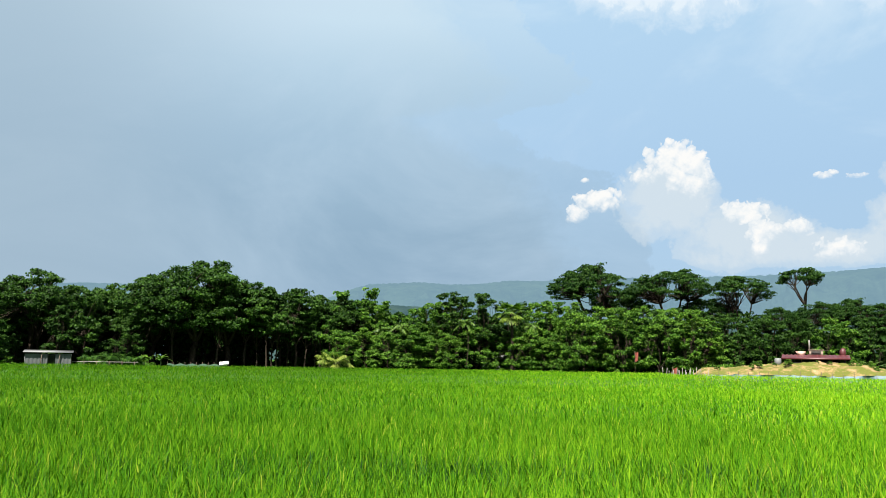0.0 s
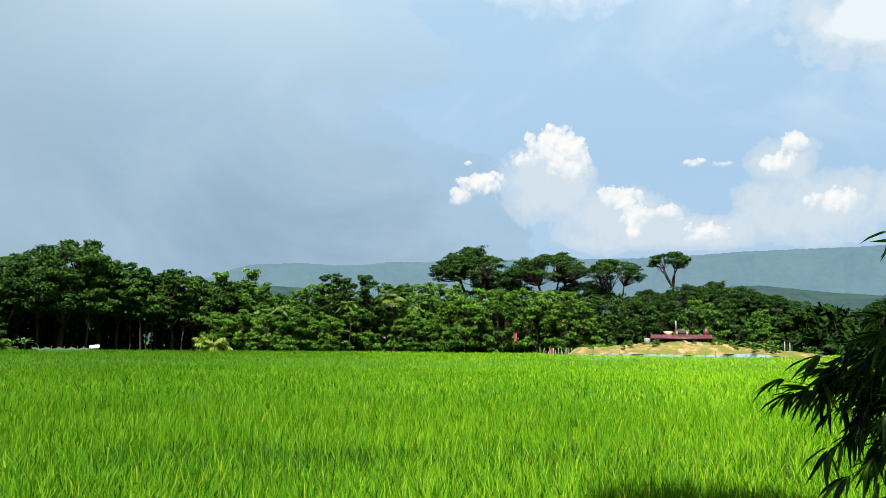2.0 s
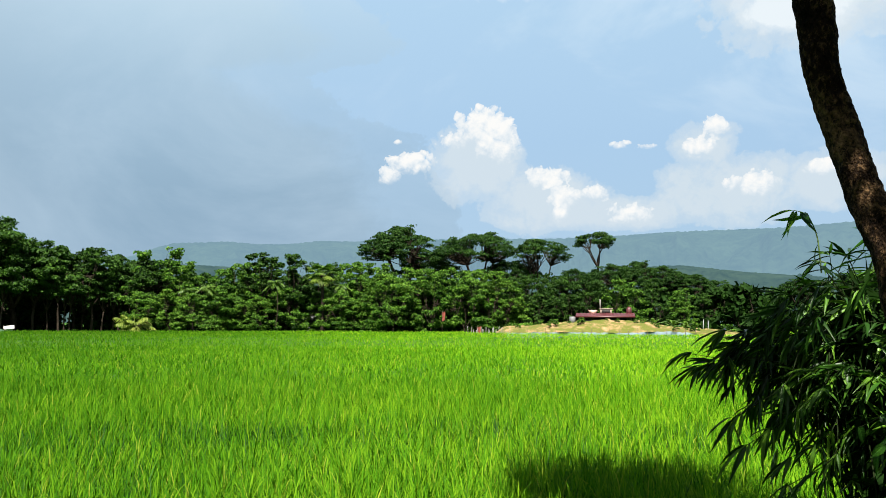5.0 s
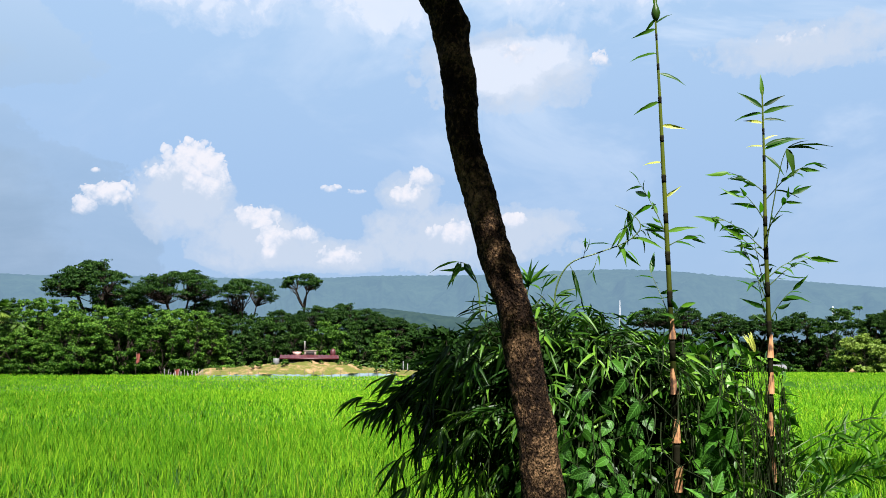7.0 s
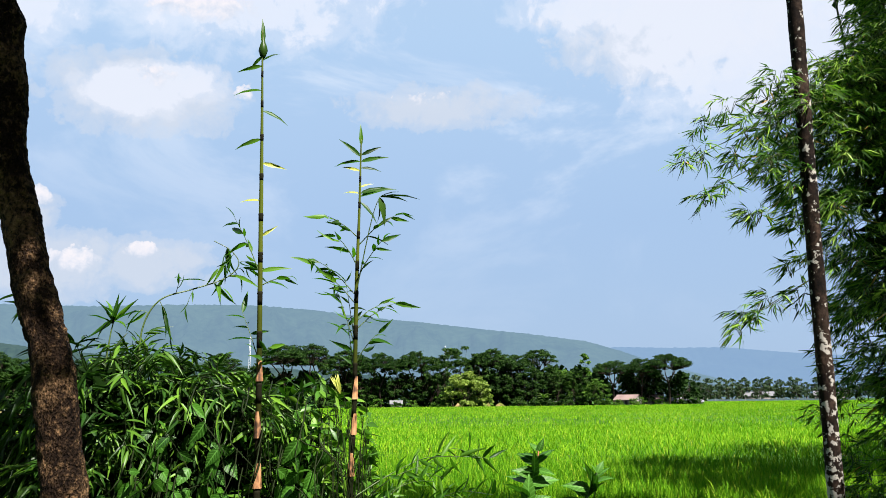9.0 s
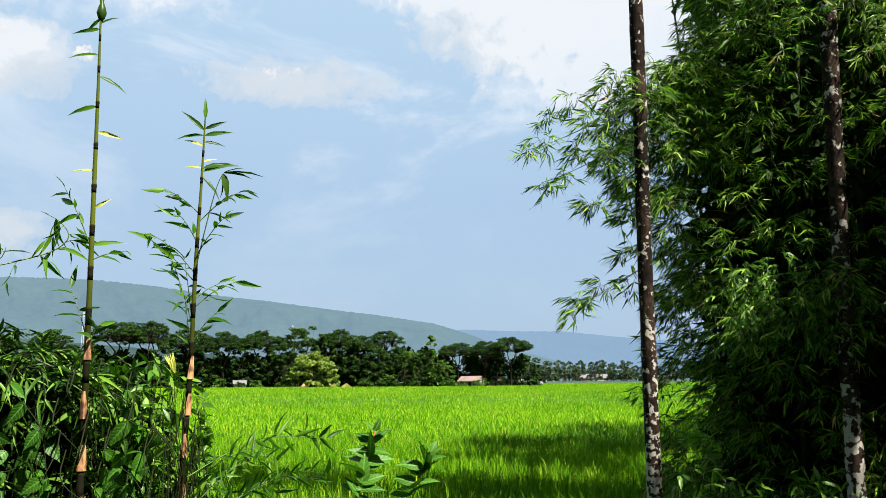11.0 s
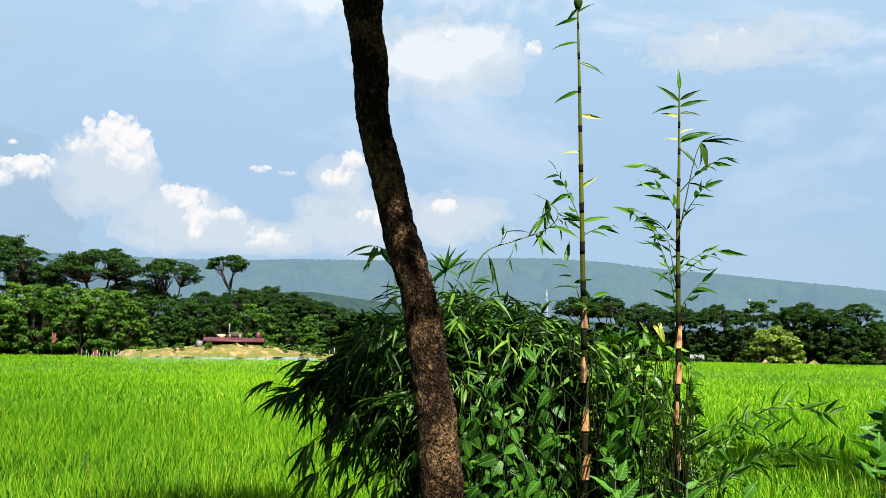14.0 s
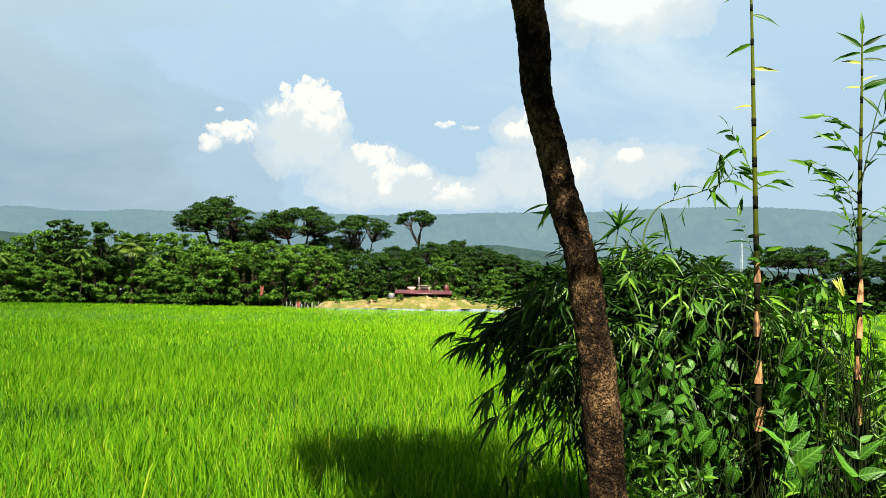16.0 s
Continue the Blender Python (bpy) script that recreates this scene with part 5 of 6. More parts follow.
def small_things():
    sheet = thing("white_sheet", "white plastic sheet lying at the edge of the rice", "sheet", at=polar(-16.7, 150, 0.75))
    sheet.rotation_euler = (0, 0, radians(17))
    v = [(x, y, 0.25 + 0.5 * (y > 0) + 0.06 * math.sin(3 * x)) for y in (-0.3, 0.2, 0.35) for x in np.linspace(-0.75, 0.75, 7)]
    part("cloth", Geo().add(v, [(r * 7 + i, r * 7 + i + 1, r * 7 + i + 8, r * 7 + i + 7) for r in range(2) for i in range(6)]).box((0, 0.3, 0.2), (1.1, 0.3, 0.7)), WHITE_CLOTH, sheet)
    fence = thing("net_fence", "torn green net fence at the edge of the rice", "fence")
    for k, a in enumerate(np.arange(-20.2, -16.9, 0.36)):
        p = polar(a, 151)
        part("stake", Geo().tube([p, p + Vector((0, 0, 1.3))], 0.04, 5), DARK_WOOD, fence)
    az = np.arange(-20.2, -16.9, 0.12)
    n = len(az)
    part("net", Geo().add([tuple(polar(a, 150.9, 0.3)) for a in az] + [tuple(polar(a, 150.9, 0.95 + 0.12 * math.sin(a * 9))) for a in az], [(i, i + 1, n + i + 1, n + i) for i in range(n - 1)]), plain("green net", (0.05, 0.11, 0.07), 0.7), fence)
    for az, d, z, w, h in ((10.35, 145, 2.6, 0.55, 1.5), (12.75, 138, 0.3, 0.7, 1.3)):
        rag = thing("red_cloth", "faded red cloth hanging at the field edge", "cloth", "red cloths", at=polar(az, d, z))
        rag.rotation_euler = (0, 0, radians(-az))
        xs = np.linspace(-w / 2, w / 2, 8)
        rows = [[(x * (1 - 0.2 * t), 0.1 * math.sin(9 * x + 4 * t), h * (1 - t) + 0.1 * math.sin(5 * x)) for x in xs] for t in np.linspace(0, 1, 5)]
        geo = Geo().add(sum(rows, []), [(r * 8 + i, r * 8 + i + 1, r * 8 + i + 9, r * 8 + i + 8) for r in range(4) for i in range(7)])
        geo.add([(x, y + 0.02, zz) for x, y, zz in sum(rows, [])], [(r * 8 + i, r * 8 + i + 8, r * 8 + i + 9, r * 8 + i + 1) for r in range(4) for i in range(7)])
        part("cloth", geo, RED_CLOTH, rag)
        part("pole", Geo().tube([(-w / 2, 0.05, -z - 0.1), (-w / 2, 0.05, h + 0.2)], 0.04, 5), DARK_WOOD, rag)
    stakes = thing("stake_fence", "short pale bamboo stakes at the field corner", "fence")
    rng = np.random.default_rng(2)
    for a in np.arange(12.0, 14.6, 0.17):
        p = polar(a, 131 + rng.normal(0, 0.6))
        part("stake", Geo().tube([p, p + Vector((rng.normal(0, 0.12), 0, rng.uniform(1.0, 1.9)))], 0.045, 5), PALE_WALL, stakes)
    for az, d, h in ((27.3, 150, 3.0), (27.6, 150, 2.8)):
        pole = thing("pole", "thin pale post beyond the mound", "pole", "posts beyond the mound", at=polar(az, d))
        part("post", Geo().tube([(0, 0, -0.1), (0, 0, h)], [0.09, 0.07], 6), PALE_METAL, pole)
    white = plain("white painted steel", (0.36, 0.37, 0.38), 0.5, 3.0, 0.1, 0.1)
    for az, d, h in ((41.6, 1250, 96), (54.5, 1250, 82)):
        mast = thing("mast", "white lattice mast on the hillside", "mast", "masts on the hillside", at=polar(az, d, 0))
        for k in range(4):
            a = k * math.pi / 2
            part("leg", Geo().tube([(3 * math.cos(a), 3 * math.sin(a), 0), (0.7 * math.cos(a), 0.7 * math.sin(a), h)], 0.16, 4), white, mast)
        for k in range(1, 12):
            z = h * k / 12
            r = 3 - 2.3 * k / 12
            part("brace", Geo().box((0, 0, z), (2 * r, 0.35, 0.35)), white, mast)
            part("brace", Geo().box((0, 0, z + 3), (0.35, 2 * r, 0.35)), white, mast)
    for az, d, w in ((55.4, 236, 4.2), (58.2, 236, 7.0), (57.4, 236, 3.0)):
        heap = thing("sand_heap", "small pale heap of sand at the field edge", "heap", "sand heaps", at=polar(az, d))
        m = 14
        v = [(w / 2 * r * math.cos(a) , 1.2 * r * math.sin(a), 1.7 * (1 - r) ** 0.8 + 0.12 * math.sin(5 * a + w)) for r in (1, 0.66, 0.33, 0.05) for a in np.arange(m) * 2 * math.pi / m]
        part("sand", Geo().add(v, [(k * m + i, k * m + (i + 1) % m, (k + 1) * m + (i + 1) % m, (k + 1) * m + i) for k in range(3) for i in range(m)]), MOUND, heap)
    far = thing("net_fence", "far white net fence on posts beyond the rice", "fence")
    for a in np.arange(70.5, 80, 0.45):
        p = polar(a, 473)
        part("post", Geo().tube([p, p + Vector((0, 0, 2.4))], 0.12, 4), PALE_WALL, far)
    az = np.arange(70.5, 80, 0.45)
    n = len(az)
    part("net", Geo().add([tuple(polar(a, 473, 0.7)) for a in az] + [tuple(polar(a, 473, 1.7 + 0.25 * math.sin(a * 5))) for a in az], [(i, i + 1, n + i + 1, n + i) for i in range(n - 1)]), BLUE_NET, far)


small_things()

# ---- the leaning tree close by ----
TRUNK_LINE = [(2.000, 2.000, 0.300), (1.985, 2.020, 1.200), (1.934, 2.048, 1.967), (1.931, 2.073, 2.105), (1.920, 2.107, 2.279), (1.909, 2.152, 2.460), (1.894, 2.241, 2.652), (1.881, 2.319, 2.856), (1.846, 2.355, 3.059), (1.837, 2.376, 3.269), (1.809, 2.408, 3.484), (1.795, 2.422, 3.572), (1.739, 2.460, 3.700), (1.550, 2.500, 4.200), (1.600, 2.500, 5.000)]


def smooth_line(points, count):
    """A smooth curve through a few points (Catmull-Rom)."""
    p = np.asarray(points, float)
    p = np.concatenate([[2 * p[0] - p[1]], p, [2 * p[-1] - p[-2]]])
    out = []
    for s in np.linspace(0, len(points) - 1 - 1e-6, count):
        k, t = int(s), s - int(s)
        a, b, c, d = p[k : k + 4]
        out.append(0.5 * (2 * b + (c - a) * t + (2 * a - 5 * b + 4 * c - d) * t**2 + (3 * b - 3 * c + d - a) * t**3))
    return np.array(out)


def build_leaning_tree():
    rng = np.random.default_rng(7)
    root = thing("leaning_tree", "dark rough-barked tree trunk curving upwards beside the path", "tree")
    line = smooth_line(TRUNK_LINE, 260)
    base = Geo().tube(line, np.interp(line[:, 2], [0.3, 1.0, 1.9, 2.4, 3.0, 3.6, 5.0], [0.11, 0.075, 0.063, 0.0585, 0.0575, 0.061, 0.05]), 56)
    data = base.mesh("trunk")
    # knobbly, furrowed bark
    axis = np.repeat(line, 56, axis=0)
    for v, c in zip(data.vertices, axis):
        p = v.co
        out = (p - Vector(c)).normalized()
        lump = noise.fractal(Vector((p.x * 9, p.y * 9, p.z * 5)), 0.8, 2.1, 4)
        rough = noise.fractal(Vector((p.x * 60, p.y * 60, p.z * 34)), 0.7, 2.0, 3)
        knob = 0.024 * math.exp(-(((p.z - 3.5) / 0.05) ** 2)) * max(0.0, out.x * 0.83 - out.y * 0.56) ** 2
        v.co = p + out * (0.006 * lump + 0.0045 * rough + knob)
    part("trunk", data, TRUNK_BARK, root)
    # limbs and a crown above
    wood, crown = Geo(), Geo()
    # where the limbs end: the reach of x, y and z of three groups
    reach = [((1.4, 3.1), (3.3, 4.15), (6.3, 6.8))] * 5 + [((1.6, 2.4), (1.8, 2.6), (6.0, 6.6))] + [((1.15, 1.6), (0.15, 1.2), (5.4, 5.8))] * 4
    for k, box in enumerate(reach):
        start = line[-1] - (0, 0, 0.05 * k)
        end = np.array([rng.uniform(*side) for side in box])
        path = limb(rng, start, end, 0.08)
        wood.tube(path, np.linspace(0.045, 0.014, 7), 7)
        for j in range(14):
            c = path[3 + j % 4] + rng.normal(0, 0.3, 3) + (0, 0, 0.3)
            wood.tube(limb(rng, path[3 + j % 4], c, 0.1, 4), [0.012, 0.01, 0.008, 0.004], 4, False)
            where, face = puff(rng, c, (0.42, 0.42, 0.25), 90)
            along = unit(rng.normal(0, 1, (90, 3)) - (0, 0, 0.5))
            crown.batch(*LANCE_FAR, where, along, face, np.tile((0.07, 0.17, 0.17), (90, 1)))
    part("limb", wood, TRUNK_BARK, root)
    part("crown", crown, BUSH_LEAF, root, "dark green leafy crown overhead", False)


build_leaning_tree()


# ---- bamboo ----
SPOT = Vector((0.3, -0.18, 2.25))     # where one stands before the bush
SPOT_EAST = Vector((0.56, -0.27, 2.28))   # and before the bamboo clump


def near(az, dist, el, spot=SPOT):
    """A place by bearing, distance and height angle from a spot on the path."""
    return np.array(spot + polar(az, dist, dist * math.tan(radians(el))))


def spray(rng, wood, leaves, start, out, length, count, leaf, sag=0.5, width=0.13, thick=0.004):
    """A leafy twig: it arches over, and carries leaves to both sides that hang at the tip. leaves gathers places, ways and sizes."""
    t = np.linspace(0, 1, 7)
    out = unit(out)
    path = np.asarray(start) + out * (t * length)[:, None] + np.array([0, 0, -1.0]) * (sag * length * t**2)[:, None]
    if thick:
        wood.tube(path[::2], np.linspace(thick, thick * 0.3, 4), 3, False)
    s = np.clip(np.linspace(0.2, 1.0, count) + rng.normal(0, 0.03, count), 0.1, 1)
    spot = np.stack([np.interp(s, t, path[:, k]) for k in range(3)], -1)
    ahead = unit(np.stack([np.interp(s, t, np.gradient(path[:, k])) for k in range(3)], -1))
    side = unit(np.cross(ahead, (0, 0, 1)) + 1e-6) * np.where(np.arange(count) % 2, 1, -1)[:, None]
    ways = unit(ahead * 0.8 + side * rng.uniform(0.3, 0.9, (count, 1)) + (0, 0, -0.4) + rng.normal(0, 0.25, (count, 3)))
    size = leaf * rng.uniform(0.55, 1.2, count)
    for p, w, z in zip(spot, ways, size):
        leaves.append((p, w, z, width * z))
    return path


def fan(rng, leaves, tip, way, count, leaf, width=0.14, spread=1.15):
    """A spread of leaves at a twig's end: they splay out like fingers and bend down."""
    way = unit(way)
    side = unit(np.cross(way, rng.normal(0, 0.5, 3) + (0, 0, 1)))
    for a in np.linspace(-spread, spread, count) + rng.normal(0, 0.12, count):
        w = unit(way * math.cos(a) + side * math.sin(a) + rng.normal(0, 0.14, 3) + (0, 0, -0.3))
        z = leaf * rng.uniform(0.65, 1.15) * (1 - 0.22 * abs(a))
        leaves.append((np.asarray(tip) - way * 0.05 * rng.random(), w, z, width * z))


def leaf_mesh(leaves, shape, rng, tilt=0.5):
    p, w = np.array([v[0] for v in leaves]), np.array([v[1] for v in leaves])
    size = np.array([(v[3], v[2], v[2]) for v in leaves])
    up = np.array([0, 0, 1.0]) + rng.normal(0, tilt, (len(p), 3))
    return Geo().batch(*shape, p, w, up, size)


def basis(p, along, up, size):
    """The pose of one leaf whose mesh runs along y."""
    y = Vector(along).normalized()
    x = y.cross(Vector(up)).normalized()
    z = x.cross(y)
    return Matrix(((x[0] * size[0], y[0] * size[1], z[0] * size[2], p[0]), (x[1] * size[0], y[1] * size[1], z[1] * size[2], p[1]),
                   (x[2] * size[0], y[2] * size[1], z[2] * size[2], p[2]), (0, 0, 0, 1)))


def single_mesh(name, shape, mat):
    data = Geo().add(*shape).mesh(name)
    data.materials.append(mat)
    return data


SLIM = (np.array([(0, 0, 0), (-0.3, 0.12, 0.03), (0, 0.14, 0), (0.3, 0.12, 0.03), (-0.45, 0.32, 0.03), (0, 0.34, -0.01), (0.45, 0.32, 0.03), (-0.26, 0.66, -0.03), (0, 0.68, -0.08), (0.26, 0.66, -0.03), (0.02, 1, -0.2)]),
        np.array([(0, 2, 1), (0, 3, 2), (1, 2, 5), (1, 5, 4), (2, 3, 6), (2, 6, 5), (4, 5, 8), (4, 8, 7), (5, 6, 9), (5, 9, 8), (7, 8, 10), (8, 9, 10)]))
LANCE_ONE = single_mesh("bamboo_leaf", SLIM, SINGLE_LEAF)
LANCE_SHOOT = single_mesh("shoot_leaf", SLIM, SHOOT_LEAF)
LANCE_YELLOW = single_mesh("yellow_leaf", SLIM, YOUNG)


def leaf_objects(leaves, data, parent, rng, name="leaf", tilt=0.5):
    for p, w, length, width in leaves:
        ob = new(name, data)
        ob.parent = parent
        ob.matrix_basis = basis(p, w, Vector((0, 0, 1)) + Vector(rng.normal(0, tilt, 3)), (width, length, length))


def ovate(name, mat, wide=0.5, heart=0.06):
    """A broad pointed leaf with a folded, wavy blade."""
    rows = [(0.0, 0.0), (0.02, 0.3), (0.12, 0.78), (0.28, 1.0), (0.45, 0.95), (0.62, 0.72), (0.78, 0.42), (0.88, 0.2), (1.0, 0.0)]
    v, f = [], []
    for k, (y, w) in enumerate(rows):
        for j in (-2, -1, 0, 1, 2):
            x = j / 2 * w * wide
            z = 0.16 * abs(x) - 0.28 * y * y + 0.012 * math.sin(9 * y + 3 * j)
            v.append((x, y - heart * (abs(j) / 2) * (1 if y < 0.2 else 0), z))
    for k in range(len(rows) - 1):
        for j in range(4):
            f.append((k * 5 + j, k * 5 + j + 1, k * 5 + j + 6, k * 5 + j + 5))
    data = Geo().add(v, f).mesh(name)
    data.materials.append(mat)
    return data


OVATE_VINE = ovate("vine_leaf", VINE_LEAF, wide=0.28)
OVATE_BROAD = ovate("broad_leaf", BROAD_LEAF, wide=0.24, heart=0.0)


SHOOT_FEET = [(3.753, 3.285), (4.288, 3.097)]


def crowds_shoot(p, way, length):
    """Whether a leaf would grow in the gap on the south-west side of a young shoot."""
    c = np.array(p) + np.array(way) * (0.5 * length)
    for x, y in SHOOT_FEET:
        out = np.array([-x, -y]) / math.hypot(x, y)
        off = c[:2] - (x, y)
        along, side = float(off @ out), abs(float(off[0] * out[1] - off[1] * out[0]))
        if -0.08 < along < 1.1 and side < 0.075 + 0.14 * max(along, 0):
            return True
    return False


def build_bamboo_bush():
    """The low leafy bamboo behind the leaning tree: dense arching branches, with drooping hands of leaves to the west."""
    rng = np.random.default_rng(17)
    root = thing("bamboo_bush", "low dense bamboo bush with drooping dark green leaves", "bamboo")
    wood, leaves, single = Geo(), [], []
    hub = np.array(SPOT + polar(37, 6.0)) * (1, 1, 0) + (0, 0, 0.3)
    crest = lambda az: np.interp(az, [25, 27, 29, 31.5, 33.5, 35, 37, 40, 42, 46], [-2.9, -1.3, 0.6, 2.0, 3.2, 3.8, 3.4, 2.8, 2.0, 0.8])

    def branch(az, el, d):
        tip = near(az, d, el)
        start = hub + (tip - hub) * rng.uniform(0.25, 0.5)
        start[2] = max(0.5, start[2] + 0.4)
        mid = (start + tip) / 2 + np.array([0, 0, 0.26])
        stem = smooth_line([hub + rng.normal(0, 0.18, 3) * (1, 1, 0), start, mid, tip], 12)
        wood.tube(stem, np.linspace(0.009, 0.0022, 12), 5, False)
        return stem, tip, start

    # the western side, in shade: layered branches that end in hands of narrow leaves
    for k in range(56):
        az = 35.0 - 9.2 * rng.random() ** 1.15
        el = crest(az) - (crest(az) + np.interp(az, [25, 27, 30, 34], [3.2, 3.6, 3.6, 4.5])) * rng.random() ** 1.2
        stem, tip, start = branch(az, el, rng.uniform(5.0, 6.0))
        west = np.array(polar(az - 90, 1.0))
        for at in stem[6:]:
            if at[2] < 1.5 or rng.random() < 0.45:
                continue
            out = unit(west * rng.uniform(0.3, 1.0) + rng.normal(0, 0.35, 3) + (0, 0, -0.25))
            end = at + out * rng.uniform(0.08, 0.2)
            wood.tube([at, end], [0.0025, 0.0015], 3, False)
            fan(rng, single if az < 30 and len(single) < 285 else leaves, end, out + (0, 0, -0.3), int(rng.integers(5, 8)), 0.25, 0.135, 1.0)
    # thin twigs that hang low before the rice
    for k in range(14):
        az, el = rng.uniform(26.0, 34.5), rng.uniform(-12.0, -5.5)
        tip = near(az, rng.uniform(4.9, 5.6), el)
        west = np.array(polar(az - 90, 1.0))
        start = hub * (1, 1, 0) + (tip - hub) * (0.55, 0.55, 0) + (0, 0, tip[2] + 0.35)
        line = smooth_line([hub + rng.normal(0, 0.15, 3) * (1, 1, 0), start, tip - west * 0.25 + (0, 0, 0.18), tip], 14)
        wood.tube(line, np.linspace(0.006, 0.0018, 14), 4, False)
        for at in line[[9, 11, 13]]:
            fan(rng, leaves, at, west * 0.6 + rng.normal(0, 0.25, 3) + (0, 0, -0.75), int(rng.integers(4, 7)), 0.25, 0.135, 0.85)
    # the sunlit top and front: short sprays to all sides
    for k in range(170):
        az = rng.uniform(32.5, 46)
        low = np.interp(az, [33.4, 35.5, 46], [-6.0, -10.5, -13.0])
        el = crest(az) - (crest(az) - low) * rng.random() ** 1.35
        stem, tip, start = branch(az, el, rng.uniform(4.9, 6.2))
        for s in range(8):
            at = stem[4 + s]
            if at[2] < 1.1:
                continue
            out = unit(unit(tip - start) * 0.45 + rng.normal(0, 0.6, 3) + (0, 0, -0.05))
            if s % 2:
                spray(rng, wood, leaves, at, out, rng.uniform(0.18, 0.32), int(rng.integers(5, 8)), 0.17, rng.uniform(0.2, 0.6), 0.15)
            else:
                tip2 = at + out * rng.uniform(0.1, 0.22)
                wood.tube([at, tip2], [0.003, 0.002], 3, False)
                fan(rng, leaves, tip2, out * (1, 1, 0.4) + (0, 0, -0.1), int(rng.integers(5, 8)), 0.19, 0.14)
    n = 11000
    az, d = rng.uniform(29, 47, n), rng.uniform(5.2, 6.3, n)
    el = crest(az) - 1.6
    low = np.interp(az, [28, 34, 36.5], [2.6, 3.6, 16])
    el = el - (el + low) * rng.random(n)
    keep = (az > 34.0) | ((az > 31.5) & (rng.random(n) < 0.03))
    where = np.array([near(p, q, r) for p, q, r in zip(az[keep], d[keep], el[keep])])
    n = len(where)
    part("inner_foliage", Geo().batch(*LANCE_FAR, where, rng.normal(0, 1, (n, 3)) - (0, 0, 0.6), rng.normal(0, 1, (n, 3)), np.tile((0.05, 0.24, 0.24), (n, 1))), INNER_LEAF, root, "inner leaves painted dark for shade inside the bush")
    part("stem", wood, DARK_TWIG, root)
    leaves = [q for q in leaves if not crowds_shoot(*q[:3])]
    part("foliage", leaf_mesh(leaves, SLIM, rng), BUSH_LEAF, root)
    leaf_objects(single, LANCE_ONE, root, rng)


build_bamboo_bush()


def build_vine():
    """Climbing vine with broad veined leaves over the front of the bush, hung in strings."""
    rng = np.random.default_rng(23)
    root = thing("climbing_vine", "climbing vine with broad veined green leaves over the bush", "vine")
    wood = Geo()
    for k in range(92):
        az = rng.uniform(36.6, 49.5)
        top = np.interp(az, [36.6, 39, 42, 44, 47, 50], [-3.5, 0.4, 1.4, 1.2, 0.2, -1.5])
        el = top - (top + 11.5) * (k / 92) ** 0.9
        p = near(az, rng.uniform(4.5, 5.05), el)
        run = unit(np.append(rng.normal(0, 0.7, 2), -0.8)) * rng.uniform(0.22, 0.36)
        line = smooth_line([p + np.array(polar(az, 0.35, 0.1)), p, p + run * 0.5 + rng.normal(0, 0.02, 3), p + run], 10)
        wood.tube(line, np.linspace(0.004, 0.002, 10), 4, False)
        towards = np.array([-math.sin(radians(az)), -math.cos(radians(az)), 0.55])
        for j, at in enumerate(line[[3, 5, 7, 9]]):
            face = unit(towards + rng.normal(0, 0.42, 3))
            side = unit(np.cross(face, (0, 0, 1))) * (1 if j % 2 else -1)
            way = unit(side * rng.uniform(0.3, 1.0) + np.array([0, 0, -0.75]) + rng.normal(0, 0.25, 3))
            size = rng.uniform(0.08, 0.132) * (1.0 if j else 0.8)
            if crowds_shoot(at, way, size):
                continue
            ob = new("leaf", OVATE_VINE)
            ob.parent = root
            ob.matrix_basis = basis(at, way, face, (size, size, size))
    for k in range(14):
        az = 37.5 + k
        foot = np.array(polar(az, 5.2, 0.4))
        wood.tube(smooth_line([foot, foot + rng.normal(0, 0.15, 3) + (0, 0, 0.8), np.array(polar(az + rng.normal(0, 1), 5.4, 2.2))], 12), np.linspace(0.008, 0.004, 12), 5, False)
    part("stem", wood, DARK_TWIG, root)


build_vine()


def build_weeds(name, label, az_range, d_range, el_range, count, leaf, mat, seed, up=0.2, wide=0.3, shape=LANCE, spot=SPOT, bare=3):
    """A thicket of fine leafy weeds: upright stems with leaves all along."""
    rng = np.random.default_rng(seed)
    root = thing(name, label, "weeds", kind="stuff")
    wood, leaves = Geo(), []
    for k in range(count):
        az, d = rng.uniform(*az_range), rng.uniform(*d_range)
        el = rng.uniform(*el_range)
        tip = near(az, d, el, spot)
        foot = near(az + rng.normal(0, 1.5), d + 0.15, 0, spot) * (1, 1, 0) + (0, 0, 0.3)
        stem = smooth_line([foot, (foot + tip) / 2 + rng.normal(0, 0.07, 3), tip], 10)
        wood.tube(stem, np.linspace(0.006, 0.002, 10), 4, False)
        for at in stem[bare:]:
            for j in range(3):
                way = unit(rng.normal(0, 1, 3) + (0, 0, up))
                z = leaf * rng.uniform(0.6, 1.25)
                leaves.append((at, way, z, wide * z))
    leaves = [q for q in leaves if not crowds_shoot(*q[:3])]
    part("stem", wood, DARK_TWIG, root)
    part("foliage", leaf_mesh(leaves, shape, rng), mat, root)


build_weeds("weeds", "tall leafy weeds growing beside the bamboo shoots", (44.0, 51.6), (4.9, 5.9), (-9, 1.5), 400, 0.095, WEED_LEAF, 31, 0.3, 0.38)
build_weeds("weeds", "dark undergrowth below the bamboo bush", (36.5, 54), (4.7, 5.6), (-16, -5), 180, 0.12, BUSH_LEAF, 32)
build_weeds("weeds", "bright low weeds in front of the bush", (36.5, 49), (4.0, 4.6), (-14.5, -9), 120, 0.085, WEED_LEAF, 33)


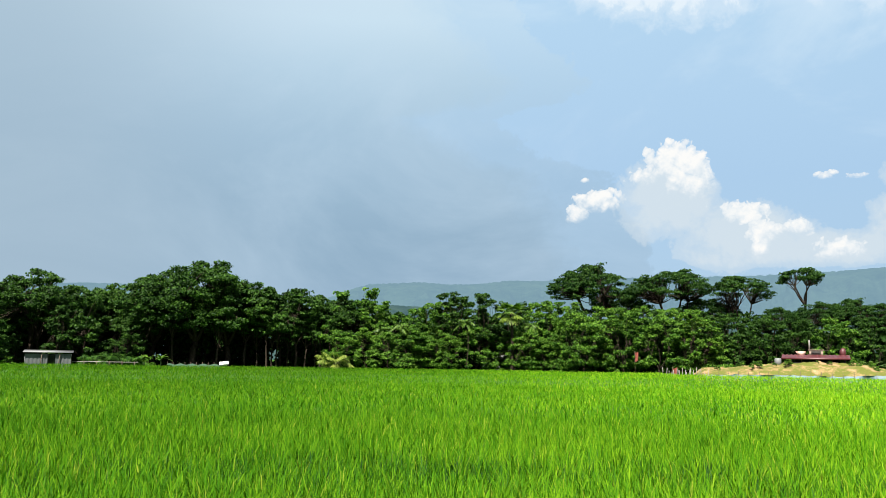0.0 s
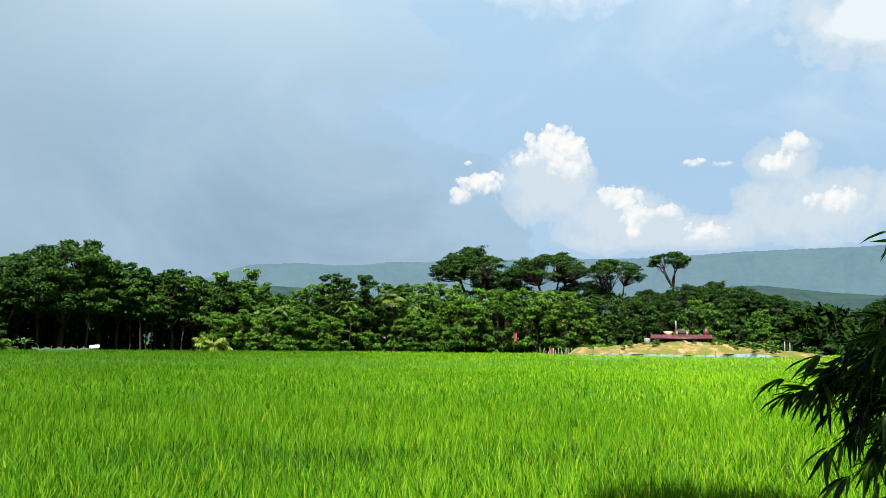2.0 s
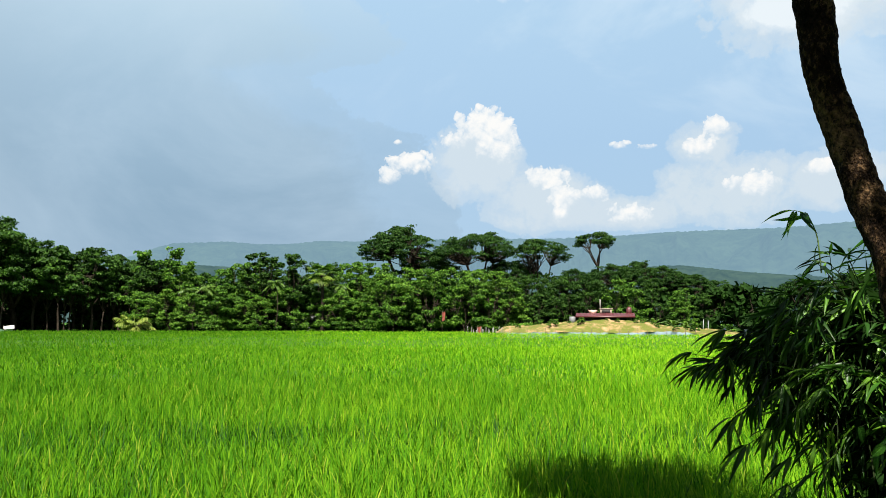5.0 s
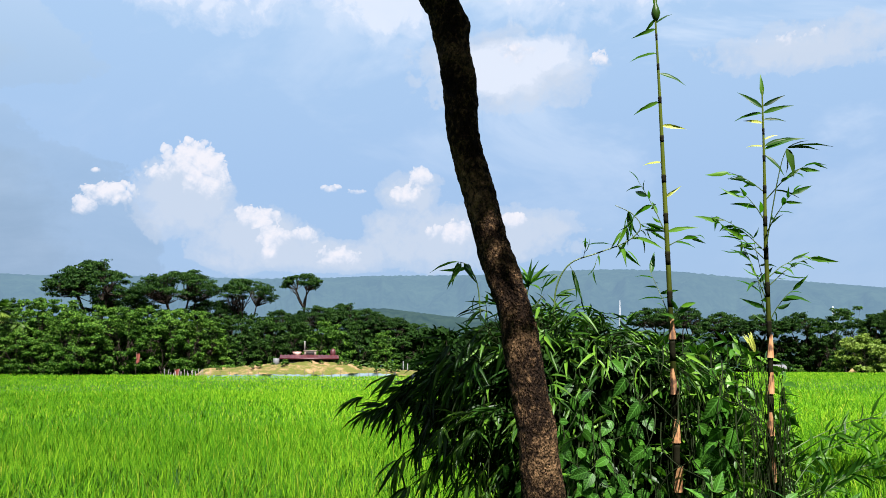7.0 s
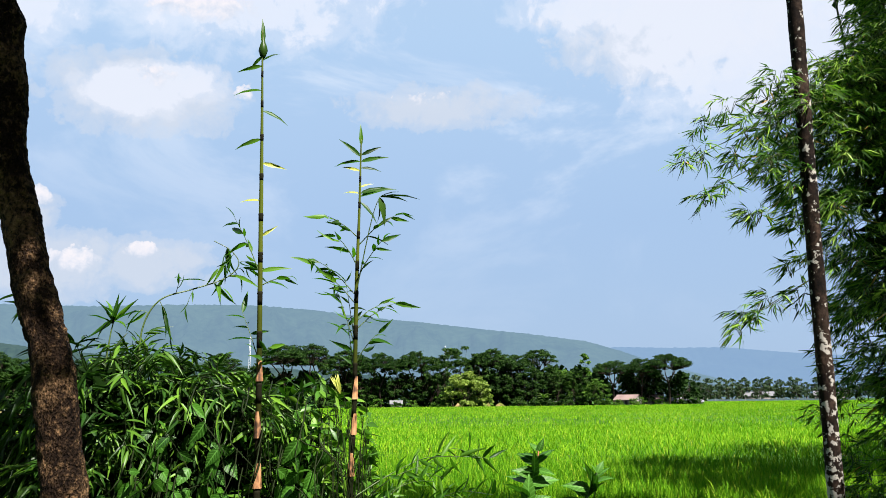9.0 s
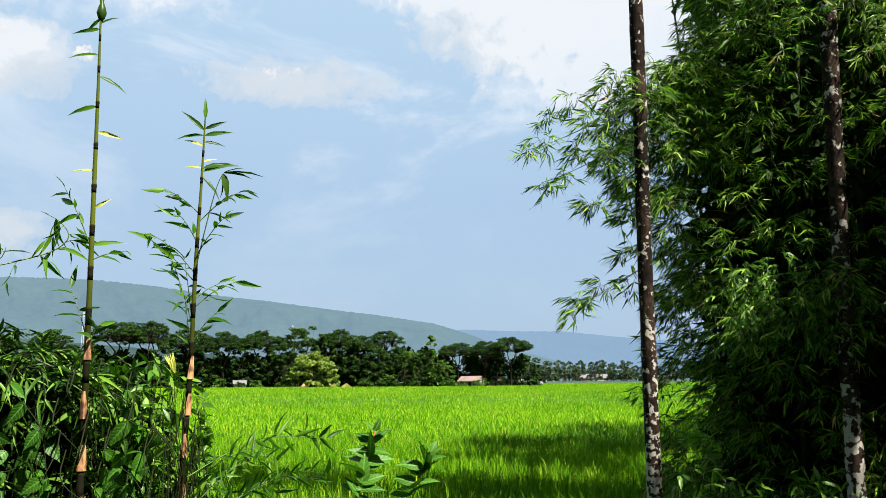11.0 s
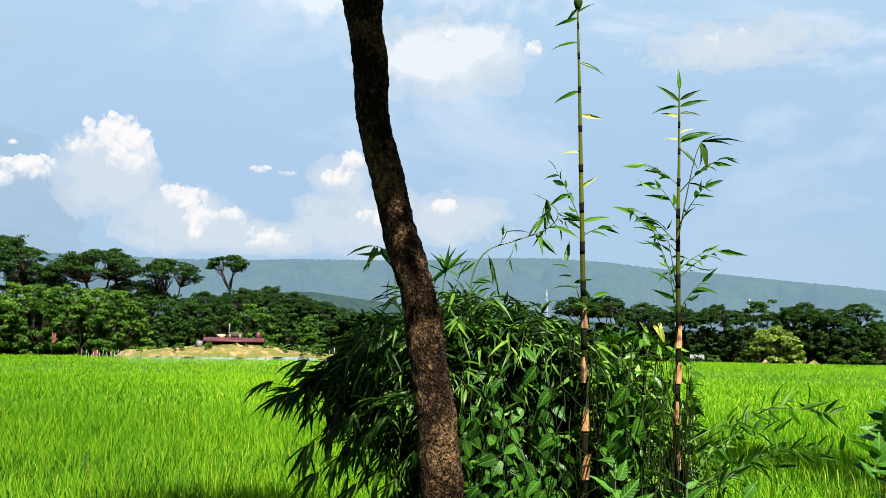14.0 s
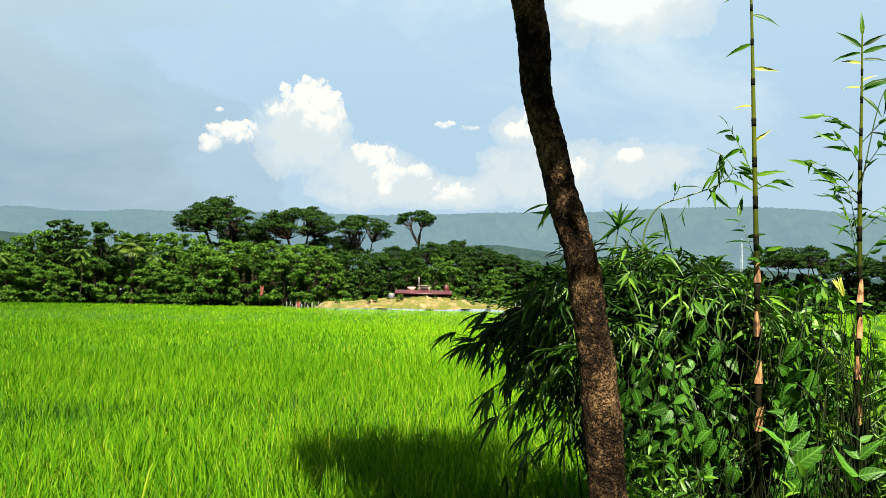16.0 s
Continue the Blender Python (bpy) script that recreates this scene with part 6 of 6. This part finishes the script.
def bamboo_shoot(label, line, top_r, base_r, seed, nodes, sheaths, twigs, long_leaves, bud=None):
    """A young bamboo culm with swollen nodes, dry sheaths, and small leaves."""
    rng = np.random.default_rng(seed)
    root = thing("bamboo_shoot", label, "bamboo", "young bamboo shoots")
    path = smooth_line(line, 160)
    z0, z1 = path[0, 2], path[-1, 2]
    radius = np.interp(path[:, 2], [z0, z0 + 0.75 * (z1 - z0), z1], [base_r, 0.45 * base_r + 0.4 * top_r, top_r])
    for z in nodes:
        radius = radius * (1 + 0.1 * np.exp(-(((path[:, 2] - z) / 0.012) ** 2)))
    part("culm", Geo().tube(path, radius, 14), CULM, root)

    def on(z):
        return np.array([np.interp(z, path[:, 2], path[:, k]) for k in range(3)])

    for z in nodes:
        c = on(z)
        band = on(z - np.interp(z, [1.8, 2.6, 3.4], [0.13, 0.085, 0.03]))
        part("node", Geo().tube([band, (band + c) / 2, c - (0, 0, 0.008), c, c + (0, 0, 0.01)], np.interp(z, path[:, 2], radius) * np.array([1.015, 1.02, 1.03, 1.12, 1.01]), 14), RING, root, "dark band at the joint")
    for z, length, lift in sheaths:
        geo, n = Geo(), 10
        turn = rng.uniform(3.6, 4.4)
        v = []
        for t in np.linspace(0, 1, 6):
            c, r = on(z + t * length), np.interp(z, path[:, 2], radius) * (1.3 - 0.22 * t) + 0.002 + lift * t * t
            for a in np.linspace(-1.25 * (1 - 0.75 * t), 1.25 * (1 - 0.75 * t), n):
                v.append((c[0] + r * math.cos(turn + a), c[1] + r * math.sin(turn + a), c[2]))
        geo.add(v, [(k * n + i, k * n + i + 1, (k + 1) * n + i + 1, (k + 1) * n + i) for k in range(5) for i in range(n - 1)])
        part("sheath", geo, SHEATH, root, "dry reddish-brown papery sheath")
    across = unit(np.array([line[0][1], -line[0][0], 0.0]))
    for z, hand, length, rise, yellow in long_leaves:
        p, w = on(z), unit(across * hand + np.array([0, 0, rise]) + rng.normal(0, 0.12, 3))
        ob = new("leaf", LANCE_YELLOW if yellow else LANCE_SHOOT)
        ob.parent = root
        ob.matrix_basis = basis(p, w, Vector((-0.6, -0.8, 0.5)) + Vector(rng.normal(0, 0.4, 3)), (length * 0.17, length * 0.88, length * 0.88))
    for z, hand, length, rise, sag, count in twigs:
        wood, leaves = Geo(), []
        spray(rng, wood, leaves, on(z), across * hand + np.array([0, 0, rise]) + rng.normal(0, 0.2, 3), length, count, 0.14, sag * 0.6, 0.22, 0.004)
        leaf_objects(leaves, LANCE_SHOOT, part("twig", wood, TWIG, root), rng, tilt=1.6)
    if bud:
        # folded leaves wrapped into a dark spindle at the tip
        c = on(bud)
        part("bud", Geo().tube([c + (0.004, 0, h) for h in (-0.01, 0.015, 0.045, 0.075, 0.11, 0.16)], [0.004, 0.018, 0.027, 0.02, 0.008, 0.001], 10), SINGLE_LEAF, root, "dark green folded leaf bud")
    return root


bamboo_shoot("tall slender young bamboo shoot with bare olive culm", [(3.73, 3.28, 0.4), (3.755, 3.285, 1.85), (3.752, 3.286, 2.33), (3.742, 3.294, 3.2), (3.735, 3.3, 3.8), (3.725, 3.308, 4.42)], 0.004, 0.0225, 41,
             [1.5, 1.82, 2.1, 2.38, 2.66, 2.88, 3.1, 3.32, 3.55, 3.78, 3.98, 4.16], [(1.58, 0.14, 0.03), (1.84, 0.13, 0.012), (2.1, 0.14, 0.006), (2.4, 0.12, 0.003)],
             [(2.98, -0.6, 0.42, 1.5, 0.3, 9), (2.92, 0.6, 0.2, 0.5, 0.4, 4), (2.5, -0.4, 0.35, 1.6, 0.2, 8), (2.45, 0.3, 0.2, 1.2, 0.5, 5)],
             [(4.2, -1, 0.17, -0.3, 0), (4.23, 1, 0.13, 0.5, 0), (4.05, -1, 0.19, 0.0, 0), (3.93, 1, 0.19, -0.45, 0), (3.76, -1, 0.2, -0.2, 0), (3.62, 1, 0.17, 0.0, 1), (3.4, -1, 0.14, 0.15, 1),
              (3.2, 1, 0.13, 0.5, 1), (3.0, 1, 0.2, 0.25, 0), (4.33, 0.05, 0.2, 5.0, 0), (4.26, -1, 0.13, -1.2, 0)], bud=4.25)
bamboo_shoot("shorter young bamboo shoot with leafy side twigs", [(4.27, 3.1, 0.4), (4.285, 3.1, 1.75), (4.3, 3.087, 2.26), (4.306, 3.08, 2.98), (4.314, 3.071, 3.39), (4.32, 3.064, 3.86)], 0.004, 0.0215, 42,
             [1.6, 1.85, 2.08, 2.3, 2.5, 2.72, 2.92, 3.1, 3.28, 3.46, 3.62], [(1.62, 0.14, 0.02), (1.87, 0.13, 0.012), (2.3, 0.13, 0.006), (2.1, 0.12, 0.01)],
             [(3.2, 1, 0.42, 1.0, 0.5, 7), (3.0, 0.8, 0.38, 1.1, 0.4, 8), (2.75, 0.9, 0.32, 0.8, 0.5, 7), (2.9, -0.8, 0.45, 1.2, 0.4, 9), (2.6, -0.8, 0.5, 1.8, 0.2, 10), (3.25, -0.7, 0.3, 1.1, 0.4, 7),
              (2.5, 0.6, 0.3, 0.6, 0.5, 6), (2.6, -0.3, 0.45, 2.2, 0.1, 8), (2.85, -0.9, 0.4, 1.6, 0.3, 7), (3.08, -0.6, 0.3, 0.9, 0.5, 6), (2.7, 1, 0.4, 0.9, 0.5, 7), (2.42, -0.5, 0.4, 1.4, 0.3, 7)],
             [(3.75, -1, 0.2, 0.9, 0), (3.76, 1, 0.17, 0.5, 0), (3.72, 1, 0.2, 0.15, 0), (3.72, -1, 0.2, 0.05, 0), (3.66, -1, 0.14, 0.1, 1), (3.68, 1, 0.15, 0.0, 0), (3.56, 1, 0.1, 0.5, 1), (3.52, -1, 0.12, 0.15, 1),
              (3.82, 0.03, 0.17, 6.0, 0), (3.5, 1, 0.26, 0.5, 0), (3.52, 1, 0.24, 0.35, 0), (3.47, 1, 0.2, -0.9, 0)])


def build_big_leaf():
    """A side twig of the shorter shoot that bends over with long dark leaves."""
    rng = np.random.default_rng(58)
    root = thing("bamboo_twig", "bent bamboo side twig with long dark hanging leaves", "bamboo")
    line = smooth_line([(4.306, 3.075, 2.95), (4.29, 2.98, 3.25), (4.29, 2.93, 3.4), (4.3, 2.9, 3.47)], 10)
    part("stem", Geo().tube(line, np.linspace(0.004, 0.002, 10), 5, False), TWIG, root)
    across = unit(np.array([0.56, -0.83, 0.0]))
    leaf_objects([(line[-1], unit(across + (0, 0, 0.12)), 0.24, 0.05), (line[-1], unit(across * 0.25 + (0, 0, -1)), 0.17, 0.05), (line[-1], unit(across * 0.9 + (0, 0, 0.0)), 0.17, 0.045),
                  (line[-2], unit(across * 0.1 + (0.1, 0, -1)), 0.13, 0.04), (line[-1], unit(across * 0.7 + (0, 0, 0.35)), 0.12, 0.03)], LANCE_ONE, root, rng, tilt=0.25)


build_big_leaf()


def build_hanging_twig():
    """The bent leafy twig that reaches from the bush towards the tall shoot."""
    rng = np.random.default_rng(52)
    root = thing("bamboo_twig", "thin bent bamboo twig with hanging leaves above the bush", "bamboo")
    wood, leaves = Geo(), []
    line = smooth_line([near(37.3, 5.4, 2.5), near(37.45, 5.4, 5.1), near(38.4, 5.4, 6.8), near(40.3, 5.45, 7.5), near(42.2, 5.5, 8.2), near(43.1, 5.5, 9.1), near(42.6, 5.5, 10.0), near(41.5, 5.5, 10.6)], 40)
    wood.tube(line, np.linspace(0.006, 0.0025, 40), 5, False)
    for k in range(8, 38, 3):
        spray(rng, wood, leaves, line[k], rng.normal(0, 0.6, 3) + (0, 0, 0.35), rng.uniform(0.08, 0.18), int(rng.integers(3, 5)), 0.165, 0.4, 0.17, 0.0025)
    for k in range(3):
        leaves.append((line[35], unit(rng.normal(0, 0.12, 3) + (0.1, 0, -1)), 0.19, 0.045))
    # the upright tuft
    part("stem", wood, TWIG, root)
    wood = Geo()
    tuft = smooth_line([near(35.3, 5.6, 2.5), near(35.5, 5.6, 4.6), near(35.7, 5.6, 5.6)], 10)
    wood.tube(tuft, np.linspace(0.006, 0.003, 10), 5, False)
    for k in range(12):
        leaves.append((tuft[-1 - k % 3], unit(rng.normal(0, 0.8, 3) + (0, 0, 0.5)), 0.2, 0.034))
    part("stem", wood, TWIG, root)
    wood = Geo()
    tip = smooth_line([near(32.4, 5.4, 3.0), near(32.2, 5.4, 5.4), near(31.6, 5.4, 6.7), near(30.9, 5.4, 7.0)], 12)
    wood.tube(tip, np.linspace(0.005, 0.002, 12), 5, False)
    for k in range(7):
        leaves.append((tip[-1 - k % 5], unit(rng.normal(0, 0.45, 3) + (-0.15, 0.1, -0.7)), 0.2, 0.034))
    part("stem", wood, TWIG, root)
    leaf_objects(leaves, LANCE_SHOOT, root, rng, tilt=1.6)


build_hanging_twig()


def build_runner():
    """Thin zig-zag bamboo runners lying over the rice edge."""
    rng = np.random.default_rng(61)
    root = thing("bamboo_runner", "thin trailing bamboo runner with narrow leaves", "bamboo")
    for k in range(8):
        az, el = 48.2 + rng.uniform(-0.4, 1.2), rng.uniform(-9.0, -5.5)
        reach, rise = rng.uniform(5.0, 9.5), rng.uniform(1.2, 3.6)
        line = smooth_line([near(az + reach * t, 4.6 + 0.25 * rng.normal(), el + rise * math.sin(1.9 * t) + rng.normal(0, 0.15), SPOT_EAST) for t in (0, 0.25, 0.5, 0.75, 1)], 18)
        wood, leaves = Geo(), []
        wood.tube(line, np.linspace(0.0028, 0.0012, 18), 5, False)
        ahead = unit(line[-1] - line[0])
        for s in range(3, 18):
            leaves.append((line[s], unit(ahead * rng.uniform(0.3, 1.0) + rng.normal(0, 0.25, 3) + (0, 0, 0.55 if s % 2 else -0.6)), rng.uniform(0.09, 0.15), 0.024))
        leaf_objects(leaves, LANCE_SHOOT, part("stem", wood, TWIG, root), rng, tilt=1.4)


build_runner()


def leafy_sprig(label, foot, tip, pairs, length, seed, berries=False):
    """An upright sprig with broad leaves in two ranks."""
    rng = np.random.default_rng(seed)
    root = thing("leafy_sprig", label, "plant")
    low = np.array(foot)
    foot = np.array([foot[0], foot[1], float(ground_height(foot[0], foot[1])) - 0.04])
    line = smooth_line([foot, (foot + tip) / 2 + rng.normal(0, 0.03, 3), tip], 20)
    part("stem", Geo().tube(line, np.linspace(0.007, 0.003, 20), 6), RED_STEM if berries else TWIG, root)
    across = unit(np.array([tip[1], -tip[0], 0.0]))
    for k in range(pairs):
        at = tip + (low - tip) * (0.68 * k / pairs)
        for hand in (-1, 1):
            way = unit(across * hand * rng.uniform(0.5, 1) + np.array([0, 0, 0.95 - 0.09 * k]) + rng.normal(0, 0.35, 3))
            ob = new("leaf", OVATE_BROAD)
            ob.parent = root
            z = length * rng.uniform(0.75, 1.1) * (0.6 + 0.4 * min(1, k / 2))
            ob.matrix_basis = basis(at, way, Vector((-0.4, -0.5, 1)) + Vector(rng.normal(0, 0.5, 3)), (z, z, z))
    if berries:
        geo = Geo()
        for k in range(40):
            c = line[int(rng.integers(3, 12))] + rng.normal(0, 0.02, 3)
            geo.tube([c - (0, 0, 0.008), c, c + (0, 0, 0.008)], [0.003, 0.008, 0.003], 6)
        part("berries", geo, RED_STEM, root, "small reddish-brown flower buds")


leafy_sprig("upright sprig with paired broad leaves and reddish buds", near(58.4, 4.3, -10, SPOT_EAST), near(60.1, 4.45, -3.2, SPOT_EAST), 11, 0.145, 71, True)
leafy_sprig("small leafy sprig with broad pale green leaves", near(61.6, 4.4, -9, SPOT_EAST), near(63.8, 4.5, -4.6, SPOT_EAST), 9, 0.135, 72)
leafy_sprig("low plant with large pale green leaves below the shoots", near(48.0, 4.1, -13), near(47.0, 4.1, -6.6), 4, 0.16, 73)
leafy_sprig("low plant with large pale green leaves below the shoots", near(51.0, 4.15, -14), near(51.3, 4.2, -8.0), 4, 0.16, 74)
leafy_sprig("low broad-leaved plant at the foot of the shoots", near(54.6, 4.2, -14), near(54.6, 4.25, -8.4), 4, 0.16, 75)

young = thing("young_leaves", "small tuft of bright yellow young leaves on the shoot", "plant")
for k in range(9):
    ob = new("leaf", LANCE_YELLOW)
    ob.parent = young
    w = unit(np.array([0.25 * math.cos(k * 2.4), 0.25 * math.sin(k * 2.4), 1.0]) - np.array([0.2, -0.3, 0]))
    ob.matrix_basis = basis((4.22, 3.12, 2.33), w, Vector((-1, -1, 0.2)), (0.018, 0.12, 0.12))


# ---- the great bamboo clump and the areca palms ----
def build_clump():
    rng = np.random.default_rng(88)
    root = thing("bamboo_clump", "great dense bamboo clump with spreading leafy branches", "bamboo")
    wood, leaves, inner = Geo(), [], Geo()
    hub = np.array([11.75, 0.05, 0.5])
    reach_at = lambda z: np.interp(z, [0.5, 1.5, 3.0, 4.2, 5.4, 6.3, 7.2, 8.6, 10.0], [1.55, 1.75, 2.0, 2.1, 2.0, 1.65, 1.25, 0.9, 0.5])
    for k in range(46):
        foot = hub + np.append(rng.normal(0, 0.5, 2), 0)
        a, lean = rng.uniform(0, 2 * np.pi), rng.uniform(0.1, 1.0)
        high = rng.uniform(7.2, 9.4)
        culm = smooth_line([foot, foot + (math.cos(a) * lean * 0.3, math.sin(a) * lean * 0.3, high * 0.4), foot + (math.cos(a) * lean * 0.65, math.sin(a) * lean * 0.65, high * 0.75), foot + (math.cos(a) * lean, math.sin(a) * lean, high)], 24)
        part("culm", Geo().tube(culm, np.linspace(0.035, 0.012, 24), 7), CULM_SHADE, root)

    def bough(centre, size, fans, outward):
        """A rounded bough of many leaf fans."""
        for s in range(fans):
            d = unit(rng.normal(0, 1, 3) + outward * 0.7 + (0, 0, 0.25))
            tip = centre + d * size * rng.uniform(0.35, 1.0) * (1, 1, 0.75)
            if s % 2 == 0:
                wood.tube([centre - (0, 0, 0.08), (centre + tip) / 2 + (0, 0, 0.05), tip], [0.004, 0.003, 0.002], 3, False)
            fan(rng, leaves, tip, d * (1, 1, 0.5) + outward * 0.25 + (0, 0, -0.4), int(rng.integers(5, 9)), 0.21, 0.11, 0.95)

    for k in range(1050):
        z = rng.uniform(1.0, 9.6)
        a = rng.uniform(0, 2 * np.pi)
        outward = np.array([math.cos(a), math.sin(a), 0])
        lump = 1 + 0.16 * math.sin(3 * a + 1.7 * z) + 0.1 * math.sin(5 * a - 2.6 * z)
        r = reach_at(z) * rng.uniform(0.72, 1.0) * lump
        centre = hub * (1, 1, 0) + outward * r + (0, 0, z)
        start = hub * (1, 1, 0) + outward * 0.5 + (0, 0, max(0.7, z - 0.5))
        wood.tube(smooth_line([start, (start + centre) / 2 + (0, 0, 0.25), centre], 5), np.linspace(0.008, 0.004, 5), 3, False)
        bough(centre, rng.uniform(0.25, 0.42), 11, outward)
    # branches that reach out over the field: bearing, distance, height angle of the tip, boughs along it
    for az, d, el, count in [(70.4, 8.4, 15.4, 9), (71.4, 8.6, 13.2, 8), (72.6, 8.8, 17.4, 9), (73.4, 8.9, 14.6, 9), (74.0, 9.0, 11.2, 8), (75.4, 9.2, 16.6, 9), (75.8, 9.4, 13.2, 8),
                             (77.3, 9.5, 15.8, 9), (78.6, 9.6, 18.5, 7), (77.2, 9.5, 10.0, 7), (78.6, 9.9, 12.0, 8), (79.4, 9.8, 15.5, 8), (74.2, 9.2, 5.2, 3), (73.0, 9.1, 4.7, 2), (76.6, 9.6, 7.6, 4)]:
        tip = near(az, d, el, SPOT_EAST)
        stem = smooth_line([hub + (-0.3, 0.4, tip[2] * 0.45), hub + (tip - hub) * (0.45, 0.45, 0) + (0, 0, tip[2] + 0.2), tip], 20)
        wood.tube(stem, np.linspace(0.012, 0.003, 20), 5, False)
        outward = unit(tip - hub) * (1, 1, 0)
        for k in range(count):
            at = stem[19 - int(k * 1.5)]
            bough(at + rng.normal(0, 0.07, 3), 0.18 + 0.035 * k, 8 + 2 * k, outward)
    # dense growth within, its leaves coloured dark to stand for shade
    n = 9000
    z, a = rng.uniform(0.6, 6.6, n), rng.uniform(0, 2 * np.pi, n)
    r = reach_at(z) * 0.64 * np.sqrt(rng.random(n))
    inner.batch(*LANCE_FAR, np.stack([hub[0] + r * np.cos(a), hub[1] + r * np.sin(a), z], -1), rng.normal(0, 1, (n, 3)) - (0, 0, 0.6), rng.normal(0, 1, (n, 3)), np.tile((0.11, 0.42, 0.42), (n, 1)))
    part("branch", wood, CULM_SHADE, root)
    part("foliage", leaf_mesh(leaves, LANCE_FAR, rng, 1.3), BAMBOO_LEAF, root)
    part("inner_foliage", inner, INNER_LEAF, root, "inner leaves painted dark for shade inside the clump")
    return root


build_clump()
# unseen trees: two added to shade the clump's foot, three shadow the rice
for x, y, size in ((8.4, -6.0, 0.8), (12.6, -6.2, 0.6), (18.5, -3.8, 1.28), (25.5, -5.0, 1.35), (34.0, -5.0, 1.2)):
    copy_thing(BROAD[1], Matrix.Translation((x, y, 0.5)) @ Matrix.Scale(size / BROAD[1].scale[0], 4))


def areca(label, line, r, seed):
    rng = np.random.default_rng(seed)
    root = thing("areca_palm", label, "palm", "areca palms by the clump")
    path = smooth_line(line, 90)
    z = path[:, 2]
    radius = r * (1 + 0.25 * np.exp(-(z - 0.5) / 0.35)) * (1 + 0.035 * (np.sin(z * 38) > 0.9)) * (1 + 0.02 * np.sin(z * 7 + seed))
    part("trunk", Geo().tube(path, radius, 18), ARECA_BARK, root)
    for k in range(9):
        geo = Geo()
        frond(geo, rng, path[-1], (math.cos(k * 2.4), math.sin(k * 2.4), 1.2 - 0.16 * k), 2.0, 0.6, 1.6, 22)
        part("frond", geo, PALM_LEAF, root, smooth=False)
    return root


areca("slim areca palm trunk with pale lichen patches", [(9.66, 1.645, 0.4), (9.66, 1.645, 2.4), (9.66, 1.646, 3.7), (9.662, 1.636, 5.03), (9.664, 1.629, 6.54), (9.66, 1.63, 8.6), (9.7, 1.66, 13.5)], 0.078, 3)
areca("grey areca palm trunk beside the bamboo clump", [(9.86, -0.24, 0.4), (9.86, -0.26, 3.0), (9.86, -0.278, 4.2), (9.86, -0.294, 5.07), (9.86, -0.32, 6.16), (9.84, -0.4, 8.8), (9.8, -0.45, 13.8)], 0.085, 4)
build_weeds("weeds", "leafy undergrowth at the foot of the bamboo clump", (79.5, 95), (8.4, 9.8), (-10, -5.5), 140, 0.15, WEED_LEAF, 34, 0.1, spot=SPOT_EAST)
build_weeds("weeds", "low weeds on the edge of the bank", (70, 82), (6.8, 7.8), (-12, -8.5), 50, 0.1, WEED_LEAF, 35, 0.2, spot=SPOT_EAST)


def build_climber():
    """Light green creeper heaped over the front of the clump."""
    rng = np.random.default_rng(36)
    root = thing("climbing_creeper", "light green feathery creeper heaped against the bamboo clump", "vine")
    wood, leaves = Geo(), []
    for k in range(36):
        az = rng.uniform(83.0, 89.5)
        el = rng.uniform(3.0, np.interp(az, [82, 85, 87.5, 89.5], [4.0, 6.4, 7.2, 6.0]))
        c = near(az, rng.uniform(9.2, 9.6), el, SPOT_EAST)
        wood.tube(smooth_line([c + (1.2, 0, -0.5), c + (0.5, 0, 0.1), c], 6), np.linspace(0.006, 0.003, 6), 3, False)
        for s in range(9):
            at = c + rng.normal(0, 0.13, 3)
            spray(rng, wood, leaves, at, rng.normal(0, 0.6, 3) + (-0.5, 0, -0.1), rng.uniform(0.15, 0.28), 12, 0.085, 0.6, 0.32, 0.002)
    part("stem", wood, TWIG, root)
    part("foliage", leaf_mesh(leaves, LANCE_FAR, rng, 0.9), WEED_LEAF, root)


build_climber()
